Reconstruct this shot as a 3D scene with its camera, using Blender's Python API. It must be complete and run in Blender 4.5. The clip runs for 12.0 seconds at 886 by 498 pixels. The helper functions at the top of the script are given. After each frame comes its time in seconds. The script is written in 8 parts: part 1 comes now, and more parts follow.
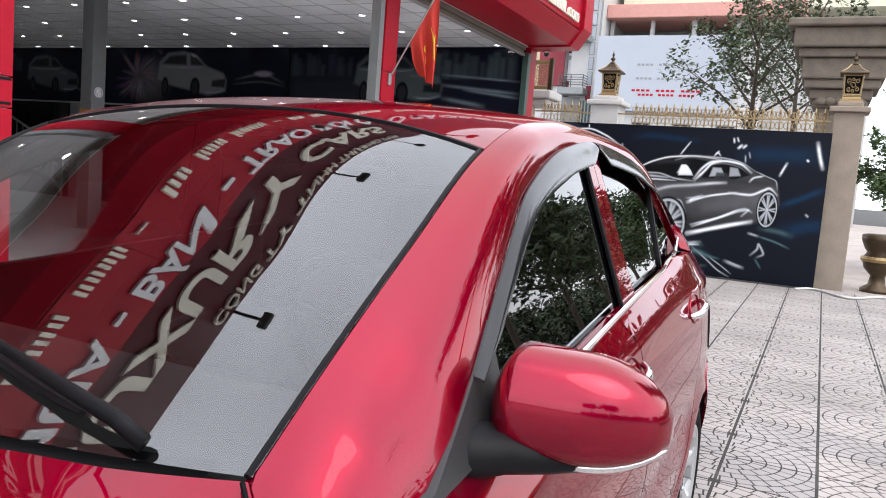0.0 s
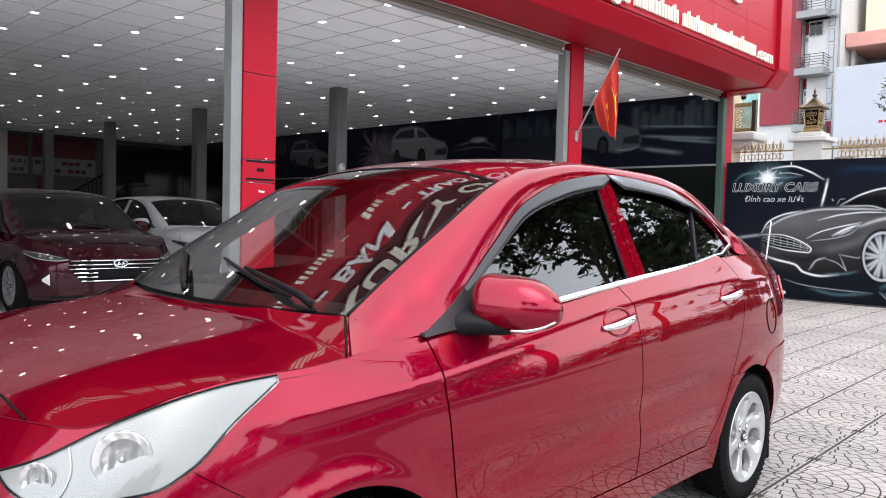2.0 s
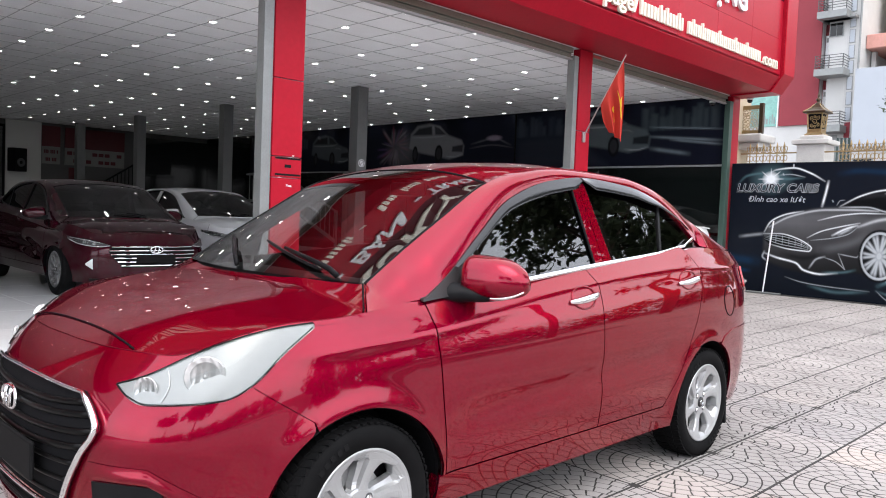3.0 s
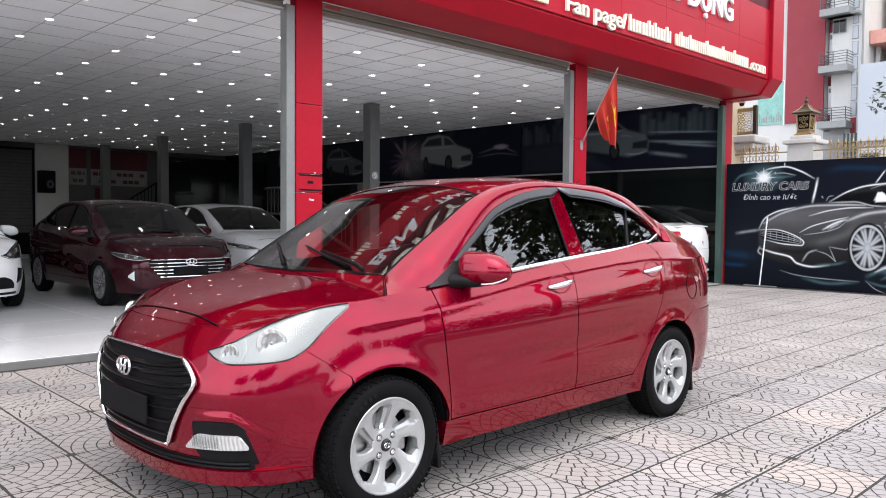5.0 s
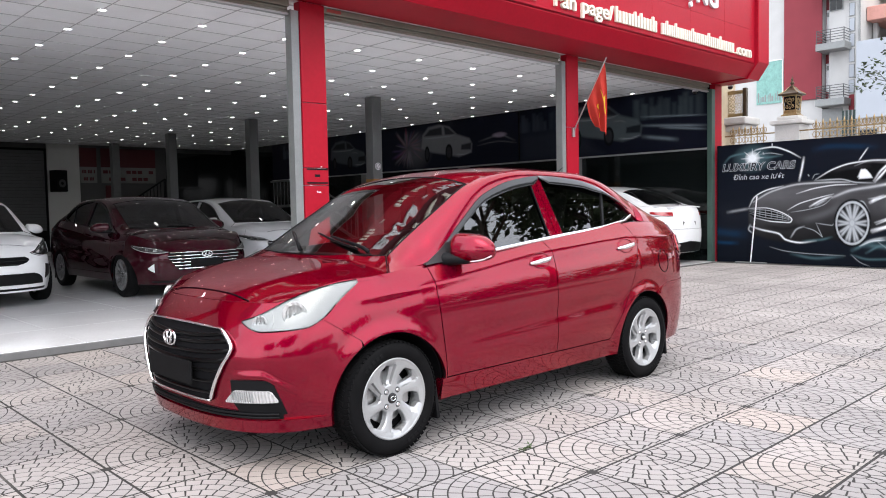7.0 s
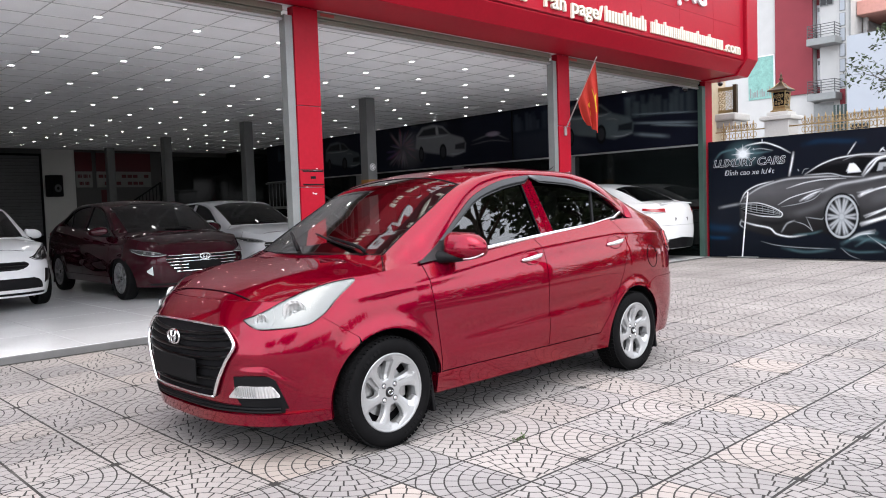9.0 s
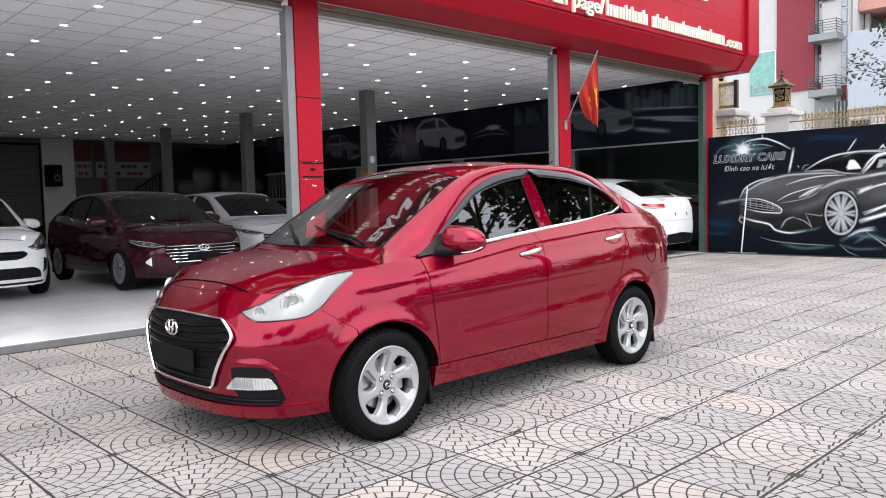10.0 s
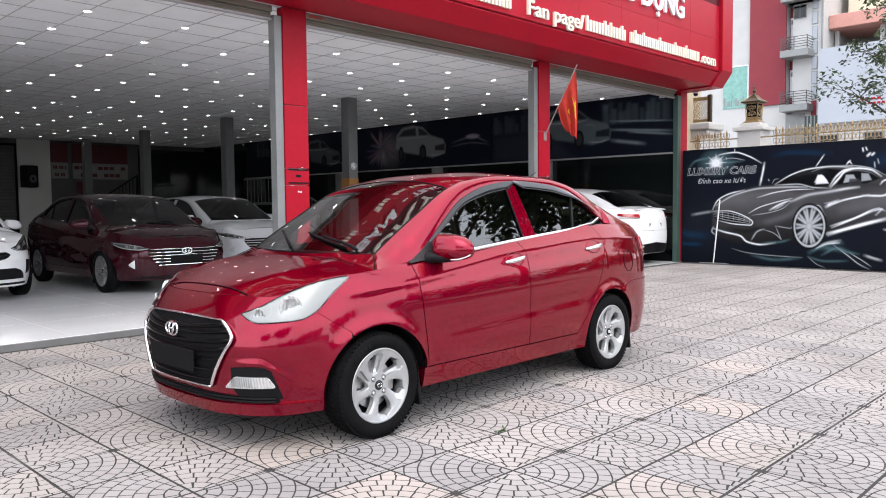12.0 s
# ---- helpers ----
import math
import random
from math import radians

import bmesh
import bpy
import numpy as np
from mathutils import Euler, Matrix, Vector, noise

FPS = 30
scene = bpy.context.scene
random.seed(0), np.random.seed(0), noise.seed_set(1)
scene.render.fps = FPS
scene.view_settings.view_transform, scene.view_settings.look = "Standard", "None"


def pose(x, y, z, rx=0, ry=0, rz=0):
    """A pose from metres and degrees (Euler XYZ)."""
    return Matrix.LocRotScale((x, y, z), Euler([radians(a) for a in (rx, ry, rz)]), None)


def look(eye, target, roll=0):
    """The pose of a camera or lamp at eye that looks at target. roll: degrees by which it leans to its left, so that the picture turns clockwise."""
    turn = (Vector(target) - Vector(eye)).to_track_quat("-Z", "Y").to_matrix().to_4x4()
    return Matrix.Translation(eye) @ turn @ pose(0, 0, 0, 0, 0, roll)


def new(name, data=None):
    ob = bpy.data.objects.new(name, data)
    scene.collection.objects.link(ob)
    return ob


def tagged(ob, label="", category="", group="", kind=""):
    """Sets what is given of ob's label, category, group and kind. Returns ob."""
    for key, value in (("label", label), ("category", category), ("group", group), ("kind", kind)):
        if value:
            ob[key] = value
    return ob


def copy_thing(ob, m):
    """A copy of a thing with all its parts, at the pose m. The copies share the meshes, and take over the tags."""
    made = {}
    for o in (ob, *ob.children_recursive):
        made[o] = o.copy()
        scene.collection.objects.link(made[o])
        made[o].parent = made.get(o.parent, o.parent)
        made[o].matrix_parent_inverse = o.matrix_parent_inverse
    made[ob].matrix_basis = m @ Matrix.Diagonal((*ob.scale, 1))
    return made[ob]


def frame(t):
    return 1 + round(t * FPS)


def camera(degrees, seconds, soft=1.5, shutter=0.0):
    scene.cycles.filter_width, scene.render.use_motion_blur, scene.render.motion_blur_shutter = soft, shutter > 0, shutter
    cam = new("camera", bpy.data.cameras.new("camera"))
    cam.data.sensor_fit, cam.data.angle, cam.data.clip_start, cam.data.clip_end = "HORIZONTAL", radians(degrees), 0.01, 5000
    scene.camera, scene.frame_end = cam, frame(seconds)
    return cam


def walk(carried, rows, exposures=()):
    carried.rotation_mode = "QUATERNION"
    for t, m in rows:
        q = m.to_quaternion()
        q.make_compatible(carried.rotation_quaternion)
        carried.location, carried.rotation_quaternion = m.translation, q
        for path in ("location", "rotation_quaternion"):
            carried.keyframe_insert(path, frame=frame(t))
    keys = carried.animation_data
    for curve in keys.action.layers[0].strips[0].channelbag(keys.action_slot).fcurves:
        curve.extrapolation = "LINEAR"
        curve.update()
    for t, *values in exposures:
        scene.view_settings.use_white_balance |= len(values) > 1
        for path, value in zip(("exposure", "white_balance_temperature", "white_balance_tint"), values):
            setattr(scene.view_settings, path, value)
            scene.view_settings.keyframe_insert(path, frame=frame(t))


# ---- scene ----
cam = camera(60.2, 12.0, soft=1.0)
PATH = [
    (0, (-0.469, -0.326, 1.319), (1.319, 0.548, 1.123), 4.53),
    (0.5, (-0.537, -0.541, 1.327), (1.068, 0.647, 1.216), 3.02),
    (1, (-0.705, -0.768, 1.306), (0.813, 0.532, 1.237), 1.22),
    (1.5, (-0.920, -1.034, 1.299), (0.557, 0.313, 1.231), 0.74),
    (2, (-1.120, -1.364, 1.245), (0.325, 0.017, 1.165), 1.38),
    (2.5, (-1.305, -1.625, 1.248), (0.120, -0.225, 1.157), 1.99),
    (3, (-1.513, -1.851, 1.239), (-0.102, -0.437, 1.145), 2.25),
    (4.8, (-1.992, -2.428, 1.233), (-0.610, -0.984, 1.157), 0.77),
    (5, (-2.039, -2.470, 1.237), (-0.655, -1.028, 1.161), 0.45),
    (5.5, (-2.119, -2.588, 1.247), (-0.737, -1.145, 1.163), -0.15),
    (6, (-2.183, -2.772, 1.226), (-0.804, -1.327, 1.132), -0.61),
    (6.5, (-2.267, -2.898, 1.226), (-0.892, -1.449, 1.121), -0.85),
    (7, (-2.402, -2.940, 1.234), (-1.030, -1.489, 1.126), -1.14),
    (9, (-2.490, -3.050, 1.236), (-1.111, -1.607, 1.126), -1.95),
    (9.5, (-2.480, -3.059, 1.237), (-1.102, -1.614, 1.113), -1.76),
    (10, (-2.486, -3.052, 1.237), (-1.106, -1.610, 1.109), -1.45),
    (10.5, (-2.511, -3.042, 1.239), (-1.126, -1.605, 1.116), -1.19),
    (11, (-2.566, -3.059, 1.244), (-1.171, -1.631, 1.124), -0.84),
    (11.5, (-2.645, -3.131, 1.251), (-1.237, -1.715, 1.138), -0.59),
    (12, (-2.690, -3.141, 1.256), (-1.263, -1.744, 1.144), -0.56),
]
walk(cam, [(t, look(eye, target, roll)) for t, eye, target, roll in PATH], exposures=[(0, 0.05), (0.5, 0.12), (1.5, 0.26), (2.5, 0.22), (3, 0.17), (5, 0.13), (12, 0.10)])

# ---------------------------------------------------------------- light
world = bpy.data.worlds.new("sky")
scene.world = world
world.use_nodes = True
wn, wl = world.node_tree.nodes, world.node_tree.links
sky = wn.new("ShaderNodeTexSky")
sky.sky_type = "NISHITA"
sky.sun_disc = False
sky.sun_elevation, sky.sun_rotation = radians(58), radians(200)
sky.air_density, sky.dust_density, sky.ozone_density = 1.0, 4.0, 1.0
pale = wn.new("ShaderNodeMix")
pale.data_type = "RGBA"
pale.inputs[0].default_value = 0.75
wl.new(sky.outputs[0], pale.inputs[6])
pale.inputs[7].default_value = (9.0, 9.25, 9.95, 1)
cloud = wn.new("ShaderNodeTexNoise")
cloud.inputs["Scale"].default_value = 2.2
cloud.inputs["Detail"].default_value = 5
ramp = wn.new("ShaderNodeMapRange")
ramp.inputs[1].default_value, ramp.inputs[2].default_value = 0.3, 0.7
ramp.inputs[3].default_value, ramp.inputs[4].default_value = 0.78, 1.12
wl.new(cloud.outputs[0], ramp.inputs[0])
mul = wn.new("ShaderNodeMix")
mul.data_type, mul.blend_type = "RGBA", "MULTIPLY"
mul.inputs[0].default_value = 1
wl.new(pale.outputs[2], mul.inputs[6])
wl.new(ramp.outputs[0], mul.inputs[7])
wl.new(mul.outputs[2], wn["Background"].inputs[0])
wn["Background"].inputs[1].default_value = 0.335
sun = new("sun", bpy.data.lights.new("sun", "SUN"))
sun.data.energy, sun.data.angle, sun.data.color = 1.3, radians(50), (1.0, 0.96, 0.9)
sun.matrix_world = look((-6, -14, 26), (2, 2, 0))


# ---------------------------------------------------------------- materials
def material(name, color, rough=0.5, metal=0.0, vary=0.12, scale=6.0, fine=120.0, bump=0.0, coat=0.0, alpha=None, random_tint=0.0, spec=0.5):
    """Principled surface whose colour drifts at two scales, with fine relief."""
    m = bpy.data.materials.new(name)
    m.use_nodes = True
    nt, ln = m.node_tree.nodes, m.node_tree.links
    b = nt["Principled BSDF"]
    b.inputs["Roughness"].default_value = rough
    b.inputs["Metallic"].default_value = metal
    b.inputs["Specular IOR Level"].default_value = spec
    b.inputs["Coat Weight"].default_value = coat
    b.inputs["Coat Roughness"].default_value = 0.02
    tc = nt.new("ShaderNodeTexCoord")
    n1, n2 = nt.new("ShaderNodeTexNoise"), nt.new("ShaderNodeTexNoise")
    n1.inputs["Scale"].default_value, n1.inputs["Detail"].default_value = scale, 4
    n2.inputs["Scale"].default_value, n2.inputs["Detail"].default_value = fine, 3
    ln.new(tc.outputs["Object"], n1.inputs[0])
    ln.new(tc.outputs["Object"], n2.inputs[0])
    add = nt.new("ShaderNodeMath")
    ln.new(n1.outputs[0], add.inputs[0])
    ln.new(n2.outputs[0], add.inputs[1])
    last = add.outputs[0]
    if random_tint:
        info, m2 = nt.new("ShaderNodeObjectInfo"), nt.new("ShaderNodeMath")
        m2.operation = "MULTIPLY_ADD"
        m2.inputs[1].default_value = random_tint
        ln.new(info.outputs["Random"], m2.inputs[0])
        ln.new(last, m2.inputs[2])
        last = m2.outputs[0]
    mr = nt.new("ShaderNodeMapRange")
    mr.inputs[1].default_value, mr.inputs[2].default_value = 0.6, 1.4 + random_tint
    mr.inputs[3].default_value, mr.inputs[4].default_value = 1 - vary, 1 + vary
    ln.new(last, mr.inputs[0])
    mix = nt.new("ShaderNodeMix")
    mix.data_type, mix.blend_type = "RGBA", "MULTIPLY"
    mix.inputs[0].default_value = 1
    mix.inputs[6].default_value = (*color, 1)
    ln.new(mr.outputs[0], mix.inputs[7])
    ln.new(mix.outputs[2], b.inputs["Base Color"])
    if bump:
        bp = nt.new("ShaderNodeBump")
        bp.inputs["Strength"].default_value = 0.6
        bp.inputs["Distance"].default_value = bump
        ln.new(n2.outputs[0], bp.inputs["Height"])
        ln.new(bp.outputs[0], b.inputs["Normal"])
    return m


def glass(name, tint, rough=0.0, ior=1.52):
    """Thin tinted pane: Fresnel gloss over a clear tint."""
    m = bpy.data.materials.new(name)
    m.use_nodes = True
    nt, ln = m.node_tree.nodes, m.node_tree.links
    nt.remove(nt["Principled BSDF"])
    fr, tr, gl, mx = nt.new("ShaderNodeFresnel"), nt.new("ShaderNodeBsdfTransparent"), nt.new("ShaderNodeBsdfGlossy"), nt.new("ShaderNodeMixShader")
    fr.inputs[0].default_value = ior
    tr.inputs[0].default_value = (*tint, 1)
    gl.inputs["Roughness"].default_value = rough
    gl.inputs[0].default_value = (1, 1, 1, 1)
    ln.new(fr.outputs[0], mx.inputs[0])
    ln.new(tr.outputs[0], mx.inputs[1])
    ln.new(gl.outputs[0], mx.inputs[2])
    ln.new(mx.outputs[0], nt["Material Output"].inputs[0])
    return m


def glow(name, color, strength):
    m = bpy.data.materials.new(name)
    m.use_nodes = True
    b = m.node_tree.nodes["Principled BSDF"]
    b.inputs["Base Color"].default_value = (0.8, 0.8, 0.8, 1)
    b.inputs["Emission Color"].default_value = (*color, 1)
    b.inputs["Emission Strength"].default_value = strength
    return m


def paint(name, color, metal=0.35, rough=0.32, coat_ior=1.5):
    """Metallic car lacquer with flakes under a clear coat."""
    m = material(name, color, rough, metal, vary=0.05, scale=1.5, fine=900, coat=1.0, spec=0.0)
    b = m.node_tree.nodes["Principled BSDF"]
    b.inputs["Coat IOR"].default_value = coat_ior
    b.inputs["Coat Roughness"].default_value = 0.01
    b.inputs["Specular Tint"].default_value = (*[min(1.0, c * 2.2) for c in color], 1)
    return m


M_RED = paint("red_lacquer", (0.24, 0.0003, 0.019), metal=0.76, rough=0.23, coat_ior=1.43)
M_DARKRED = paint("dark_red_lacquer", (0.034, 0.0003, 0.0048), metal=0.55, coat_ior=1.38)
M_WHITE = paint("white_lacquer", (0.78, 0.79, 0.80), metal=0.0, rough=0.35)
M_PEARL = paint("silver_white_lacquer", (0.62, 0.63, 0.65), metal=0.1, rough=0.35)
M_BLACKCAR = paint("black_lacquer", (0.012, 0.012, 0.014), metal=0.1)
M_CHROME = material("chrome", (0.86, 0.87, 0.88), 0.07, 1.0, vary=0.03)
M_BLACK = material("black_plastic", (0.009, 0.009, 0.010), 0.40, 0, vary=0.25, scale=9, fine=400, bump=0.0004, spec=0.08)
M_SLAT = material("satin_black_plastic", (0.0028, 0.0028, 0.003), 0.30, 0, vary=0.15, spec=0.12)
M_PLATE = material("matt_black_plate", (0.009, 0.009, 0.0095), 0.6, 0, vary=0.2, scale=12, fine=300, spec=0.05)
M_GLOSSBLACK = material("gloss_black_plastic", (0.008, 0.008, 0.009), 0.12, 0, vary=0.1)
M_GREYPLASTIC = material("grey_plastic", (0.06, 0.062, 0.065), 0.5, 0, vary=0.2, fine=300, bump=0.0003)
M_RUBBER = material("tyre_rubber", (0.0058, 0.0058, 0.0062), 0.68, 0, vary=0.3, scale=14, fine=240, bump=0.0006, spec=0.05)
M_ALLOY = material("silver_alloy", (0.396, 0.4026, 0.4092), 0.32, 0.5, vary=0.05)
M_DULLALLOY = material("grey_alloy", (0.22, 0.22, 0.225), 0.35, 0.6, vary=0.08)
M_STEEL = material("brushed_steel", (0.42, 0.42, 0.42), 0.35, 0.9, vary=0.12)
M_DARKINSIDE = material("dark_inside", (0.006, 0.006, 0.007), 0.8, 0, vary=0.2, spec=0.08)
M_SEAT = material("grey_seat_cloth", (0.05, 0.05, 0.052), 0.8, 0, vary=0.15, fine=300, bump=0.0005)
M_DASH = material("grey_dashboard", (0.030, 0.030, 0.032), 0.6, 0, vary=0.2, fine=300)
M_WINDSHIELD = glass("windshield_glass", (0.80, 0.83, 0.82), ior=2.1)
M_SIDEGLASS = glass("tinted_side_glass", (0.16, 0.17, 0.17), ior=1.9)
M_SAIL = material("dark_grain_plastic", (0.020, 0.021, 0.022), 0.42, 0, vary=0.2, fine=300, bump=0.0003)
M_CLEARGLASS = glass("clear_side_glass", (0.85, 0.87, 0.86), ior=1.4)
M_DARKSCREEN = glass("shaded_windshield_glass", (0.06, 0.063, 0.063), ior=1.4)
M_LENS = glass("clear_lens", (0.9, 0.92, 0.92), ior=1.35)
def fluted(name, color, flutes, depth):
    """Bright reflector pressed with narrow flutes and uneven facets."""
    m = material(name, color, 0.18, 0.55, vary=0.04)
    nt, ln = m.node_tree.nodes, m.node_tree.links
    tc, wv, vo, add, bp = nt.new("ShaderNodeTexCoord"), nt.new("ShaderNodeTexWave"), nt.new("ShaderNodeTexVoronoi"), nt.new("ShaderNodeMath"), nt.new("ShaderNodeBump")
    wv.bands_direction = "Y"
    wv.inputs["Scale"].default_value, wv.inputs["Distortion"].default_value = flutes, 1.5
    vo.inputs["Scale"].default_value = 38
    bp.inputs["Strength"].default_value, bp.inputs["Distance"].default_value = 0.8, depth
    ln.new(tc.outputs["Object"], wv.inputs[0])
    ln.new(tc.outputs["Object"], vo.inputs[0])
    ln.new(wv.outputs["Fac"], add.inputs[0])
    ln.new(vo.outputs[0], add.inputs[1])
    ln.new(add.outputs[0], bp.inputs["Height"])
    ln.new(bp.outputs[0], nt["Principled BSDF"].inputs["Normal"])
    return m


M_FLUTED = fluted("fluted_lamp_reflector", (0.70, 0.70, 0.70), 26.0, 0.004)
M_TAIL = material("red_tail_lens", (0.30, 0.005, 0.01), 0.08, 0, vary=0.15, coat=1)
M_REFLECTOR = material("lamp_reflector", (0.80, 0.81, 0.82), 0.25, 0.35, vary=0.05)
M_LAMPWHITE = material("lamp_housing_white", (0.36, 0.36, 0.355), 0.25, 0.3, vary=0.06)
M_SIGNRED = material("red_cladding", (0.3552, 0.00666, 0.02072), 0.36, 0.0, vary=0.10, scale=1.2, fine=20, spec=0.12)
# Sign red darkened in its colour to dim the mirror image in the windshield.
M_SIGNDIM = material("dimmed_red_cladding", (0.075, 0.002, 0.008), 0.45, 0.0, vary=0.10, scale=1.2, fine=20, spec=0.12)
M_LETTER = material("cream_letter", (0.736, 0.6992, 0.5888), 0.45, 0, vary=0.08)
M_LETTERW = material("white_letter", (0.7544, 0.7636, 0.782), 0.4, 0, vary=0.06)
M_WHITEWALL = material("white_wall_paint", (0.4625, 0.4625, 0.4579), 0.8, 0, vary=0.08, scale=1.3, fine=60, bump=0.001)
M_REDWALL = material("maroon_wall_paint", (0.2072, 0.0259, 0.037), 0.8, 0, vary=0.08, scale=1.3, fine=60, bump=0.001)
M_GREYMETAL = material("grey_painted_metal", (0.22, 0.23, 0.23), 0.45, 0.3, vary=0.12, fine=60)
M_SHUTTER = material("olive_grey_shutter_metal", (0.20, 0.20, 0.165), 0.5, 0.3, vary=0.15, scale=3, fine=60)
M_CEIL = material("ceiling_tile", (0.82, 0.82, 0.83), 0.75, 0, vary=0.06, scale=3, fine=90, bump=0.0008)
M_COLUMN = material("dull_grey_column_paint", (0.13, 0.135, 0.135), 0.5, 0.1, vary=0.12, fine=60)
M_CEILGRID = material("ceiling_grid", (0.46, 0.46, 0.465), 0.6, 0, vary=0.1)
M_SHOPFLOOR = material("polished_white_floor_tile", (0.86, 0.87, 0.88), 0.10, 0, vary=0.07, scale=2, fine=40)
M_DARKPANEL = material("dark_green_wall", (0.004, 0.006, 0.006), 0.06, 0, vary=0.25, scale=2, spec=0.6)
M_NAVY = material("navy_printed_vinyl", (0.00444, 0.00555, 0.00962), 0.35, 0, vary=0.35, scale=0.9, fine=7, spec=0.12)
M_BACKWALL = material("grey_wall_paint", (0.085, 0.085, 0.083), 0.8, 0, vary=0.15, scale=0.8, fine=40, bump=0.001)
M_PALEWALL = material("pale_wall_strip", (0.55, 0.55, 0.53), 0.8, 0, vary=0.1, scale=1.0, fine=40)
M_THRESHOLD = material("grey_granite", (0.148, 0.148, 0.148), 0.5, 0, vary=0.2, scale=8, fine=200)
M_DIMBOARD = material("dull_white_board", (0.20, 0.195, 0.19), 0.6, 0, vary=0.1)
M_GOLD = material("gold_painted_iron", (0.30, 0.215, 0.105), 0.40, 0.55, vary=0.3, scale=20, fine=160, bump=0.001)
M_BRONZE = material("aged_bronze", (0.0629, 0.04292, 0.02368), 0.42, 0.6, vary=0.3, scale=18, fine=120, bump=0.001)
M_PLASTER = material("whitewashed_plaster", (0.4884, 0.481, 0.4662), 0.85, 0, vary=0.12, scale=3, fine=70, bump=0.002)
M_STONE = material("beige_carved_stone", (0.2516, 0.2072, 0.1628), 0.8, 0, vary=0.22, scale=4, fine=60, bump=0.003)
# Beige stone with the pier's backlit shade mixed into the base colour.
M_PIER = material("backlit_beige_stone", (0.14, 0.118, 0.092), 0.85, 0, vary=0.3, scale=5, fine=60, bump=0.003)
M_FLAG = material("red_flag_cloth", (0.444, 0.0259, 0.0148), 0.75, 0, vary=0.12, scale=8, fine=400, bump=0.0005)
M_STAR = material("yellow_flag_star", (0.592, 0.3848, 0.0148), 0.75, 0, vary=0.08)
M_TILE = material("grey_concrete_paving", (0.2997, 0.2797, 0.2708), 0.80, 0, vary=0.22, scale=2.2, fine=140, bump=0.0012, random_tint=0.5)
M_JOINT = material("dirty_paving_joint", (0.02516, 0.02368, 0.0222), 0.95, 0, vary=0.25, scale=4, fine=80, bump=0.002)
def dusty_joints():
    """Dark joints that dust has filled here and there."""
    m = M_JOINT
    nt, ln = m.node_tree.nodes, m.node_tree.links
    tc, n1, mr, mx = nt.new("ShaderNodeTexCoord"), nt.new("ShaderNodeTexNoise"), nt.new("ShaderNodeMapRange"), nt.new("ShaderNodeMix")
    mx.data_type = "RGBA"
    n1.inputs["Scale"].default_value, n1.inputs["Detail"].default_value = 1.7, 6
    mr.inputs[1].default_value, mr.inputs[2].default_value = 0.57, 0.86
    ln.new(tc.outputs["Object"], n1.inputs[0])
    ln.new(n1.outputs[0], mr.inputs[0])
    ln.new(mr.outputs[0], mx.inputs[0])
    b = nt["Principled BSDF"]
    ln.new(b.inputs["Base Color"].links[0].from_socket, mx.inputs[6])
    mx.inputs[7].default_value = (0.15, 0.14, 0.13, 1)
    ln.new(mx.outputs[2], b.inputs["Base Color"])


def uneven_tiles():
    """Single tiles that are beiger or greyer than the rest, with soft stains across them."""
    nt, ln = M_TILE.node_tree.nodes, M_TILE.node_tree.links
    b = nt["Principled BSDF"]
    info, cr, mx = nt.new("ShaderNodeObjectInfo"), nt.new("ShaderNodeValToRGB"), nt.new("ShaderNodeMix")
    mx.data_type, mx.blend_type = "RGBA", "MULTIPLY"
    mx.inputs[0].default_value = 1
    e = cr.color_ramp.elements
    e[0].position, e[0].color = 0.0, (0.93, 0.94, 0.96, 1)
    e[1].position, e[1].color = 1.0, (1.10, 1.02, 0.95, 1)
    for pos, c in ((0.60, (1.0, 1.0, 1.0, 1)), (0.86, (1.03, 1.0, 0.97, 1))):
        k = e.new(pos)
        k.color = c
    geo, n2, mr, m2 = nt.new("ShaderNodeNewGeometry"), nt.new("ShaderNodeTexNoise"), nt.new("ShaderNodeMapRange"), nt.new("ShaderNodeMix")
    n2.inputs["Scale"].default_value, n2.inputs["Detail"].default_value = 0.9, 7
    mr.inputs[1].default_value, mr.inputs[2].default_value = 0.35, 0.65
    mr.inputs[3].default_value, mr.inputs[4].default_value = 0.84, 1.12
    m2.data_type, m2.blend_type = "RGBA", "MULTIPLY"
    m2.inputs[0].default_value = 1
    ln.new(info.outputs["Random"], cr.inputs[0])
    ln.new(b.inputs["Base Color"].links[0].from_socket, mx.inputs[6])
    ln.new(cr.outputs[0], mx.inputs[7])
    ln.new(geo.outputs["Position"], n2.inputs[0])
    ln.new(n2.outputs[0], mr.inputs[0])
    ln.new(mx.outputs[2], m2.inputs[6])
    ln.new(mr.outputs[0], m2.inputs[7])
    ln.new(m2.outputs[2], b.inputs["Base Color"])


dusty_joints()
uneven_tiles()
M_ASPHALT = material("asphalt", (0.055, 0.055, 0.056), 0.9, 0, vary=0.2, scale=2, fine=150, bump=0.003)
M_BARK = material("bark", (0.074, 0.0555, 0.0407), 0.9, 0, vary=0.3, scale=12, fine=60, bump=0.006)
M_LEAF = material("leaf", (0.0407, 0.0629, 0.02072), 0.55, 0, vary=0.35, scale=3, fine=30, random_tint=0.2)
M_LEAFG = material("fresh_leaf", (0.0481, 0.0888, 0.0222), 0.55, 0, vary=0.35, scale=3, fine=30, random_tint=0.2)
M_BLANKBOARD = material("pale_printed_board", (0.3404, 0.37, 0.4144), 0.6, 0, vary=0.05, scale=1)
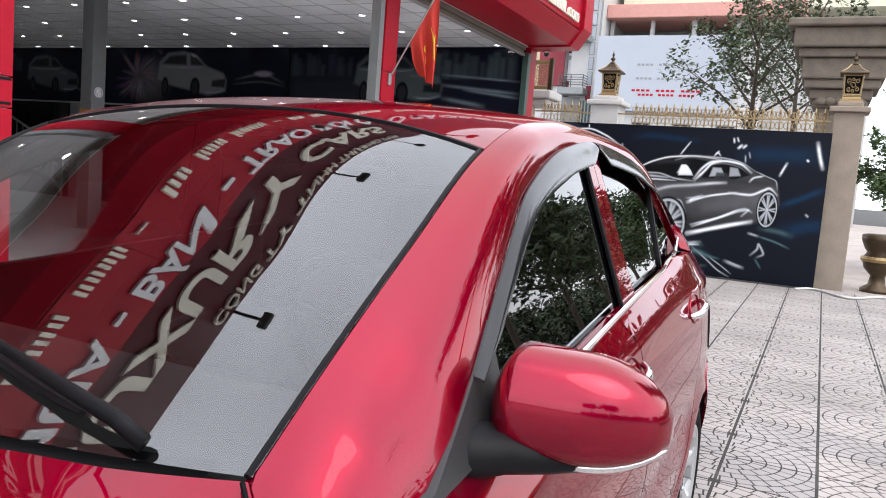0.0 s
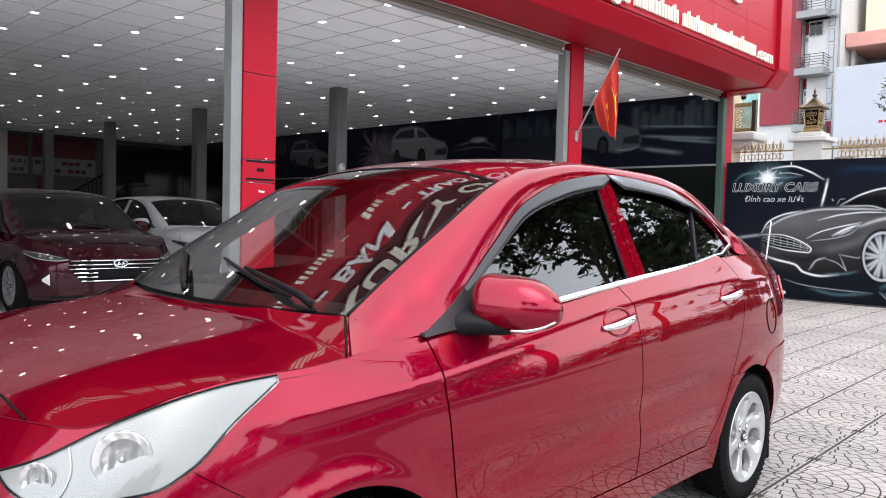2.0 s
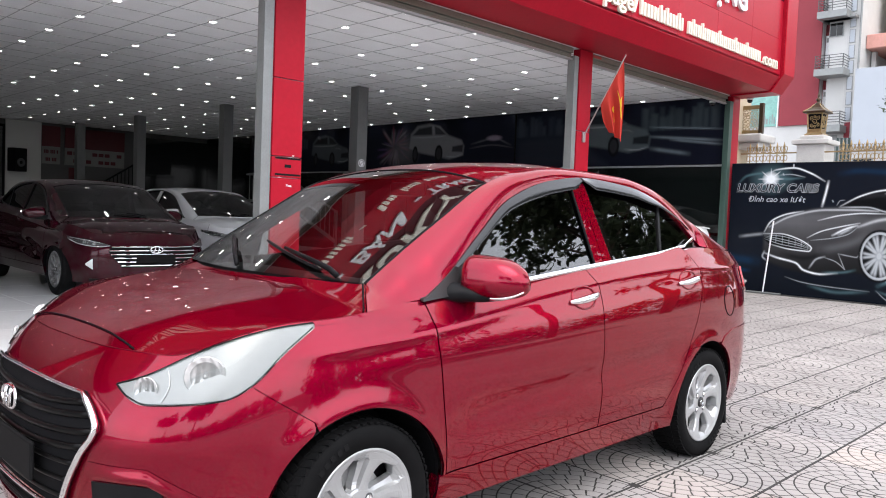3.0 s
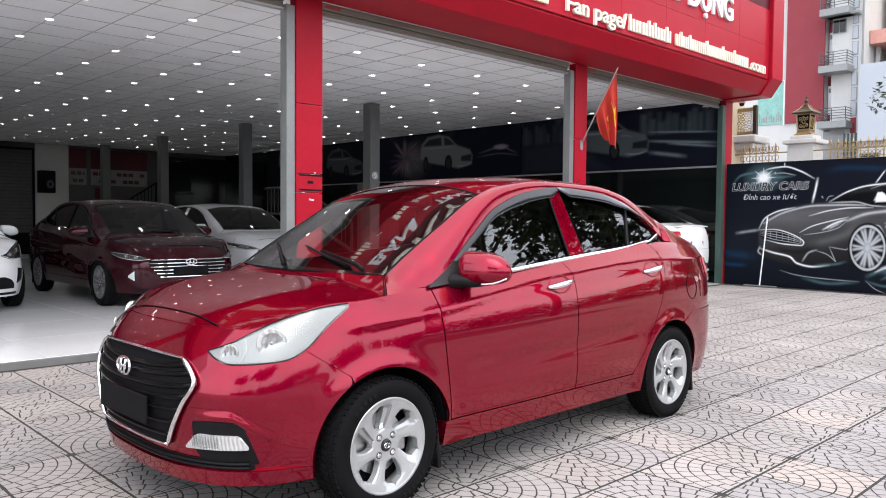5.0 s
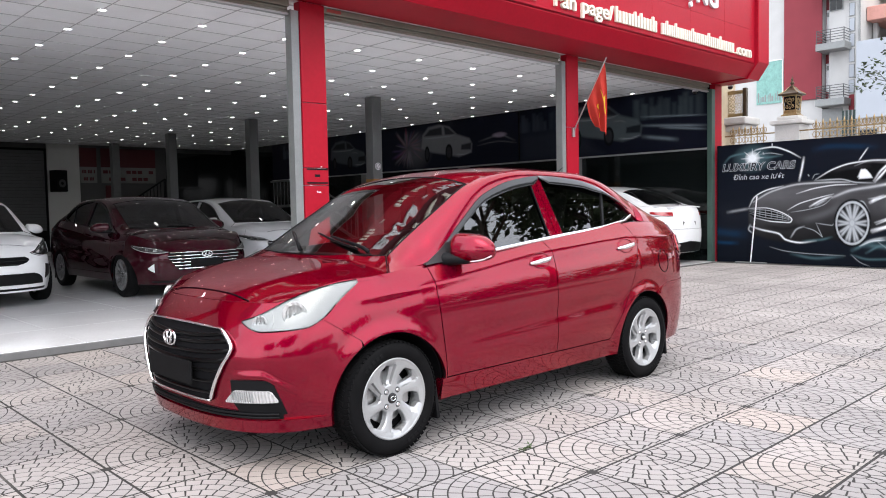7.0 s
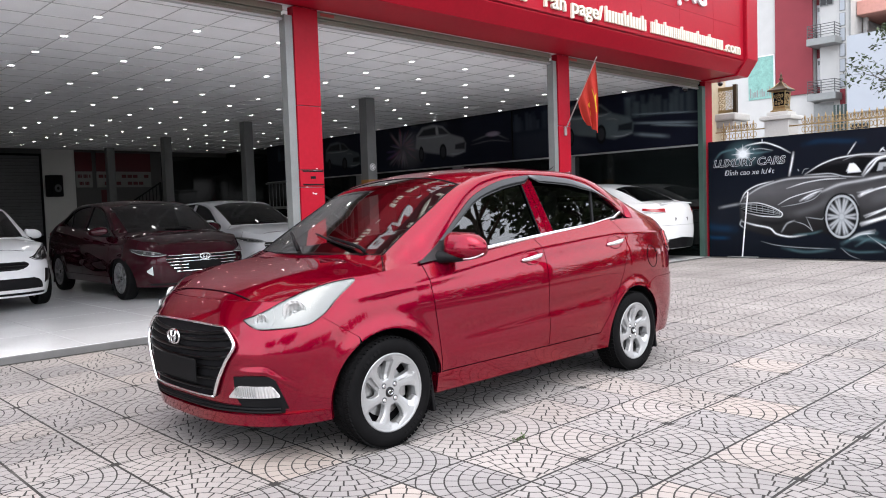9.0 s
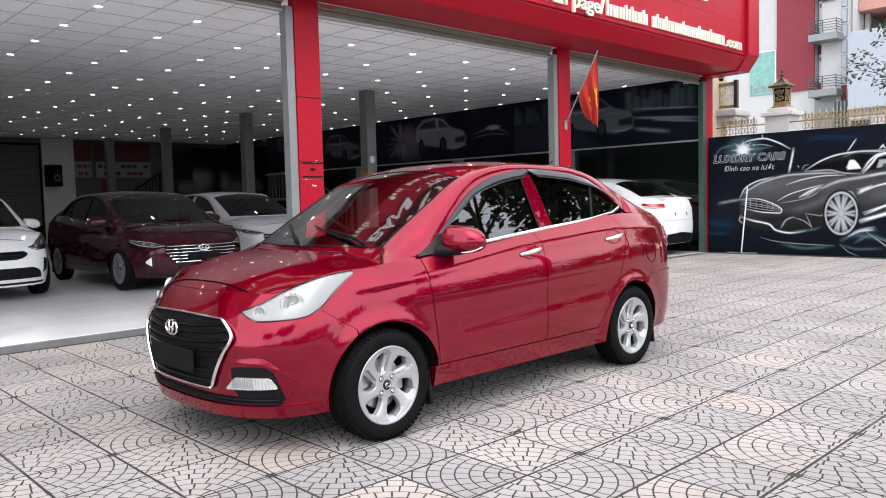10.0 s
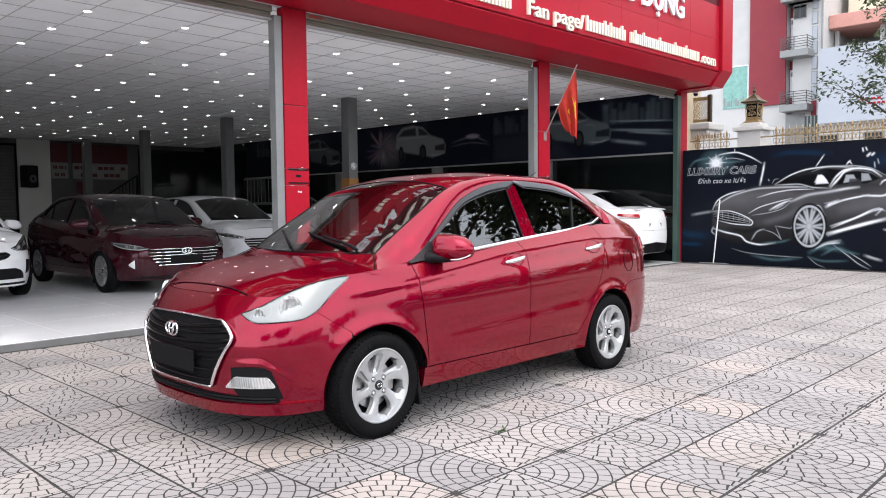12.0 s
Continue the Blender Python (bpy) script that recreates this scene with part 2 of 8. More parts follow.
M_TEAL = material("faded_teal_print", (0.185, 0.37, 0.333), 0.6, 0, vary=0.3, scale=3, fine=14)
M_WHITEINK = material("pale_print", (0.4292, 0.4588, 0.4884), 0.35, 0, vary=0.2, scale=5, fine=25, spec=0.12)
M_SPOT = glow("downlight_glow", (1.0, 0.98, 0.95), 15.0)


# ---------------------------------------------------------------- mesh helpers
def obj(name, bm, mat, parent=None, label="", smooth=False):
    me = bpy.data.meshes.new(name)
    bmesh.ops.recalc_face_normals(bm, faces=bm.faces)
    bm.to_mesh(me)
    bm.free()
    me.materials.append(mat)
    if smooth:
        for p in me.polygons:
            p.use_smooth = True
    ob = new(name, me)
    if parent:
        ob.parent = parent
    if label:
        tagged(ob, label)
    return ob


def part(name, bm, mat, parent, label="", smooth=False):
    return obj(name, bm, mat, parent, label, smooth)


def thing(name, label, category, m=None, group="", kind=""):
    e = new(name)
    e.empty_display_size = 0.1
    if m:
        e.matrix_world = m
    return tagged(e, label, category, group, kind)


def add_box(bm, lo, hi, bevel=0.0, m=None):
    g = bmesh.ops.create_cube(bm, size=1)["verts"]
    for v in g:
        v.co = Vector([(a + b) / 2 + c * (b - a) for a, b, c in zip(lo, hi, v.co)])
    if bevel:
        es = list({e for v in g for e in v.link_edges})
        r = bmesh.ops.bevel(bm, geom=es, offset=bevel, segments=2, affect="EDGES", profile=0.5)
        g = list({v for f in r["faces"] for v in f.verts} | {v for v in g if v.is_valid})
    if m:
        for v in g:
            v.co = m @ v.co
    return g


def box(lo, hi, bevel=0.0, m=None):
    bm = bmesh.new()
    add_box(bm, lo, hi, bevel, m)
    return bm


def add_lathe(bm, profile, segs=24, axis="Z", center=(0, 0, 0), capped=True):
    """Turned shape from (radius, height) pairs."""
    rings = []
    for r, h in profile:
        ring = []
        for i in range(segs):
            a = 2 * math.pi * i / segs
            c, s = r * math.cos(a), r * math.sin(a)
            p = {"Z": (c, s, h), "Y": (c, h, s), "X": (h, c, s)}[axis]
            ring.append(bm.verts.new(Vector(p) + Vector(center)))
        rings.append(ring)
    for a, b in zip(rings, rings[1:]):
        for i in range(segs):
            bm.faces.new((a[i], a[(i + 1) % segs], b[(i + 1) % segs], b[i]))
    if capped and profile[0][0] > 1e-5:
        bm.faces.new(rings[0][::-1])
    if capped and profile[-1][0] > 1e-5:
        bm.faces.new(rings[-1])
    bmesh.ops.remove_doubles(bm, verts=[v for r in rings for v in r], dist=1e-6)


def lathe(profile, segs=24, axis="Z", center=(0, 0, 0), capped=True):
    bm = bmesh.new()
    add_lathe(bm, profile, segs, axis, center, capped)
    return bm


def add_tube(bm, pts, radius, segs=8, flat=1.0, caps=True):
    """Round bar along points; radius may be a list; flat squeezes it across."""
    pts = [Vector(p) for p in pts]
    rr = [float(r) for r in radius] if isinstance(radius, (list, tuple)) else [float(radius)] * len(pts)
    rings, up = [], None
    for i, p in enumerate(pts):
        d = (pts[min(i + 1, len(pts) - 1)] - pts[max(i - 1, 0)]).normalized()
        if up is None:
            up = Vector((0, 0, 1)) if abs(d.z) < 0.9 else Vector((1, 0, 0))
        side = d.cross(up).normalized()
        up = side.cross(d).normalized()
        rings.append([bm.verts.new(p + rr[i] * (math.cos(2 * math.pi * k / segs) * side * flat + math.sin(2 * math.pi * k / segs) * up)) for k in range(segs)])
    for a, b in zip(rings, rings[1:]):
        for k in range(segs):
            bm.faces.new((a[k], a[(k + 1) % segs], b[(k + 1) % segs], b[k]))
    if caps:
        bm.faces.new(rings[0][::-1])
        bm.faces.new(rings[-1])


def tube(pts, radius, segs=8, flat=1.0):
    bm = bmesh.new()
    add_tube(bm, pts, radius, segs, flat)
    return bm


def add_prism(bm, poly, lo, hi, axis="Y"):
    """A polygon (a, b) swept along an axis from lo to hi."""
    def place(a, b, h):
        return {"Y": (a, h, b), "X": (h, a, b), "Z": (a, b, h)}[axis]
    v0 = [bm.verts.new(place(a, b, lo)) for a, b in poly]
    v1 = [bm.verts.new(place(a, b, hi)) for a, b in poly]
    bm.faces.new(v0)
    bm.faces.new(v1[::-1])
    n = len(poly)
    for i in range(n):
        bm.faces.new((v0[i], v0[(i + 1) % n], v1[(i + 1) % n], v1[i]))


def prism(poly, lo, hi, axis="Y"):
    bm = bmesh.new()
    add_prism(bm, poly, lo, hi, axis)
    return bm


def spline(keys, x):
    """Smooth value at x through (x, value) keys."""
    if x <= keys[0][0]:
        return keys[0][1]
    if x >= keys[-1][0]:
        return keys[-1][1]
    for i in range(len(keys) - 1):
        if x <= keys[i + 1][0]:
            break
    x0, y0 = keys[i]
    x1, y1 = keys[i + 1]
    def slope(j):
        if j <= 0 or j >= len(keys) - 1:
            a, b = (0, 1) if j <= 0 else (len(keys) - 2, len(keys) - 1)
            return (keys[b][1] - keys[a][1]) / (keys[b][0] - keys[a][0])
        s0 = (keys[j][1] - keys[j - 1][1]) / (keys[j][0] - keys[j - 1][0])
        s1 = (keys[j + 1][1] - keys[j][1]) / (keys[j + 1][0] - keys[j][0])
        return 0 if s0 * s1 <= 0 else 2 * s0 * s1 / (s0 + s1)
    h = x1 - x0
    t = (x - x0) / h
    return ((2 * t**3 - 3 * t**2 + 1) * y0 + (t**3 - 2 * t**2 + t) * h * slope(i) + (3 * t**2 - 2 * t**3) * y1 + (t**3 - t**2) * h * slope(i + 1))


def grid_faces(bm, rows):
    for a, b in zip(rows, rows[1:]):
        for i in range(len(a) - 1):
            bm.faces.new((a[i], a[i + 1], b[i + 1], b[i]))


def sheet(fn, na, nb, thick=0.0, inward=None):
    """Surface fn(a, b) for a, b in 0..1; thick adds a rim towards inward(point)."""
    bm = bmesh.new()
    rows = [[bm.verts.new(fn(i / na, j / nb)) for i in range(na + 1)] for j in range(nb + 1)]
    grid_faces(bm, rows)
    if thick:
        bm.normal_update()
        edge = rows[0] + [r[-1] for r in rows[1:]] + rows[-1][-2::-1] + [r[0] for r in rows[-2:0:-1]]
        low = [bm.verts.new(v.co + inward(v.co) * thick) for v in edge]
        edge = [bm.verts.new(v.co) for v in edge]
        n = len(edge)
        for i in range(n):
            bm.faces.new((edge[i], edge[(i + 1) % n], low[(i + 1) % n], low[i]))
    return bm


def text_mesh(words, size, depth=0.02, bold=0.0, spacing=1.0, align="LEFT", stretch=1.0):
    """Lettering in the built-in font as a mesh in the XY plane."""
    cu = bpy.data.curves.new("lettering", "FONT")
    cu.body, cu.size, cu.extrude, cu.offset = words, size, depth / 2, bold
    cu.space_character, cu.align_x = spacing, align
    ob = bpy.data.objects.new("lettering", cu)
    scene.collection.objects.link(ob)
    me = bpy.data.meshes.new_from_object(ob.evaluated_get(bpy.context.evaluated_depsgraph_get()))
    bpy.data.objects.remove(ob)
    bpy.data.curves.remove(cu)
    bm = bmesh.new()
    bm.from_mesh(me)
    bpy.data.meshes.remove(me)
    for v in bm.verts:
        v.co.x *= stretch
    return bm


def turned(bm, m):
    bmesh.ops.transform(bm, matrix=m, verts=bm.verts)
    return bm

# ---------------------------------------------------------------- form of a small saloon, metres from the front axle, x rearwards, s sideways
OUTLINE = [(-0.755, 0), (-0.745, 0.25), (-0.705, 0.43), (-0.615, 0.60), (-0.45, 0.72), (-0.2, 0.79), (0.1, 0.822), (0.8, 0.832),
           (1.8, 0.832), (2.4, 0.825), (2.8, 0.785), (3.05, 0.70), (3.18, 0.52), (3.235, 0.25), (3.245, 0)]


def dense_outline(keys, n=24):
    pts = [np.array((keys[1][0], -keys[1][1]))] + [np.array(k, float) for k in keys] + [np.array((keys[-2][0], -keys[-2][1]))]
    out = []
    for i in range(1, len(pts) - 2):
        a, b, c, d = pts[i - 1:i + 3]
        for k in range(n):
            t = k / n
            out.append(0.5 * (2 * b + (c - a) * t + (2 * a - 5 * b + 4 * c - d) * t * t + (3 * b - a - 3 * c + d) * t**3))
    out.append(pts[-2])
    return np.array(out)


RIM = dense_outline(OUTLINE)
RIM_P = np.r_[0, np.cumsum(np.hypot(*np.diff(RIM, axis=0).T))]
TOP_Z = [(-0.755, 0.80), (-0.70, 0.80), (-0.60, 0.80), (-0.52, 0.815), (-0.385, 0.865), (-0.22, 0.897), (-0.10, 0.902), (0.04, 0.912), (0.25, 0.935), (0.86, 0.985), (1.37, 1.03),
         (1.95, 1.075), (2.3, 1.11), (2.6, 1.10), (2.9, 1.08), (3.1, 1.065), (3.245, 1.05)]
TOP_D = [(-0.755, 0.135), (-0.70, 0.13), (-0.6, 0.11), (-0.45, 0.085), (-0.15, 0.055), (0.04, 0.07), (0.3, 0.09), (0.86, 0.10), (2.1, 0.10),
         (2.5, 0.10), (2.8, 0.105), (3.05, 0.10), (3.2, 0.08), (3.245, 0.07)]
CREASE = [(-0.2, 0.80), (0.39, 0.85), (1.26, 0.955), (2.13, 1.0), (3.0, 1.0)]
ARCH_R, ARCH_Z, AXLE_F, AXLE_R = 0.335, 0.285, 0.0, 2.335


def rim_at(p):
    x, s = np.interp(p, RIM_P, RIM[:, 0]), np.interp(p, RIM_P, RIM[:, 1])
    e = 0.02
    dx = np.interp(p + e, RIM_P, RIM[:, 0]) - np.interp(p - e, RIM_P, RIM[:, 0])
    ds = np.interp(p + e, RIM_P, RIM[:, 1]) - np.interp(p - e, RIM_P, RIM[:, 1])
    if p < e:
        dx = 0
    l = math.hypot(dx, ds)
    return x, s, -ds / l, dx / l


def p_of_x(x):
    return float(np.interp(x, RIM[:, 0], RIM_P))


def mixn(a, b, t):
    return a + (b - a) * t


def shell(p, z, out=0.0):
    """Point of the flank at p metres round the outline from the nose, at height z; out: metres proud of it."""
    x, s, nx, ns = rim_at(p)
    zt = spline(TOP_Z, x)
    if z < 0.55:
        d = 0.04 * ((0.55 - z) / 0.32) ** 2
    else:
        t = (z - 0.55) / (zt - 0.55)
        sharp = min(1.0, max(0.0, (x + 0.25) / 0.45))
        d = spline(TOP_D, x) * mixn(0.25 * t + 0.75 * t**2.3, 0.05 * t + 0.95 * t**4.2, sharp)
    if -0.3 < x < 3.0:
        d -= 0.007 * math.exp(-(((z - spline(CREASE, x)) / 0.025) ** 2)) * min(1, (x + 0.3) / 0.3)
        d += 0.010 * math.exp(-(((z - 0.50 - 0.05 * x) / 0.06) ** 2)) * min(1, max(0, (x - 0.35) / 0.2)) * min(1, max(0, (2.1 - x) / 0.2))
    for xa in (AXLE_F, AXLE_R):
        r = math.hypot(x - xa, z - ARCH_Z)
        d -= 0.012 * math.exp(-(((r - ARCH_R) / 0.05) ** 2))
    d -= out
    return x - nx * d, s - ns * d, z


def flank(x, z, out=0.0):
    return shell(p_of_x(x), z, out)


def arch_z(x, xa=AXLE_F, r=ARCH_R):
    q = r * r - (x - xa) ** 2
    return ARCH_Z + math.sqrt(q) if q > 0 else 0.0


# window side: s falls from the belt to the roof rail
def belt(x):
    return spline(TOP_Z, x)


RAIL = [(0.30, 0.94), (0.45, 1.03), (0.63, 1.155), (0.86, 1.30), (1.16, 1.39), (1.44, 1.42), (1.8, 1.40), (2.06, 1.345), (2.27, 1.245), (2.40, 1.15), (2.46, 1.11)]


def cabin(x, z, out=0.0):
    return x, 0.735 - 0.32 * (z - 1.0) - 0.02 * max(0, x - 1.9) + out, z


# windscreen and roof edge, and the roof's crown
EDGE = [(0.14, 0.985), (0.28, 1.075), (0.5, 1.205), (0.79, 1.365), (1.0, 1.43), (1.3, 1.462), (1.8, 1.455), (2.1, 1.415), (2.3, 1.36), (2.55, 1.25), (2.80, 1.12), (2.9, 1.085)]
EDGE_S = [(0.14, 0.62), (0.5, 0.595), (0.79, 0.575), (1.3, 0.555), (1.8, 0.545), (2.3, 0.54), (2.8, 0.57), (2.9, 0.585)]
CROWN = [(0.04, 0.985), (0.4, 1.20), (0.85, 1.43), (1.1, 1.48), (1.5, 1.505), (1.9, 1.485), (2.25, 1.42), (2.55, 1.28), (2.85, 1.13), (2.95, 1.10)]
HOOD_Z = [(-0.62, 0.80), (-0.55, 0.845), (-0.40, 0.90), (-0.2, 0.945), (0.0, 0.975), (0.14, 0.985)]
TOP_LINE = np.array([shell(q, spline(TOP_Z, rim_at(q)[0])) for q in np.linspace(0, RIM_P[-1], 240)])


def top_s(x):
    return float(np.interp(x, TOP_LINE[:, 0], TOP_LINE[:, 1]))

# ---------------------------------------------------------------- cars
YC = 0.79
DOOR_F = [(0.2, 0.375), (0.31, 0.37), (0.63, 0.33), (0.95, 0.295)]
DOOR_M = [(0.33, 1.32), (0.93, 1.32), (1.04, 1.27)]
DOOR_R = [(0.33, 1.895), (0.36, 1.92), (0.63, 2.12), (0.77, 2.205), (0.96, 2.26), (1.05, 2.22), (1.13, 2.14)]


def wheel(name, radius, rim_r, width, parent, at, side, spokes=6, rim_mat=None, res=1):
    """Tyre with tread blocks on an alloy wheel, outer face towards side."""
    rim_mat = rim_mat or M_ALLOY
    w = new(name)
    w.parent = parent
    w.location = at
    w.rotation_euler = (0, 0, 0 if side > 0 else math.pi)
    h = width / 2
    prof = [(rim_r * 0.97, -h * 0.75), (rim_r * 1.02, -h * 0.98), (radius * 0.86, -h * 1.06), (radius * 0.955, -h * 0.97), (radius * 0.99, -h * 0.80),
            (radius, -h * 0.5), (radius, h * 0.5), (radius * 0.99, h * 0.8), (radius * 0.95, h * 1.0), (rim_r * 1.02, h)]
    tyre = part("tyre", lathe(prof, 64, "Y", capped=False), M_RUBBER, w, smooth=True)
    if res:
        bm = bmesh.new()
        for k in range(64):
            a = 2 * math.pi * k / 64
            for y0, y1, tw in ((-h * 0.99, -h * 0.60, 0.02), (-h * 0.5, -h * 0.06, -0.02), (h * 0.06, h * 0.5, 0.02), (h * 0.6, h * 0.95, -0.02)):
                c = (y0 + y1) / 2
                rr = radius * (0.985 if abs(c) > h * 0.6 else 1.0)
                m = Matrix.Rotation(-a, 4, "Y") @ Matrix.Translation((0, 0, rr)) @ Matrix.Rotation(tw * 14, 4, "Z")
                add_box(bm, (-0.0098, y0, -0.003), (0.0098, y1, 0.004), m=m)
        part("tread", bm, M_RUBBER, tyre)
        bm = bmesh.new()
        for k in range(11):
            a = radians(200 + 6.5 * k) if k < 6 else radians(20 + 6.5 * (k - 6))
            m = Matrix.Rotation(-a, 4, "Y") @ Matrix.Translation((0, -h * 1.055, radius * 0.84))
            add_box(bm, (-0.009, -0.002, -0.010), (0.007, 0.002, 0.010), m=m)
        tagged(part("sidewall_marking", bm, M_PLATE, tyre, "raised dark marks on the tyre wall"), kind="stuff")
    rim = part("rim", lathe([(rim_r * 0.90, -h * 0.2), (rim_r * 0.93, -h * 0.9), (rim_r, -h * 1.02), (rim_r * 1.03, -h * 0.98), (rim_r * 1.0, -h * 0.85), (rim_r * 0.95, h * 0.9)], 56, "Y", capped=False), rim_mat, w, "silver alloy wheel", smooth=True)
    part("brake_disc", lathe([(0.0, -h * 0.15), (rim_r * 0.66, -h * 0.15), (rim_r * 0.66, -h * 0.05), (0, -h * 0.05)], 32, "Y"), M_STEEL, w)
    part("wheel_well_shadow_plate", lathe([(0.0, h * 0.1), (rim_r * 0.94, h * 0.1), (rim_r * 0.94, h * 0.2), (0, h * 0.2)], 32, "Y"), M_DARKINSIDE, w)
    part("brake_caliper", box((rim_r * 0.35, -h * 0.4, -0.05), (rim_r * 0.68, -h * 0.02, 0.05), 0.01), M_STEEL, w)
    for k in range(spokes):
        bm = bmesh.new()
        a0 = 2 * math.pi * k / spokes
        gap = math.pi / spokes
        rows = []
        for i in range(19):
            t = i / 18
            r = mixn(rim_r * 0.14, rim_r * 0.965, t)
            half = gap * spline([(0, 1.02), (0.22, 1.02), (0.28, 0.80), (0.38, 0.56), (0.60, 0.47), (0.80, 0.52), (0.87, 0.70), (0.90, 1.02), (1, 1.02)], t)
            twist = 0.30 * t
            dep = -h * (0.70 + 0.26 * t**1.5)
            dip = min(1.0, max(0.0, (t - 0.16) / 0.2)) * min(1.0, max(0.0, (0.98 - t) / 0.2))
            row = []
            for c, lift in ((-1, 0.024), (-0.50, 0.018), (-0.35, 0.002), (0.25, 0.0), (0.85, 0.002), (1, 0.007)):
                aa = a0 + twist + c * half
                row.append(bm.verts.new((r * math.sin(aa), dep + lift * dip, r * math.cos(aa))))
            rows.append(row)
        grid_faces(bm, rows)
        ext = bmesh.ops.extrude_face_region(bm, geom=bm.faces[:])
        for v in ext["geom"]:
            if isinstance(v, bmesh.types.BMVert):
                v.co.y += h * 0.35
        part("spoke", bm, rim_mat, rim, smooth=False)
    hub = part("hub", lathe([(0.0, -h * 0.735), (rim_r * 0.20, -h * 0.735), (rim_r * 0.33, -h * 0.73), (rim_r * 0.37, -h * 0.68), (rim_r * 0.37, -h * 0.3)], 36, "Y"), rim_mat, rim, smooth=False)
    cap = part("hub_cap", lathe([(0, -h * 0.83), (0.020, -h * 0.825), (0.0255, -h * 0.80), (0.0275, -h * 0.735), (0.0275, -h * 0.5)], 28, "Y"), M_GLOSSBLACK, w, "black hub cap")
    bm = bmesh.new()
    add_tube(bm, [(0.016 * math.sin(a), -h * 0.835, 0.0105 * math.cos(a)) for a in np.linspace(0, 2 * math.pi, 20)], 0.0022, 6)
    for dx in (-0.006, 0.006):
        add_tube(bm, [(dx - 0.002, -h * 0.838, -0.008), (dx + 0.002, -h * 0.838, 0.008)], 0.002, 6)
    part("cap_emblem", bm, M_CHROME, cap)
    for k in range(4):
        a = math.pi / 4 + k * math.pi / 2
        cx, cz = 0.052 * math.sin(a), 0.052 * math.cos(a)
        part("nut_seat", lathe([(0.0, -h * 0.7375), (0.0155, -h * 0.7375), (0.0165, -h * 0.5)], 16, "Y", (cx, 0, cz)), M_GREYPLASTIC, w)
        part("wheel_nut", lathe([(0, -h * 0.80), (0.009, -h * 0.80), (0.011, -h * 0.765), (0.011, -h * 0.5)], 6, "Y", (cx, 0, cz)), M_CHROME, w)
    return w


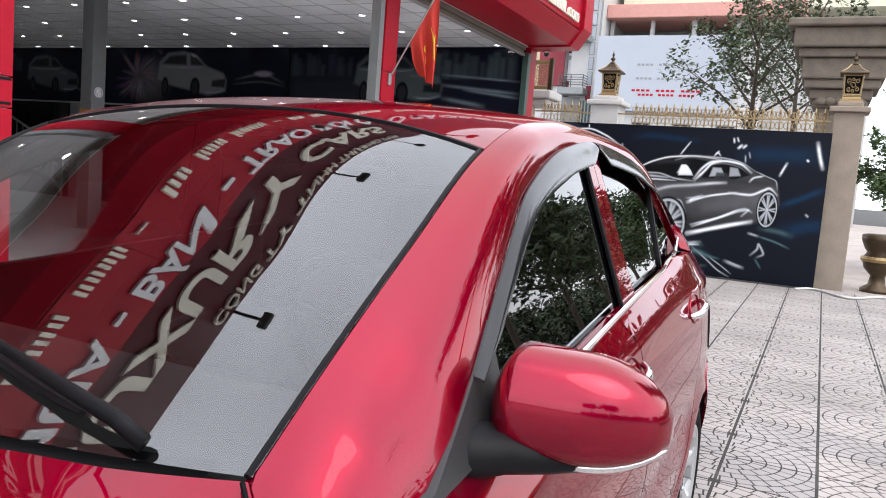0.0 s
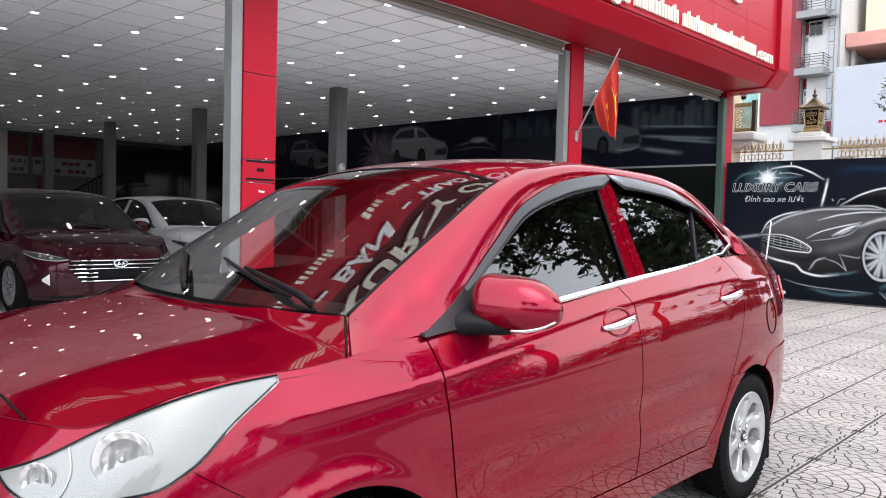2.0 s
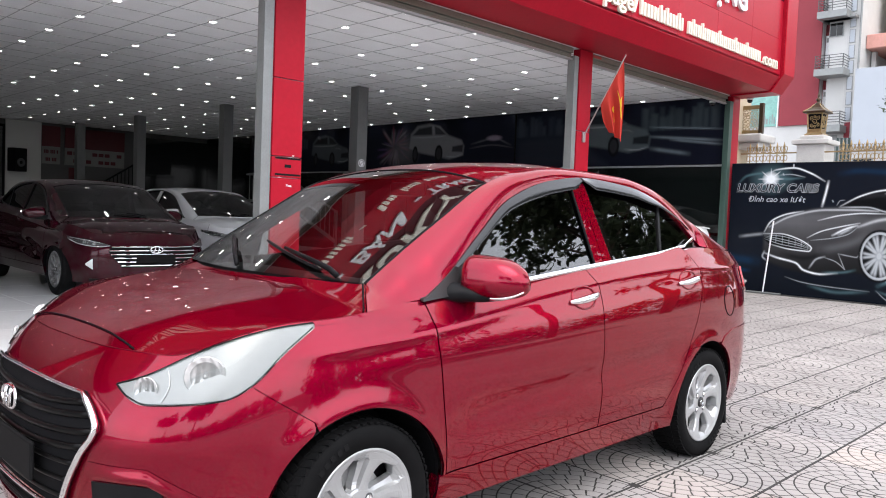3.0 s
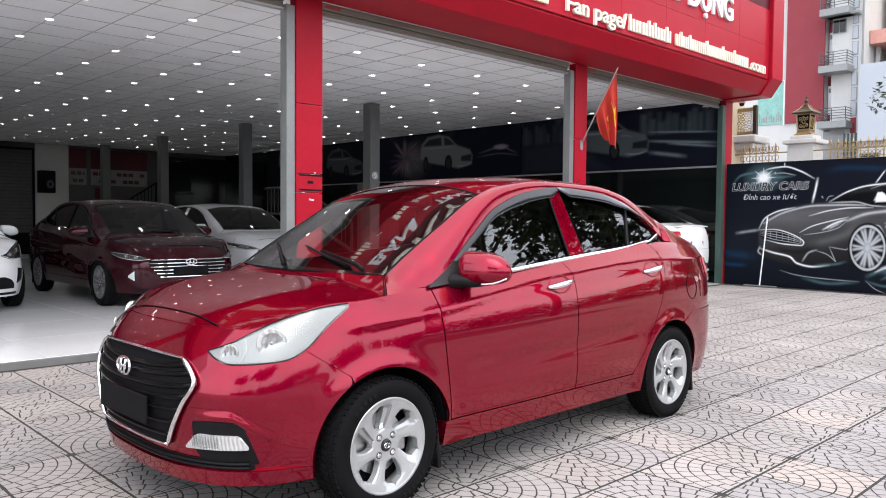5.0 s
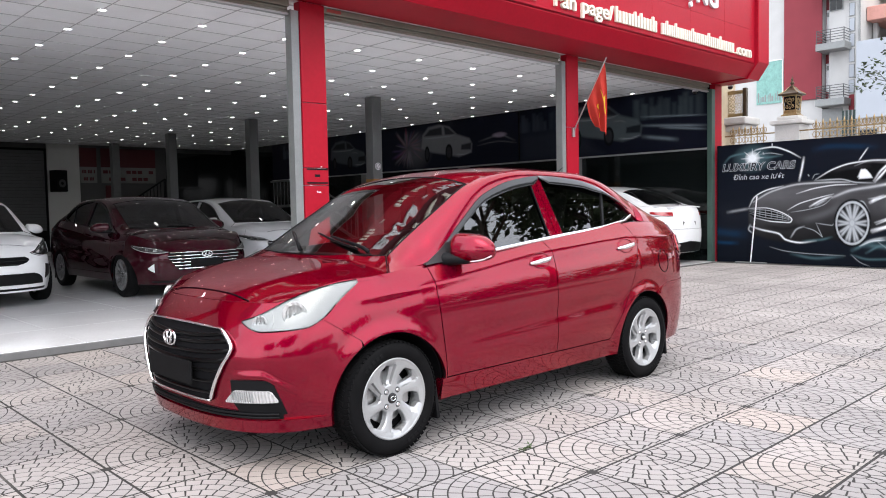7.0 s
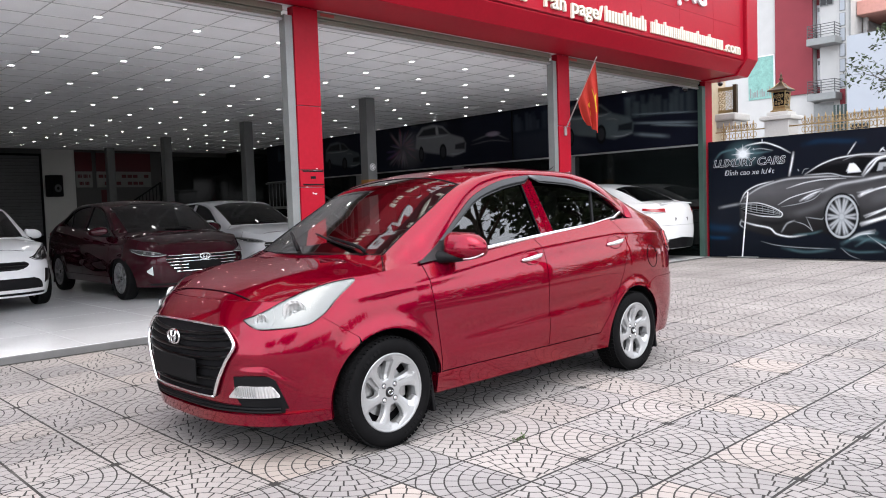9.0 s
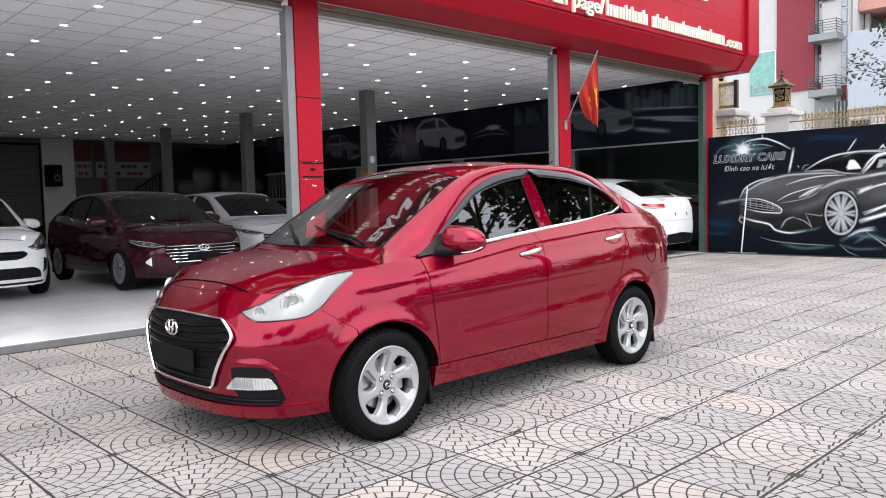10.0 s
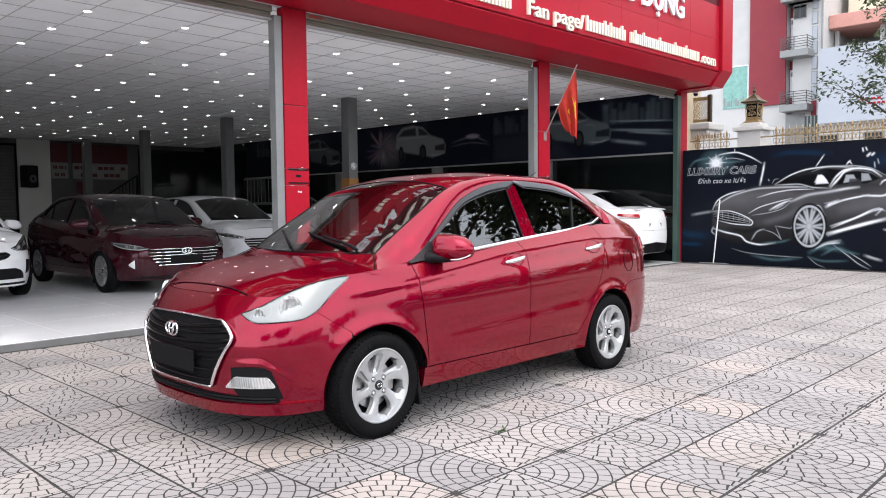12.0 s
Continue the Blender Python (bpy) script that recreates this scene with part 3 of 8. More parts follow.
def make_car(name, label, m, body, scale=(1, 1, 1), face="hexagon", hero=False, tint=None, rim_r=0.20, tyre_r=0.287):
    """A four-door saloon; the scale stretches the form, the face sets grille and lamps."""
    car = thing(name, label, "car", m)
    sx, sy, sz = scale
    q = 2 if hero else 1

    def L(P, side=1):
        x, s, z = P
        return Vector((x * sx, YC + (-side * s) * sy, z * sz))

    def inward(co):
        d = Vector((0, YC - co.y, 0))
        e = Vector((1.2 * sx - co.x, 0, 0)) if co.x < -0.3 * sx or co.x > 2.9 * sx else Vector((0, 0, 0))
        v = d + e
        return v.normalized() if v.length > 0.01 else Vector((0, 0, -1))

    def down(co):
        return Vector((0, 0, -1))

    def panel(nm, fn, na, nb, side=1, mat=None, thick=0.018, inw=None, parent=None, lab="", smooth=True):
        bm = sheet(lambda a, b: L(fn(a, b), side), na, nb, thick, inw or inward)
        return part(nm, bm, mat or body, parent or car, lab, smooth)

    # front bumper, one piece round the nose
    def seam_p(z):
        if z >= 0.72:
            return 0.924
        if z > 0.60:
            return mixn(1.115, 0.924, (z - 0.60) / 0.12)
        xa = -math.sqrt(max(0.0, ARCH_R**2 - (z - ARCH_Z) ** 2))
        return min(1.115, p_of_x(xa))

    def bumper(a, b):
        c = 2 * a - 1
        zt = spline(TOP_Z, rim_at(abs(c) * 0.92)[0]) - 0.003
        z = mixn(0.20, zt, b)
        P = shell(abs(c) * (seam_p(z) - 0.002), z)
        return P[0], P[1] * (1 if c >= 0 else -1), P[2]

    fb = panel("front_bumper", bumper, 48 * q, 24 * q, mat=body)

    # hood
    def hood(a, b):
        c = 2 * a - 1
        x = mixn(-0.618, 0.14, b)
        if x < 0.04:
            se, ze = top_s(x), float(np.interp(x, TOP_LINE[:, 0], TOP_LINE[:, 2]))
        else:
            k = (x - 0.04) / 0.10
            se, ze = mixn(top_s(0.04), 0.62, k), mixn(0.912, 0.985, k)
        se -= 0.003
        hz = spline(HOOD_Z, x) + 0.010 * math.exp(-(((abs(c) - 0.62) / 0.12) ** 2)) * min(1, (x + 0.62) / 0.25) * 0.8
        u = abs(c) ** 2.7
        x2 = x - 0.15 * (1 - c * c) * max(0.0, (x - 0.0) / 0.14) if x > 0 else x
        return x2, c * se, mixn(hz, ze, u)

    panel("hood", hood, 36 * q, 30 * q, mat=body, inw=down, thick=0.02)
    bm = bmesh.new()
    add_tube(bm, [L(hood(a, 0.065)) + Vector((-0.001, 0, 0.0022 + 0.003 * abs(2 * a - 1) ** 3)) for a in np.linspace(0.0, 1.0, 72)], 0.0028, 6)
    part("hood_front_joint", bm, M_DARKINSIDE, car)

    for side in (1, -1):
        def fender(a, b):
            p0 = mixn(0.928, p_of_x(0.335), a)
            x = rim_at(p0)[0]
            if p0 < 1.115:
                zl = max(mixn(0.72, 0.60, (p0 - 0.924) / 0.191), arch_z(x))
            else:
                zl = arch_z(x)
            zl = max(zl, 0.285) if a < 0.999 else 0.24
            z = mixn(zl + 0.002, spline(TOP_Z, x) - 0.003, b)
            return shell(mixn(0.928, p_of_x(spline(DOOR_F, z)) - 0.003, a), z)

        panel("fender", fender, 34 * q, 16 * q, side)

        def fdoor(a, b):
            xm = mixn(0.3, 1.3, a)
            z = mixn(0.335, belt(xm), b)
            return flank(mixn(spline(DOOR_F, z) + 0.003, spline(DOOR_M, z) - 0.003, a), z)

        def rdoor(a, b):
            xm = mixn(1.3, 2.25, a)
            z = mixn(0.335, belt(xm), b)
            return flank(mixn(spline(DOOR_M, z) + 0.003, spline(DOOR_R, z) - 0.003, a), z)

        d1 = panel("front_door", fdoor, 24 * q, 24 * q, side)
        d2 = panel("rear_door", rdoor, 24 * q, 24 * q, side)
        panel("side_sill", lambda a, b: flank(mixn(0.335, 2.005, a), mixn(0.215, 0.329, b)), 20, 4, side, thick=0.05)

        def quarter(a, b):
            xg = mixn(2.13, 2.98, a)
            zl = max(arch_z(xg, AXLE_R), 0.60)
            z = mixn(zl + 0.002, belt(xg) - 0.003, b)
            return flank(mixn(spline(DOOR_R, z) + 0.003, 2.98, a), z)

        panel("quarter_panel", quarter, 24 * q, 18 * q, side)
        panel("arch_front_strip", lambda a, b: flank(mixn(spline(DOOR_R, mixn(0.25, 0.60, b)) + 0.003, AXLE_R - math.sqrt(max(0.001, ARCH_R**2 - (mixn(0.25, 0.60, b) - ARCH_Z) ** 2)), a), mixn(0.25, 0.60, b)), 4, 14, side)
        # dark sealing behind the joints
        bm = bmesh.new()
        for keys, z0, z1 in ((DOOR_F, 0.24, 0.93), (DOOR_M, 0.33, 1.0), (DOOR_R, 0.33, 1.1)):
            rows = [[bm.verts.new(L(flank(spline(keys, z) + e, z, -0.010), side)) for e in (-0.02, 0.02)] for z in np.linspace(z0, z1, 14)]
            grid_faces(bm, rows)
        rows = [[bm.verts.new(L(flank(x, 0.331 + e, -0.012), side)) for e in (-0.02, 0.02)] for x in np.linspace(0.36, 1.96, 14)]
        grid_faces(bm, rows)
        rows = [[bm.verts.new(L(shell(seam_p(z) + e, z, -0.010), side)) for e in (-0.02, 0.02)] for z in np.linspace(0.6, 0.74, 8)]
        grid_faces(bm, rows)
        rows = [[bm.verts.new(L((x + (0.0), top_s(x) + e - 0.004, float(np.interp(x, TOP_LINE[:, 0], TOP_LINE[:, 2])) - 0.014 - e * 0.2), side)) for e in (-0.03, 0.012)] for x in np.linspace(-0.61, 0.04, 24)]
        grid_faces(bm, rows)
        part("joint_seal", bm, M_DARKINSIDE, car)
        bm = bmesh.new()
        add_tube(bm, [L((mixn(0.03, 0.13, k), mixn(top_s(0.04), 0.62, k) - 0.002, mixn(0.912, 0.985, k) + 0.0025), side) for k in np.linspace(0, 1, 8)], 0.003, 6)
        part("hood_joint", bm, M_DARKINSIDE, car)

        # pillar, roof rail and rear pillar in one pressing
        def rail(a, b):
            x = mixn(0.045, 2.90, a**1.15)
            low, high = Vector((x, top_s(x), spline(TOP_Z, x))), Vector(cabin(x, spline(RAIL, x)))
            outer = low.lerp(high, min(1.0, max(0.0, (x - 0.22) / 0.16))) if x < 1.5 else (low if x > 2.46 else high)
            if x < 0.14:
                k = (x - 0.045) / 0.095
                inner = Vector((x, mixn(top_s(0.045), 0.62, k), mixn(0.912, 0.985, k)))
            else:
                inner = Vector((x, spline(EDGE_S, x), spline(EDGE, x)))
            v = outer.lerp(inner, b)
            bulge = min(0.024, 0.22 * (outer - inner).length) * math.sin(math.pi * b) * min(1.0, max(0.0, (x - 0.045) / 0.2))
            return v.x, v.y + bulge * 0.75, v.z + bulge * 0.65

        panel("roof_rail", rail, 80 * q, 8, side, thick=0.012, inw=lambda co: Vector((0, (YC - co.y), -0.3)).normalized())

        # side glass, centre pillar, shades
        xr = lambda z: mixn(1.385, 1.325, (z - 1.02) / 0.36)
        xs = lambda z: mixn(1.525, 1.43, (z - 1.03) / 0.35)
        xd = lambda z: mixn(1.985, 2.085, (z - 1.07) / 0.27)

        def pane(x0, x1, out):
            def fn(a, b):
                zg = 1.2
                for _ in range(3):
                    xx = mixn(x0(zg), x1(zg), a)
                    zg = mixn(belt(xx) - 0.005, spline(RAIL, xx) + 0.004, b)
                return cabin(xx, zg, out)
            return fn

        gl = tint or M_SIDEGLASS
        far_pane = hero and side < 0
        panel("front_side_window", pane(lambda z: 0.555, xr, -0.012), 20, 10, side, M_CLEARGLASS if far_pane else gl, 0.004, parent=d1, lab="clear glass" if far_pane else "dark tinted glass")
        panel("rear_side_window", pane(xs, xd, -0.012), 14, 10, side, gl, 0.004, parent=d2, lab="dark tinted glass")
        panel("quarter_window", pane(lambda z: xd(z) + 0.02, lambda z: 2.43, -0.012), 10, 8, side, gl, 0.004, parent=d2, lab="small tinted corner glass")
        panel("window_divider", pane(xd, lambda z: xd(z) + 0.022, -0.004), 2, 8, side, M_BLACK, 0.01, parent=d2)
        panel("centre_pillar_trim", pane(xr, lambda z: (xr(z) + xs(z)) / 2 - 0.002, 0.002), 3, 10, side, body, 0.01, parent=d1)
        panel("centre_pillar_trim", pane(lambda z: (xr(z) + xs(z)) / 2 + 0.002, xs, 0.002), 3, 10, side, body, 0.01, parent=d2)
        panel("pillar_backing", pane(lambda z: xr(z) - 0.01, lambda z: xs(z) + 0.01, -0.016), 2, 6, side, M_DARKINSIDE, 0.004, parent=car)
        bm = bmesh.new()
        add_tube(bm, [L(cabin(xr(z), z, -0.004), side) for z in np.linspace(belt(1.38), 1.38, 8)], 0.006, 6)
        add_tube(bm, [L(cabin(xs(z), z, -0.004), side) for z in np.linspace(belt(1.5), 1.38, 8)], 0.006, 6)
        part("window_channel", bm, M_BLACK, car)

        # sail panel ahead of the window
        panel("mirror_sail", pane(lambda z: 0.285, lambda z: 0.56, 0.004), 12, 6, side, M_SAIL, 0.015, parent=d1, lab="dark grey triangular plastic")

        if hero:
            panel("door_card", lambda a, b: cabin(mixn(0.50, 2.20, a), mixn(0.64, belt(mixn(0.50, 2.20, a)) + 0.036, b), -0.040), 16, 4, side, M_DASH, 0.03)

            def shade(x0, x1, end):
                def fn(a, b):
                    x = mixn(x0, x1, a)
                    zr = spline(RAIL, x)
                    drop = (0.020 + 0.032 * min(1.0, max(0.0, (x - 0.5) / 0.55)) ** 1.3) * min(1, (a + 0.04) / 0.14) * min(1, (1.04 - a) / end)
                    return cabin(x, zr + 0.006 - drop * b, 0.006 + 0.014 * math.sin(b * math.pi * 0.62))
                return fn
            panel("window_visor", shade(0.47, 1.395, 0.1), 30, 6, side, M_GLOSSBLACK, 0.003, parent=d1, lab="smoked black rain visor")
            panel("window_visor", shade(1.405, 2.34, 0.45), 30, 6, side, M_GLOSSBLACK, 0.003, parent=d2, lab="smoked black rain visor")
        else:
            bm = bmesh.new()
            add_tube(bm, [L(cabin(x, spline(RAIL, x), 0.002), side) for x in np.linspace(0.45, 2.42, 40)], 0.011, 6)
            part("window_surround", bm, M_BLACK, car)
        bm = bmesh.new()
        pts = [L(cabin(x, belt(x) + 0.002, 0.010), side) for x in np.linspace(0.60, 2.25, 26)]
        pts += [L(cabin(x, belt(x) + 0.002 + 0.35 * (x - 2.25), 0.010), side) for x in (2.30, 2.36)]
        add_tube(bm, pts, 0.0105, 8, 0.55)
        part("belt_trim", bm, M_CHROME if hero else M_BLACK, car, "bright chrome strip under the windows" if hero else "")

        # handles
        for dd, x0, z0 in ((d1, 1.19, 0.905), (d2, 2.115, 0.948)):
            bm = bmesh.new()
            pts = [L(flank(x0 + k * 0.105, z0 + k * 0.014, 0.028 * (1 - abs(k) ** 3.0) + 0.004), side) for k in np.linspace(-1, 1, 17)]
            add_tube(bm, pts, [0.008 + 0.007 * (1 - abs(k) ** 2) for k in np.linspace(-1, 1, 17)], 10, 0.7)
            hd = part("door_handle", bm, M_CHROME if hero else body, dd, "chrome pull handle" if hero else "", True)
            if hero:
                bm = bmesh.new()
                add_tube(bm, [L(flank(x0 + 0.085 * math.cos(k), z0 + 0.046 * math.sin(k), 0.001), side) for k in np.linspace(0, 2 * math.pi, 32)], 0.004, 6)
                part("handle_recess_lip", bm, body, hd, smooth=True)
        if hero and side > 0:
            bm = bmesh.new()
            add_tube(bm, [L(flank(2.615 + 0.078 * math.cos(k) - 0.012 * math.sin(k), 0.815 + 0.082 * math.sin(k), 0.0006), side) for k in np.linspace(0, 2 * math.pi, 40)], 0.0028, 6)
            part("fuel_flap_joint", bm, M_DARKINSIDE, car)

        # door mirror
        bm = bmesh.new()
        rows = []
        for i in range(17):
            t = i / 16
            s = mixn(0.742, 0.975, t)
            k = min(1.0, ((t + 0.03) / 0.16)) ** 0.5 * (1 - max(0, (t - 0.45) / 0.58) ** 2.4) ** 0.62 if t < 1 else 0.22
            up, dn, hx = 0.096 * k * (1 - 0.10 * t) + 0.003, 0.056 * k + 0.003, 0.084 * k + 0.004
            cz, cx = 0.998 - 0.004 * t, 0.535 + 0.050 * t
            row = []
            for j in range(24):
                a = 2 * math.pi * j / 24
                ca, sa = math.cos(a), math.sin(a)
                ex = math.copysign(abs(ca) ** 0.72, ca)
                ez = math.copysign(abs(sa) ** 0.72, sa)
                row.append(bm.verts.new(L((cx + hx * ex * (1.0 if ex < 0 else 0.5), s, cz + (up if ez > 0 else dn) * ez), side)))
            rows.append(row + [row[0]])
        grid_faces(bm, rows)
        bm.faces.new([v for v in rows[0][:-1]])
        bm.faces.new([v for v in rows[-1][:-1]])
        mr = part("door_mirror", bm, body, car, "body-coloured mirror housing", True)
        bm = bmesh.new()
        strip = []
        for t in np.linspace(0.22, 0.98, 14):
            k = min(1.0, ((t + 0.03) / 0.16)) ** 0.5 * (1 - max(0, (t - 0.45) / 0.58) ** 2.4) ** 0.62
            strip.append(L((0.535 + 0.050 * t - 0.62 * 0.084 * k, mixn(0.742, 0.975, t), 0.998 - 0.004 * t - 0.90 * 0.056 * k - 0.002), side))
        add_tube(bm, strip, [0.0035 + 0.0045 * math.sin(math.pi * t) for t in np.linspace(0, 1, 14)], 8)
        part("mirror_strip", bm, M_CHROME if hero else M_BLACK, mr, "chrome strip on the lower edge" if hero else "", True)
        bm = bmesh.new()
        add_tube(bm, [L((0.44, 0.705, 0.945), side), L((0.455, 0.735, 0.955), side), L((0.48, 0.775, 0.955), side), L((0.51, 0.83, 0.95), side), L((0.54, 0.90, 0.948), side)], [0.045, 0.040, 0.032, 0.024, 0.010], 12, 1.3)
        part("mirror_arm", bm, M_BLACK, mr, smooth=True)
        bm = box((0.575 * sx, -0.0, -0.05), (0.578 * sx, 0.15, 0.05), 0.0)
        turned(bm, Matrix.Translation((0, YC - side * 0.86 * sy - 0.075, 1.0 * sz)))
        part("mirror_glass", bm, M_CHROME, mr)

        # wheels, arches, flaps
        for xa in (AXLE_F, AXLE_R):
            ra = ARCH_R - 0.002
            bm = bmesh.new()
            rows = []
            for k in np.linspace(-0.15, math.pi + 0.15, 26):
                x, z = xa + ra * math.cos(k), ARCH_Z + ra * math.sin(k)
                rim_s = shell(p_of_x(x), max(z, 0.21))[1]
                rows.append([bm.verts.new(L(P, side)) for P in ((x, rim_s - 0.004, z), (xa + (ra + 0.012) * math.cos(k), rim_s - 0.03, ARCH_Z + (ra + 0.012) * math.sin(k)), (xa + (ra + 0.012) * math.cos(k), 0.56, ARCH_Z + (ra + 0.012) * math.sin(k)))])
            grid_faces(bm, rows)
            part("wheel_arch_liner", bm, M_DARKINSIDE, car)
            wheel("wheel", tyre_r, rim_r, 0.17, car, L((xa, 0.735, tyre_r / sz), side), side, spokes=6 if hero else 10, rim_mat=M_ALLOY if hero else M_DULLALLOY, res=1 if hero else 0)
            bm = box((-0.012, -0.07, 0.0), (0.012, 0.07, 0.20), 0.006)
            turned(bm, Matrix.Translation(L((xa + 0.315, 0.735, 0.12), side)) @ Matrix.Rotation(radians(-8), 4, "Y"))
            part("mud_flap", bm, M_BLACK, car)

        # lamps on the flank
        lo = [(0.495, 0.716), (0.55, 0.690), (0.62, 0.674), (0.74, 0.678), (0.846, 0.688), (0.924, 0.724), (1.023, 0.81), (1.12, 0.88)]
        hi = [(0.495, 0.718), (0.604, 0.750), (0.745, 0.806), (0.86, 0.846), (0.93, 0.866), (1.02, 0.884), (1.12, 0.894)]
        if face == "slim":
            lo = [(0.48, 0.655), (0.6, 0.64), (0.8, 0.66), (0.95, 0.70), (1.05, 0.735)]
            hi = [(0.48, 0.66), (0.6, 0.70), (0.8, 0.735), (0.95, 0.75), (1.05, 0.76)]
        p0, p1 = lo[0][0], lo[-1][0]

        def lamp_fn(out, inset=0.0):
            def fn(a, b):
                p = mixn(p0 + inset, p1 - inset, a)
                zl, zh = spline(lo, p) + inset * 0.5, spline(hi, p) - inset * 0.5
                z = mixn(zl, max(zl + 0.001, zh), b)
                return shell(p, z, out * min(1.0, (0.15 + 6 * a) * 1.0) if out > 0.005 else out)
            return fn

        hl = panel("headlight", lamp_fn(0.003), 30 * q, 10 * q, side, {"hexagon": M_LAMPWHITE, "slim": M_GREYPLASTIC}.get(face, M_SAIL), 0.004, lab="clear headlight with a pale housing" if face != "slim" else "slim dark headlight")
        panel("headlight_lens", lamp_fn(0.014), 30 * q, 10 * q, side, M_LENS, 0.010, parent=hl)
        bm = bmesh.new()
        for lst in (lo, hi):
            add_tube(bm, [L(shell(p, spline(lst, p), 0.005), side) for p in np.linspace(p0, p1, 40)], 0.0027, 6)
        part("headlight_rim", bm, M_BLACK, hl)
        for pc, rr in (((0.610, 0.034), (0.79, 0.056)) if face != "slim" else ((0.66, 0.022), (0.78, 0.022))):
            zc = (spline(lo, pc) + spline(hi, pc)) / 2
            P = Vector(L(shell(pc, zc, 0.004), side))
            n = (Vector(L(shell(pc, zc, 0.05), side)) - P).normalized()
            m_ = Matrix.Translation(P) @ n.to_track_quat("Z", "Y").to_matrix().to_4x4()
            bm = lathe([(0.0, 0.0005), (rr * 0.4, 0.0010), (rr * 0.75, 0.0030), (rr * 0.98, 0.0062), (rr, 0.0064), (rr * 1.04, 0.0030)], 28, "Z")
            turned(bm, m_)
            bowl = part("lamp_reflector_bowl", bm, M_FLUTED, hl, smooth=True)
            bm = bmesh.new()
            bmesh.ops.create_uvsphere(bm, u_segments=12, v_segments=8, radius=rr * 0.13)
            turned(bm, Matrix.Translation(P + n * 0.003))
            part("lamp_bulb", bm, M_LAMPWHITE, bowl, smooth=True)
        if face != "hexagon":
            bm = bmesh.new()
            add_tube(bm, [L(shell(p, spline(lo, p) + 0.008, 0.016), side) for p in np.linspace(p0 + 0.01, p1 - 0.06, 24)], 0.005, 6)
            add_tube(bm, [L(shell(p, spline(hi, p) - 0.008, 0.016), side) for p in np.linspace(p0 + 0.08, p1 - 0.06, 24)], 0.003, 6)
            part("daylight_strip", bm, M_CHROME, hl, "bright chrome lamp edge")
        bm = bmesh.new()
        pc = 0.665 if face != "slim" else 0.72
        add_tube(bm, [L(shell(pc + 0.018 * math.sin(t * 3.1), mixn(spline(lo, pc) + 0.006, spline(hi, pc) - 0.004, t), 0.0065), side) for t in np.linspace(0, 1, 12)], 0.0018, 5)
        part("lamp_divider", bm, M_STEEL, hl)

        # tail lamp
        def tail_fn(out):
            def fn(a, b):
                x = mixn(2.93, 3.20, a)
                z = mixn(0.78 + 0.10 * (1 - a), 0.955 + 0.04 * (1 - a), b) if hero else mixn(0.895 + 0.05 * (1 - a), 0.975 + 0.01 * (1 - a), b)
                return flank(x, z, out)
            return fn
        tl = panel("tail_lamp", tail_fn(0.012), 14, 8, side, M_TAIL, 0.012, lab="red tail lamp lens")
        bm = bmesh.new()
        add_tube(bm, [L(flank(x, 0.90 + 0.02 * (3.2 - x), 0.017), side) for x in np.linspace(2.95, 3.19, 10)], 0.008, 6)
        part("reversing_strip", bm, M_LAMPWHITE, tl)

    # roof, screens, boot
    def cap(xe0, xe1, xc0, xc1):
        def fn(a, b):
            c = 2 * a - 1
            xe, xc = mixn(xe0, xe1, b), mixn(xc0, xc1, b)
            x = mixn(xc, xe, c * c)
            e, cr = spline(EDGE, xe), spline(CROWN, xc)
            return x, c * (spline(EDGE_S, xe) - 0.002), mixn(cr, e, abs(c) ** 2.3)
        return fn

    panel("roof", cap(0.80, 2.28, 0.86, 2.24), 32, 40, mat=body, inw=down, thick=0.012)
    panel("windshield", cap(0.145, 0.788, 0.045, 0.848), 32, 24, mat=M_WINDSHIELD if hero else M_DARKSCREEN, inw=down, thick=0.0, lab="laminated windshield glass")
    panel("rear_window", cap(2.29, 2.80, 2.25, 2.85), 24, 14, mat=tint or M_SIDEGLASS, inw=down, thick=0.004, lab="tinted rear glass")
    bm = bmesh.new()
    f = cap(0.145, 0.788, 0.045, 0.848)
    ring = [f(0.004, t) for t in np.linspace(0, 1, 20)] + [f(t, 1) for t in np.linspace(0, 1, 30)] + [f(0.996, 1 - t) for t in np.linspace(0, 1, 20)]
    add_tube(bm, [L(P) for P in ring], 0.0045, 6, 1.0)
    part("windshield_seal", bm, M_BLACK, car)

    def deck(a, b):
        c = 2 * a - 1
        x = mixn(2.81 + 0.04 * (1 - c * c), 3.165, b)
        se = min(top_s(min(x, 3.05)), 0.66) * (1 - 0.12 * b)
        return x, c * se, mixn(1.125, 1.075, b) - 0.02 * c * c + (0.02 * math.exp(-(((b - 0.93) / 0.08) ** 2)))

    panel("boot_lid", deck, 20, 10, mat=body, inw=down, thick=0.02)

    def rear_face(a, b):
        c = 2 * a - 1
        z = mixn(0.66, 1.06, b)
        p = RIM_P[-1] - abs(c) * (RIM_P[-1] - p_of_x(2.98))
        P = shell(p, z)
        return P[0], P[1] * (1 if c >= 0 else -1), P[2]

    panel("boot_face", rear_face, 40, 12, mat=body)

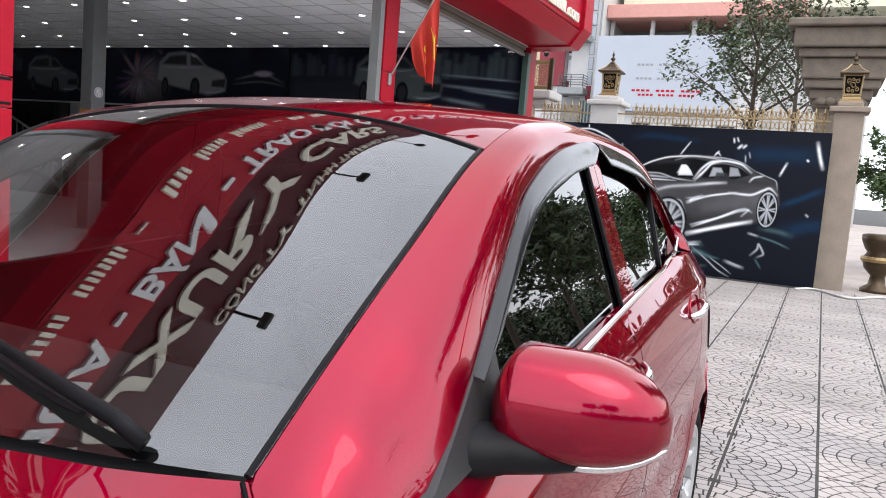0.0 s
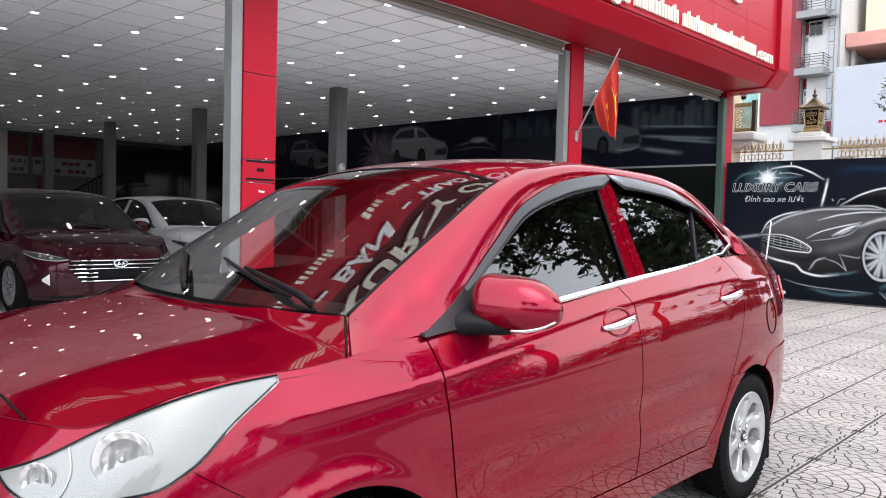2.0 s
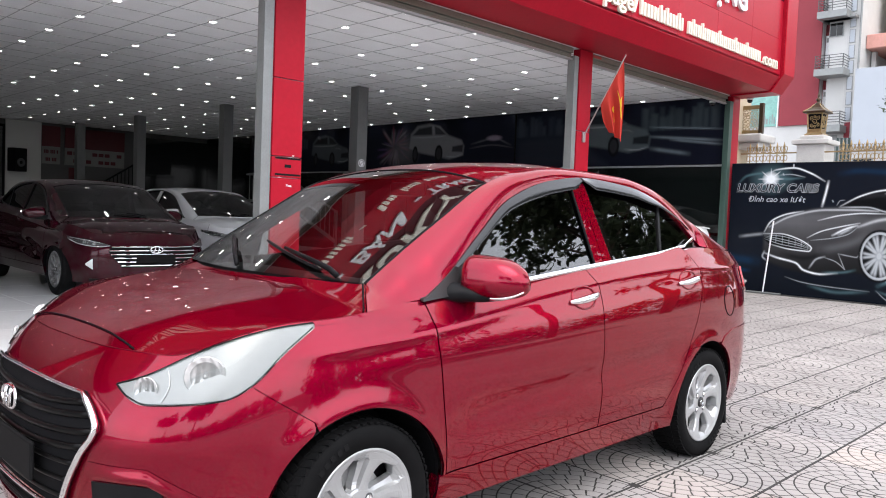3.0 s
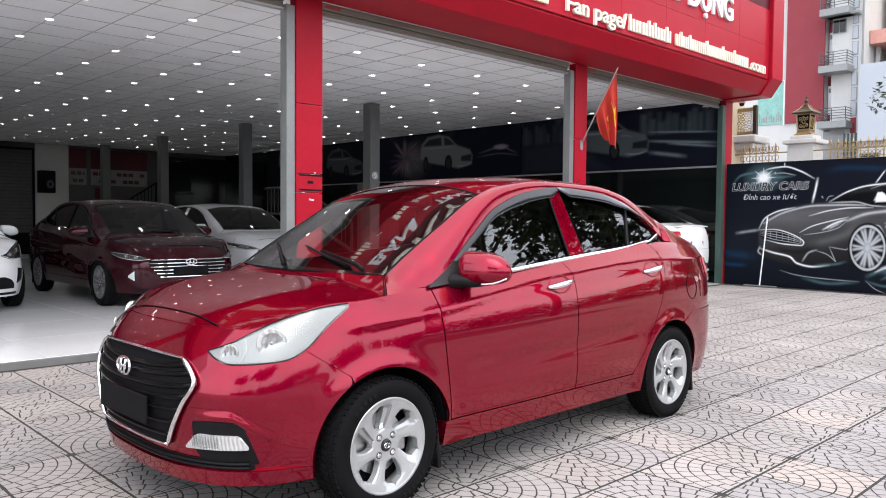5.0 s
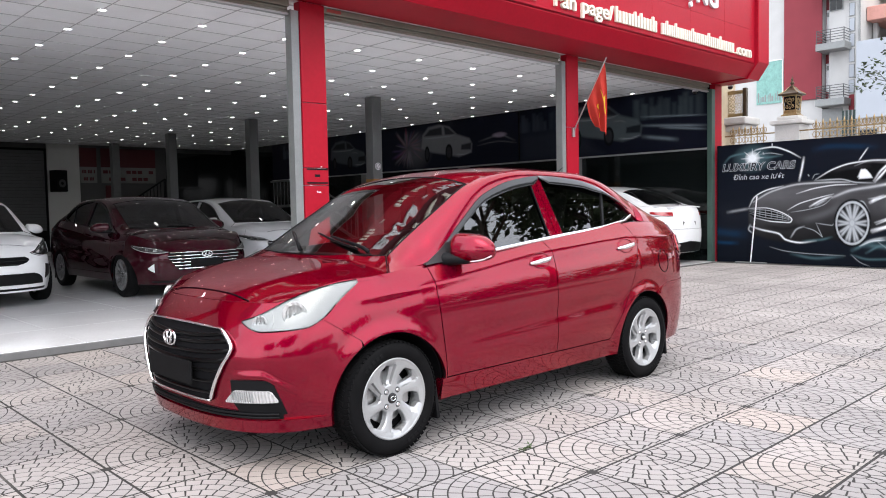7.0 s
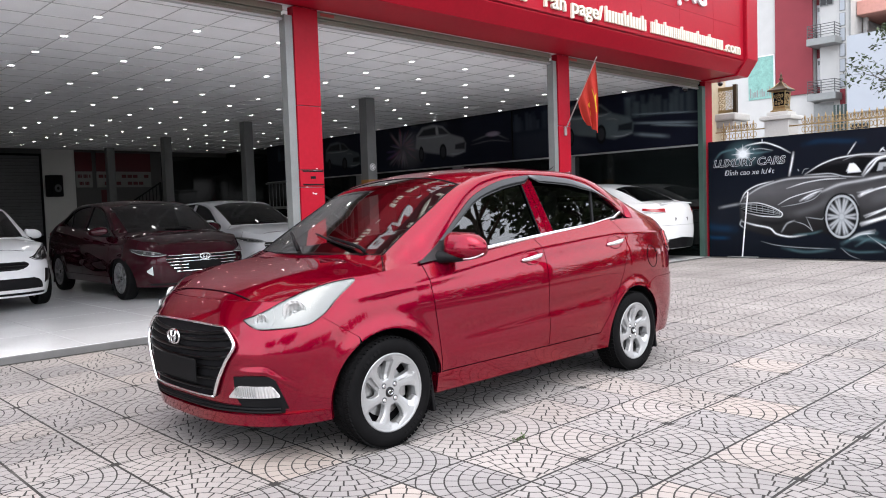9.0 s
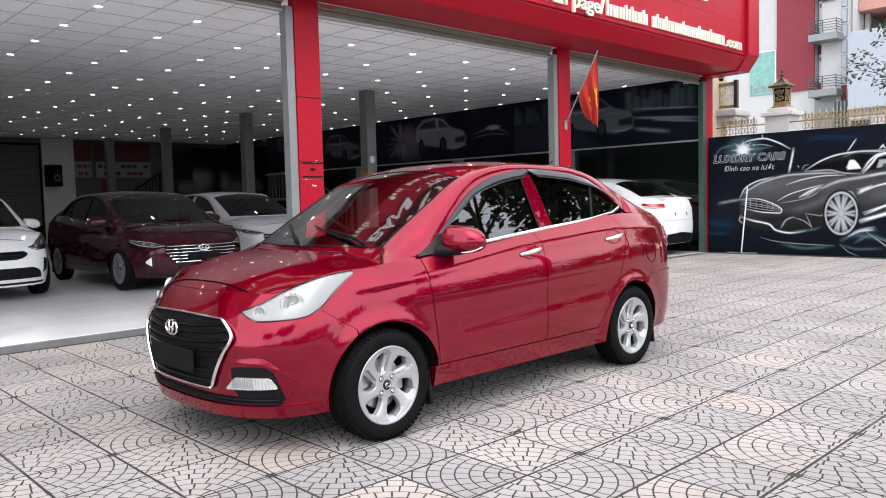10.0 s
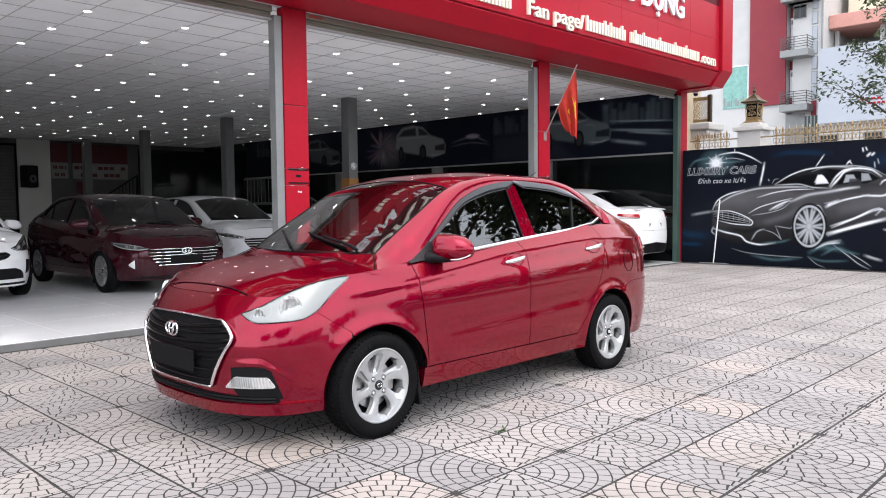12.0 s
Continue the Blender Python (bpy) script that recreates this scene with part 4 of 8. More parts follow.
    def rear_bumper(a, b):
        c = 2 * a - 1
        z = mixn(0.22, 0.655, b)
        xs_ = AXLE_R + math.sqrt(max(0.004, ARCH_R**2 - (z - ARCH_Z) ** 2)) if z < 0.60 else mixn(2.45, 2.66, (z - 0.60) / 0.055)
        p = RIM_P[-1] - abs(c) * (RIM_P[-1] - p_of_x(xs_))
        P = shell(p, z, 0.006)
        return P[0], P[1] * (1 if c >= 0 else -1), P[2]

    panel("rear_bumper", rear_bumper, 48, 14, mat=body)
    if not hero:
        def diffuser(a, b):
            c = 2 * a - 1
            P = shell(RIM_P[-1] - abs(c) * 0.72, mixn(0.225, 0.43 - 0.06 * abs(c), b), 0.012)
            return P[0], P[1] * (1 if c >= 0 else -1), P[2]
        panel("rear_diffuser", diffuser, 30, 6, mat=M_BLACK, lab="black lower bumper insert")
    bm = box((3.205 * sx, YC - 0.24, 0.72 * sz), (3.238 * sx, YC + 0.24, 0.80 * sz), 0.01)
    part("rear_plate_recess", bm, M_GREYPLASTIC, car)

    # underside and cabin tub
    bm = box((-0.5 * sx, YC - 0.56 * sy, 0.19), (3.0 * sx, YC + 0.56 * sy, 0.60 * sz), 0.03)
    part("underbody", bm, M_DARKINSIDE, car)
    bm = box((0.25 * sx, YC - 0.70 * sy, 0.60 * sz), (2.85 * sx, YC + 0.70 * sy, 0.64 * sz))
    part("cabin_floor", bm, M_DARKINSIDE, car)
    bm = box((-0.40 * sx, YC - 0.50 * sy, 0.60 * sz), (0.05 * sx, YC + 0.50 * sy, 0.80 * sz))
    part("engine_block", bm, M_DARKINSIDE, car)
    if hero:
        panel("dashboard", lambda a, b: (mixn(0.10 - 0.05 * (1 - (2 * a - 1) ** 2), 0.62, b), (2 * a - 1) * 0.60, 0.95 - 0.02 * b + 0.03 * math.sin(math.pi * b) - 0.25 * max(0, b - 0.85) / 0.15), 24, 12, mat=M_DASH, thick=0.0, lab="grey moulded dashboard")
        panel("headliner", lambda a, b: (mixn(0.95, 2.2, b), (2 * a - 1) * 0.50, spline(CROWN, mixn(0.95, 2.2, b)) - 0.045 - 0.03 * (2 * a - 1) ** 2), 10, 10, mat=M_DASH)
        for yy in (0.36, -0.36):
            bm = box((1.18, YC - yy - 0.22, 0.70), (1.62, YC - yy + 0.22, 0.84), 0.05)
            add_box(bm, (-0.06, -0.22, 0.0), (0.06, 0.22, 0.58), 0.05, Matrix.Translation((1.60, YC - yy, 0.76)) @ Matrix.Rotation(radians(14), 4, "Y"))
            add_box(bm, (-0.045, -0.12, 0.0), (0.045, 0.12, 0.17), 0.04, Matrix.Translation((1.76, YC - yy, 1.21)))
            part("front_seat", bm, M_SEAT, car, "dark grey cloth front seat", True)
        bm = box((2.05, YC - 0.6, 0.70), (2.45, YC + 0.6, 0.84), 0.05)
        add_box(bm, (-0.06, -0.6, 0), (0.06, 0.6, 0.5), 0.05, Matrix.Translation((2.42, YC, 0.76)) @ Matrix.Rotation(radians(16), 4, "Y"))
        part("rear_bench", bm, M_SEAT, car, "dark grey cloth rear bench", True)
        bm = bmesh.new()
        mw = Matrix.Translation((0.80, YC - 0.36, 0.985)) @ Matrix.Rotation(radians(65), 4, "Y")
        add_tube(bm, [mw @ Vector((0.18 * math.cos(k), 0.18 * math.sin(k), 0)) for k in np.linspace(0, 2 * math.pi, 40)], 0.015, 8)
        add_box(bm, (-0.05, -0.06, -0.02), (0.05, 0.06, 0.02), 0.015, mw)
        for k in (0.3, math.pi - 0.3, -math.pi / 2):
            add_tube(bm, [mw @ Vector((0.05 * math.cos(k + 1.57), 0.05 * math.sin(k + 1.57), 0)), mw @ Vector((0.17 * math.cos(k + 1.57), 0.17 * math.sin(k + 1.57), 0))], 0.012, 6)
        part("steering_wheel", bm, M_BLACK, car, smooth=True)
        bm = box((0.88, YC - 0.12, 1.31), (0.91, YC + 0.12, 1.375), 0.015)
        part("inner_mirror", bm, M_BLACK, car)
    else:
        # Solid near-black block stands in for the dark cabin of the other cars.
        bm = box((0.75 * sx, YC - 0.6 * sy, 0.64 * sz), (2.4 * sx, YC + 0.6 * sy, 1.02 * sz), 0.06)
        part("cabin_filler", bm, M_DARKINSIDE, car)

    # cowl and wipers
    panel("cowl_panel", lambda a, b: (mixn(-0.06, 0.07, b) + 0.095 * (2 * a - 1) ** 2, (2 * a - 1) * 0.56, mixn(0.945, 0.985, b)), 20, 4, mat=M_BLACK, thick=0.0)
    fw = cap(0.145, 0.788, 0.045, 0.848)
    for a0, a1, b1 in ((0.90, 0.42, 0.19), (0.44, 0.12, 0.22)) if hero else ((0.7, 0.4, 0.05),):
        def on_glass(t, lift):
            return Vector(L(fw(mixn(a0, a1, t), 0.015 + b1 * t))) + Vector((-0.35 * lift, 0, lift))
        arm = bmesh.new()
        add_tube(arm, [on_glass(t, h) for t, h in ((0.0, 0.010), (0.06, 0.026), (0.25, 0.034), (0.62, 0.030))], [0.012, 0.011, 0.009, 0.006], 10, 0.75)
        wp = part("wiper", arm, M_BLACK, car, "black wiper arm", True)
        blade = bmesh.new()
        add_tube(blade, [on_glass(t, 0.010) for t in np.linspace(0.16, 1.0, 14)], [0.004] + [0.0065] * 12 + [0.004], 6, 1.3)
        part("wiper_blade", blade, M_BLACK, wp)
    if hero:
        bm = tube([(2.28, YC + 0.0, 1.42), (2.36, YC, 1.47), (2.48, YC, 1.53)], [0.012, 0.006, 0.003], 8)
        part("roof_aerial", bm, M_BLACK, car)

    # face
    def nose(poly, out, mat, nm, parent, thick=0.02, lab="", n=28, rows_=10, z_of=None):
        zs = [z for _, z in poly]
        z0, z1 = min(zs), max(zs)
        half = [(z, p) for p, z in poly]
        def fn(a, b):
            z = mixn(z0, z1, b)
            c = 2 * a - 1
            P = shell(abs(c) * spline(half, z), z, out)
            return P[0], P[1] * (1 if c >= 0 else -1), P[2]
        return panel(nm, fn, n, rows_, mat=mat, thick=thick, parent=parent, lab=lab)

    if face == "hexagon":
        hexa = [(0.325, 0.335), (0.37, 0.42), (0.43, 0.52), (0.478, 0.60), (0.44, 0.65), (0.385, 0.685)]
        gr = nose(hexa, 0.004, M_DARKINSIDE, "grille", car, lab="black slatted grille in a chrome frame")
        halfk = [(z, p) for p, z in hexa]
        for z in (0.375, 0.43, 0.485, 0.54, 0.585, 0.63, 0.66):
            bm = bmesh.new()
            w_ = spline(halfk, z) - 0.012
            pts = []
            for c in np.linspace(-1, 1, 25):
                P = shell(abs(c) * w_, z - 0.025 * (1 - c * c) * (1 if z > 0.5 else 0.3), 0.006)
                pts.append(L((P[0], P[1] * (1 if c >= 0 else -1), P[2])))
            add_tube(bm, pts, 0.011 if z > 0.5 else 0.008, 8, 0.8)
            part("grille_slat", bm, M_SLAT, gr, smooth=True)
        bm = bmesh.new()
        pts = []
        for z in np.linspace(0.335, 0.685, 20):
            pts.append((spline(halfk, z), z))
        loop = [(p, z) for p, z in pts] + [(p, 0.685 + 0.008 * (1 - (p / 0.385) ** 2)) for p in np.linspace(0.36, -0.36, 14)] + [(-p, z) for p, z in pts[::-1]] + [(p, 0.335) for p in np.linspace(-0.30, 0.30, 12)] + [pts[0]]
        ring = []
        for p, z in loop:
            P = shell(abs(p), z, 0.017)
            ring.append(L((P[0], P[1] * (1 if p >= 0 else -1), P[2])))
        add_tube(bm, ring, [0.010 if abs(p) > 0.33 and z < 0.67 else 0.006 for p, z in loop], 8, 1.0)
        part("grille_frame", bm, M_CHROME, gr, "bright chrome frame", True)
        bm = bmesh.new()
        x0 = shell(0, 0.5)[0] - 0.035
        add_box(bm, (x0, YC - 0.235, 0.405), (x0 + 0.014, YC + 0.235, 0.52), 0.006)
        part("blank_plate", bm, M_PLATE, car, "blank black number plate holder")
        xe = shell(0, 0.61)[0] - 0.035
        bm = bmesh.new()
        add_tube(bm, [(xe + 0.004 * math.sin(k) ** 2, YC + 0.064 * math.cos(k), 0.612 + 0.036 * math.sin(k)) for k in np.linspace(0, 2 * math.pi, 40)], 0.0065, 8)
        for dy, lean in ((0.022, 0.012), (-0.022, 0.012)):
            add_tube(bm, [(xe - 0.002, YC + dy + lean, 0.582), (xe - 0.004, YC + dy - lean, 0.642)], 0.007, 8)
        add_tube(bm, [(xe - 0.002, YC + 0.022, 0.608), (xe - 0.004, YC - 0.022, 0.616)], 0.006, 8)
        part("emblem", bm, M_CHROME, gr, "oval chrome emblem", True)
        # lower intake, fog lamps
        def intake(a, b):
            c = 2 * a - 1
            P = shell(abs(c) * 0.72, mixn(0.262, 0.305 - 0.01 * abs(c), b), 0.005)
            return P[0], P[1] * (1 if c >= 0 else -1), P[2]
        li = panel("lower_intake", intake, 40, 3, mat=M_BLACK, thick=0.004)
        for z in (0.272, 0.288):
            bm = bmesh.new()
            pts = []
            for c in np.linspace(-1, 1, 30):
                P = shell(abs(c) * 0.70, z, 0.012)
                pts.append(L((P[0], P[1] * (1 if c >= 0 else -1), P[2])))
            add_tube(bm, pts, 0.005, 6)
            part("intake_bar", bm, M_BLACK, li)
        def apron(a, b):
            c = 2 * a - 1
            P = shell(abs(c) * mixn(0.93, 0.955, b), mixn(0.192, 0.252, b) + 0.006 * abs(c), mixn(0.016, 0.016, b) * min(1.0, (1.0 - abs(c)) * 7))
            return P[0], P[1] * (1 if c >= 0 else -1), P[2]

        panel("bumper_lip", apron, 48, 4, mat=body, parent=fb, thick=0.02)
        for side in (1, -1):
            up = [(0.497, 0.446), (0.60, 0.452), (0.675, 0.447), (0.71, 0.37), (0.738, 0.29)]
            fg = panel("fog_lamp_surround", lambda a, b: shell(mixn(0.46, 0.738, a), mixn(0.285 + 0.11 * max(0, 0.15 - a) / 0.15 * 0.5, spline(up, mixn(0.497, 0.738, a)), b), 0.005), 16, 8, side, M_BLACK, 0.004)
            def fog(a, b):
                p = mixn(0.425, 0.695, a)
                zb = 0.338 + 0.008 * a
                zt = min(0.402, zb + 0.9 * (p - 0.42) + 0.004, zb + 1.4 * (0.70 - p) + 0.004)
                return shell(p, mixn(zb, zt, b), 0.014)
            fl = panel("fog_lamp", fog, 20, 6, side, M_FLUTED, 0.010, parent=fg, lab="clear ribbed fog lamp")
            bm = bmesh.new()
            for k in range(10):
                p = 0.47 + 0.012 * k
                add_tube(bm, [L(shell(p, 0.348, 0.017), side), L(shell(p, 0.395, 0.017), side)], 0.003, 5)
            part("fog_lamp_rib", bm, M_LENS, fl)
            panel("bumper_crease", lambda a, b: shell(mixn(0.44, 0.80, a), mixn(0.452, 0.50, b) - 0.10 * max(0, a - 0.55) * 2, 0.002 + 0.014 * math.sin(math.pi * min(1, b)) * (1 - b) * math.sin(math.pi * a)), 16, 6, side, body, 0.0, parent=fb)
    else:
        top = 0.655 if face == "slim" else 0.66
        poly = [(0.36, 0.40), (0.44, 0.50), (0.50, 0.60), (0.47, top)]
        if face == "wide":
            poly = [(0.30, 0.56), (0.42, 0.60), (0.45, 0.64), (0.40, 0.67)]
        gr = nose(poly, 0.004, M_DARKINSIDE, "grille", car, lab="black grille with bright bars")
        halfk = [(z, p) for p, z in poly]
        zs = np.linspace(poly[0][1] + 0.02, poly[-1][1] - 0.005, 6 if face == "slim" else 3)
        for z in zs:
            bm = bmesh.new()
            w_ = spline(halfk, z) - 0.005
            pts = []
            for c in np.linspace(-1, 1, 21):
                P = shell(abs(c) * w_, z, 0.014)
                pts.append(L((P[0], P[1] * (1 if c >= 0 else -1), P[2])))
            add_tube(bm, pts, 0.006, 6, 0.7)
            part("grille_bar", bm, M_CHROME if face == "slim" else M_GLOSSBLACK, gr)
        xe = shell(0, 0.60)[0] * sx - 0.03
        bm = bmesh.new()
        ze = 0.615 * sz
        add_tube(bm, [(xe, YC + 0.075 * math.cos(k), ze + 0.04 * math.sin(k)) for k in np.linspace(0, 2 * math.pi, 30)], 0.009, 8)
        if face == "slim":
            for dy in (0.025, -0.025):
                add_tube(bm, [(xe - 0.002, YC + dy + 0.012, ze - 0.032), (xe - 0.002, YC + dy - 0.012, ze + 0.032)], 0.008, 6)
        part("emblem", bm, M_CHROME, gr, "oval chrome emblem", True)
        bm = box((xe - 0.005, YC - 0.24, 0.45 * sz), (xe + 0.03, YC + 0.24, 0.56 * sz), 0.006)
        if face == "slim":
            part("blank_plate", bm, M_PLATE, car, "blank black number plate holder")
        else:
            bm.free()
            nose([(0.66, 0.30), (0.64, 0.36), (0.58, 0.42), (0.50, 0.45)], 0.005, M_BLACK, "lower_intake", car)
        nose([(0.72, 0.225), (0.72, 0.255)], 0.008, M_BLACK, "front_skirt", car, rows_=2)
        for side in (1, -1):
            if face == "slim":
                fg = panel("fog_lamp", lambda a, b: shell(mixn(0.66, 0.74, a), mixn(0.37 + 0.05 * a, 0.50 - 0.06 * a, b), 0.012), 6, 6, side, M_REFLECTOR, 0.01, lab="triangular fog lamp in a bright bezel")
            else:
                fg = panel("fog_lamp", lambda a, b: shell(mixn(0.70, 0.86, a), mixn(0.36 + 0.05 * a, 0.56 - 0.02 * a, b), 0.006), 8, 6, side, M_BLACK, 0.01, lab="black vertical intake with lamps")
    return car


hero_car = make_car("red_sedan", "glossy metallic red four-door sedan parked on paved forecourt", pose(0, 0, 0, 0, 0, 0.6), M_RED, hero=True)

# ---------------------------------------------------------------- ground and showroom shell
FLOOR_Z, CEIL_Z, FRONT_Y, SIDE_X, BACK_Y = 0.06, 3.57, 4.41, 12.0, 24.0


def ground_z(x):
    return 0.0055 * min(9.0, max(0.0, x - 3.0))


bm = bmesh.new()
xs_line = [-400, -60, -20, -8, 3] + [3 + 0.9 * k for k in range(1, 11)] + [16, 30, 80, 400]
rows = [[bm.verts.new((x, y, ground_z(x) - 0.0002)) for x in xs_line] for y in (-400, -60, -20, -9, -6, 0, 4.4, 12, 40, 400)]
grid_faces(bm, rows)
tagged(obj("ground", bm, M_JOINT), "dark dusty ground under the paving joints", "ground", kind="structure")
bm = box((-90, -22, -0.1), (90, -12.5, 0.06))
tagged(obj("road", bm, M_ASPHALT), "grey asphalt street along the forecourt", "road", kind="structure")
bm = box((-90, -12.5, -0.1), (90, -12.2, 0.16), 0.02)
tagged(obj("kerb", bm, M_PLASTER), "pale concrete kerb stone along the street", "kerb", kind="structure")

# showroom floor with separate polished tiles
floor = tagged(obj("floor", box((-12, 4.36, -0.2), (SIDE_X, BACK_Y, FLOOR_Z - 0.004)), M_CEILGRID), "polished pale showroom floor of large tiles", "floor", kind="structure")
tile_me = None
for i in range(12):
    for j in range(14):
        x0, y0 = -2.4 + 1.2 * i, 4.40 + 1.2 * j
        if tile_me is None:
            o = part("floor_tile", box((0.002, 0.002, 0), (1.198, 1.198, 0.006), 0.001), M_SHOPFLOOR, floor)
            tile_me = o.data
        else:
            o = new("floor_tile", tile_me)
            o.parent = floor
        o.location = (x0, y0, FLOOR_Z - 0.006)
bm = box((-12, 4.34, -0.15), (SIDE_X, 4.398, FLOOR_Z - 0.002), 0.004)
tagged(obj("threshold", bm, M_THRESHOLD), "grey stone threshold strip along the showroom front", "threshold", kind="structure")

bm = box((-12, 4.45, CEIL_Z), (SIDE_X + 0.2, BACK_Y, CEIL_Z + 0.15))
for i in range(40):
    x = -11.7 + 0.6 * i
    if x < SIDE_X:
        add_box(bm, (x - 0.004, 4.6, CEIL_Z - 0.003), (x + 0.004, BACK_Y, CEIL_Z + 0.001))
ceiling = tagged(obj("ceiling", bm, M_CEIL), "suspended ceiling of pale square tiles", "ceiling", kind="structure")
bm = bmesh.new()
for i in range(40):
    x = -11.7 + 0.6 * i
    if x < SIDE_X:
        add_box(bm, (x - 0.005, 4.6, CEIL_Z - 0.005), (x + 0.005, BACK_Y, CEIL_Z + 0.001))
for j in range(33):
    y = 4.63 + 0.595 * j
    add_box(bm, (-12, y - 0.005, CEIL_Z - 0.006), (SIDE_X, y + 0.005, CEIL_Z + 0.001))
tagged(obj("ceiling_grid", bm, M_CEILGRID), "grey metal bars between the ceiling tiles", "trim", kind="structure")

tagged(obj("wall_east", box((SIDE_X, FRONT_Y + 0.1, 0), (SIDE_X + 0.2, BACK_Y + 0.2, 3.9)), M_DARKPANEL), "dark glossy side wall of the showroom", "wall", kind="structure")
tagged(obj("wall_north", box((-12, BACK_Y, 0), (SIDE_X, BACK_Y + 0.2, 3.9)), M_BACKWALL), "grey painted back wall of the showroom", "wall", kind="structure")
tagged(obj("wall_west", box((-12.2, FRONT_Y, 0), (-12, BACK_Y + 0.2, 3.9)), M_WHITEWALL), "white painted side wall of the showroom", "wall", kind="structure")
tagged(obj("wall_panel", box((9.4, BACK_Y - 0.06, 0), (SIDE_X - 0.01, BACK_Y - 0.01, 3.4)), M_DARKPANEL), "dark green panel on the back wall", "panel", kind="structure")
tagged(obj("roof_slab", box((-12.2, FRONT_Y + 0.05, 3.9), (SIDE_X + 0.3, BACK_Y + 0.2, 6.6)), M_WHITEWALL), "plain upper storey behind the sign", "wall", kind="structure")

# recessed lights
spot = thing("ceiling_spotlight", "small round white recessed ceiling downlight", "ceiling light", pose(0.9, 4.95, CEIL_Z), "downlights in the ceiling")
part("trim_ring", lathe([(0.043, -0.004), (0.054, -0.012), (0.060, -0.006), (0.060, 0.002), (0.043, 0.002)], 14, capped=False), M_LETTERW, spot)
part("lamp_disc", lathe([(0.0, -0.007), (0.042, -0.007), (0.042, 0.001), (0.0, 0.001)], 12), M_SPOT, spot)
for i in range(-4, 10):
    for j in range(16):
        if (i, j) != (0, 0):
            copy_thing(spot, pose(0.9 + 1.21 * i, 4.95 + 1.185 * j, CEIL_Z))

# inner columns
col = thing("steel_column", "grey painted square steel column on the showroom floor", "column", pose(7.62, 9.7, FLOOR_Z), group="inner columns")
part("shaft", box((-0.12, -0.12, 0.02), (0.12, 0.12, CEIL_Z - FLOOR_Z - 0.012), 0.008), M_COLUMN, col)
part("foot_plate", box((-0.16, -0.16, 0), (0.16, 0.16, 0.02), 0.004), M_COLUMN, col)
for x, y in ((7.5, 14.5), (7.35, 18.9), (7.2, 22.9)):
    copy_thing(col, pose(x, y, FLOOR_Z))
sg = part("no_smoking_sign", lathe([(0, 0), (0.075, 0), (0.075, 0.004), (0, 0.004)], 20, "Y", (0.0, -0.126, 2.06)), M_LETTERW, col, "small round white sign")
rg = bmesh.new()
add_tube(rg, [(0.055 * math.cos(k), -0.128, 2.06 + 0.055 * math.sin(k)) for k in np.linspace(0, 2 * math.pi, 20)], 0.006, 5)
add_tube(rg, [(-0.04, -0.128, 2.02), (0.04, -0.128, 2.10)], 0.006, 5)
part("sign_ring", rg, M_GREYPLASTIC, sg)
part("warning_tape", box((-0.125, -0.125, 1.60), (0.125, 0.125, 1.80), 0.003), material("orange_tape", (0.32, 0.15, 0.03), 0.5), col, "orange warning band")

# ---------------------------------------------------------------- shop front
def clad_pillar(x0, x1, z1=3.57, bottom=0.0):
    """Red clad pillar with its steel shutter rail."""
    t = thing("red_pillar", "bright red metal-clad pillar between the shop openings", "pillar", pose(0, 0, 0), "front pillars")
    cuts = [bottom + FLOOR_Z - 0.05, 1.515, 1.715, 2.45, z1]
    part("core", box((x0 + 0.02, FRONT_Y + 0.02, bottom), (x1 - 0.02, FRONT_Y + 0.115, z1)), M_GREYMETAL, t)
    for a, b in zip(cuts, cuts[1:]):
        part("cladding_panel", box((x0, FRONT_Y, a + 0.004), (x1, FRONT_Y + 0.12, b - 0.004), 0.004), M_SIGNRED, t)
    for z in (1.70, 1.545):
        part("slot", box((x0 + 0.035, FRONT_Y - 0.003, z - 0.009), (x1 - 0.01, FRONT_Y + 0.01, z + 0.009)), M_BLACK, t)
    part("small_plate", box((x0 + 0.14, FRONT_Y - 0.004, 1.612), (x0 + 0.21, FRONT_Y + 0.01, 1.642)), M_BLACK, t)
    rng = random.Random(5)
    for k in range(9):
        xx, zz = x0 + rng.uniform(0.02, 0.28), rng.choice((1.715, 1.52, 1.44)) + rng.uniform(-0.01, 0.012)
        part("paint_chip", box((xx, FRONT_Y - 0.0025, zz), (xx + rng.uniform(0.01, 0.05), FRONT_Y + 0.005, zz + rng.uniform(0.003, 0.01))), M_LETTERW, t)
    part("shutter_rail", box((x0 - 0.10, FRONT_Y + 0.02, FLOOR_Z - 0.05), (x0 - 0.003, FRONT_Y + 0.13, 3.46), 0.004), M_GREYMETAL, t, "grey steel shutter rail")
    part("rail_lip", box((x0 - 0.112, FRONT_Y + 0.01, FLOOR_Z - 0.05), (x0 - 0.102, FRONT_Y + 0.13, 3.46), 0.002), M_GREYMETAL, t)
    return t


clad_pillar(2.42, 2.75)
clad_pillar(7.26, 7.556)
clad_pillar(-2.42, -2.09)
t = thing("corner_post", "red corner post with green-grey shutter rail", "pillar")
part("post", box((12.03, FRONT_Y, 0.0), (12.32, FRONT_Y + 0.3, 3.57), 0.006), M_SIGNRED, t)
part("shutter_rail", box((11.89, FRONT_Y - 0.01, 0.04), (12.024, FRONT_Y + 0.09, 3.46), 0.004), material("green_grey_metal", (0.055, 0.10, 0.085), 0.45, 0.3), t, "green-grey steel shutter rail")

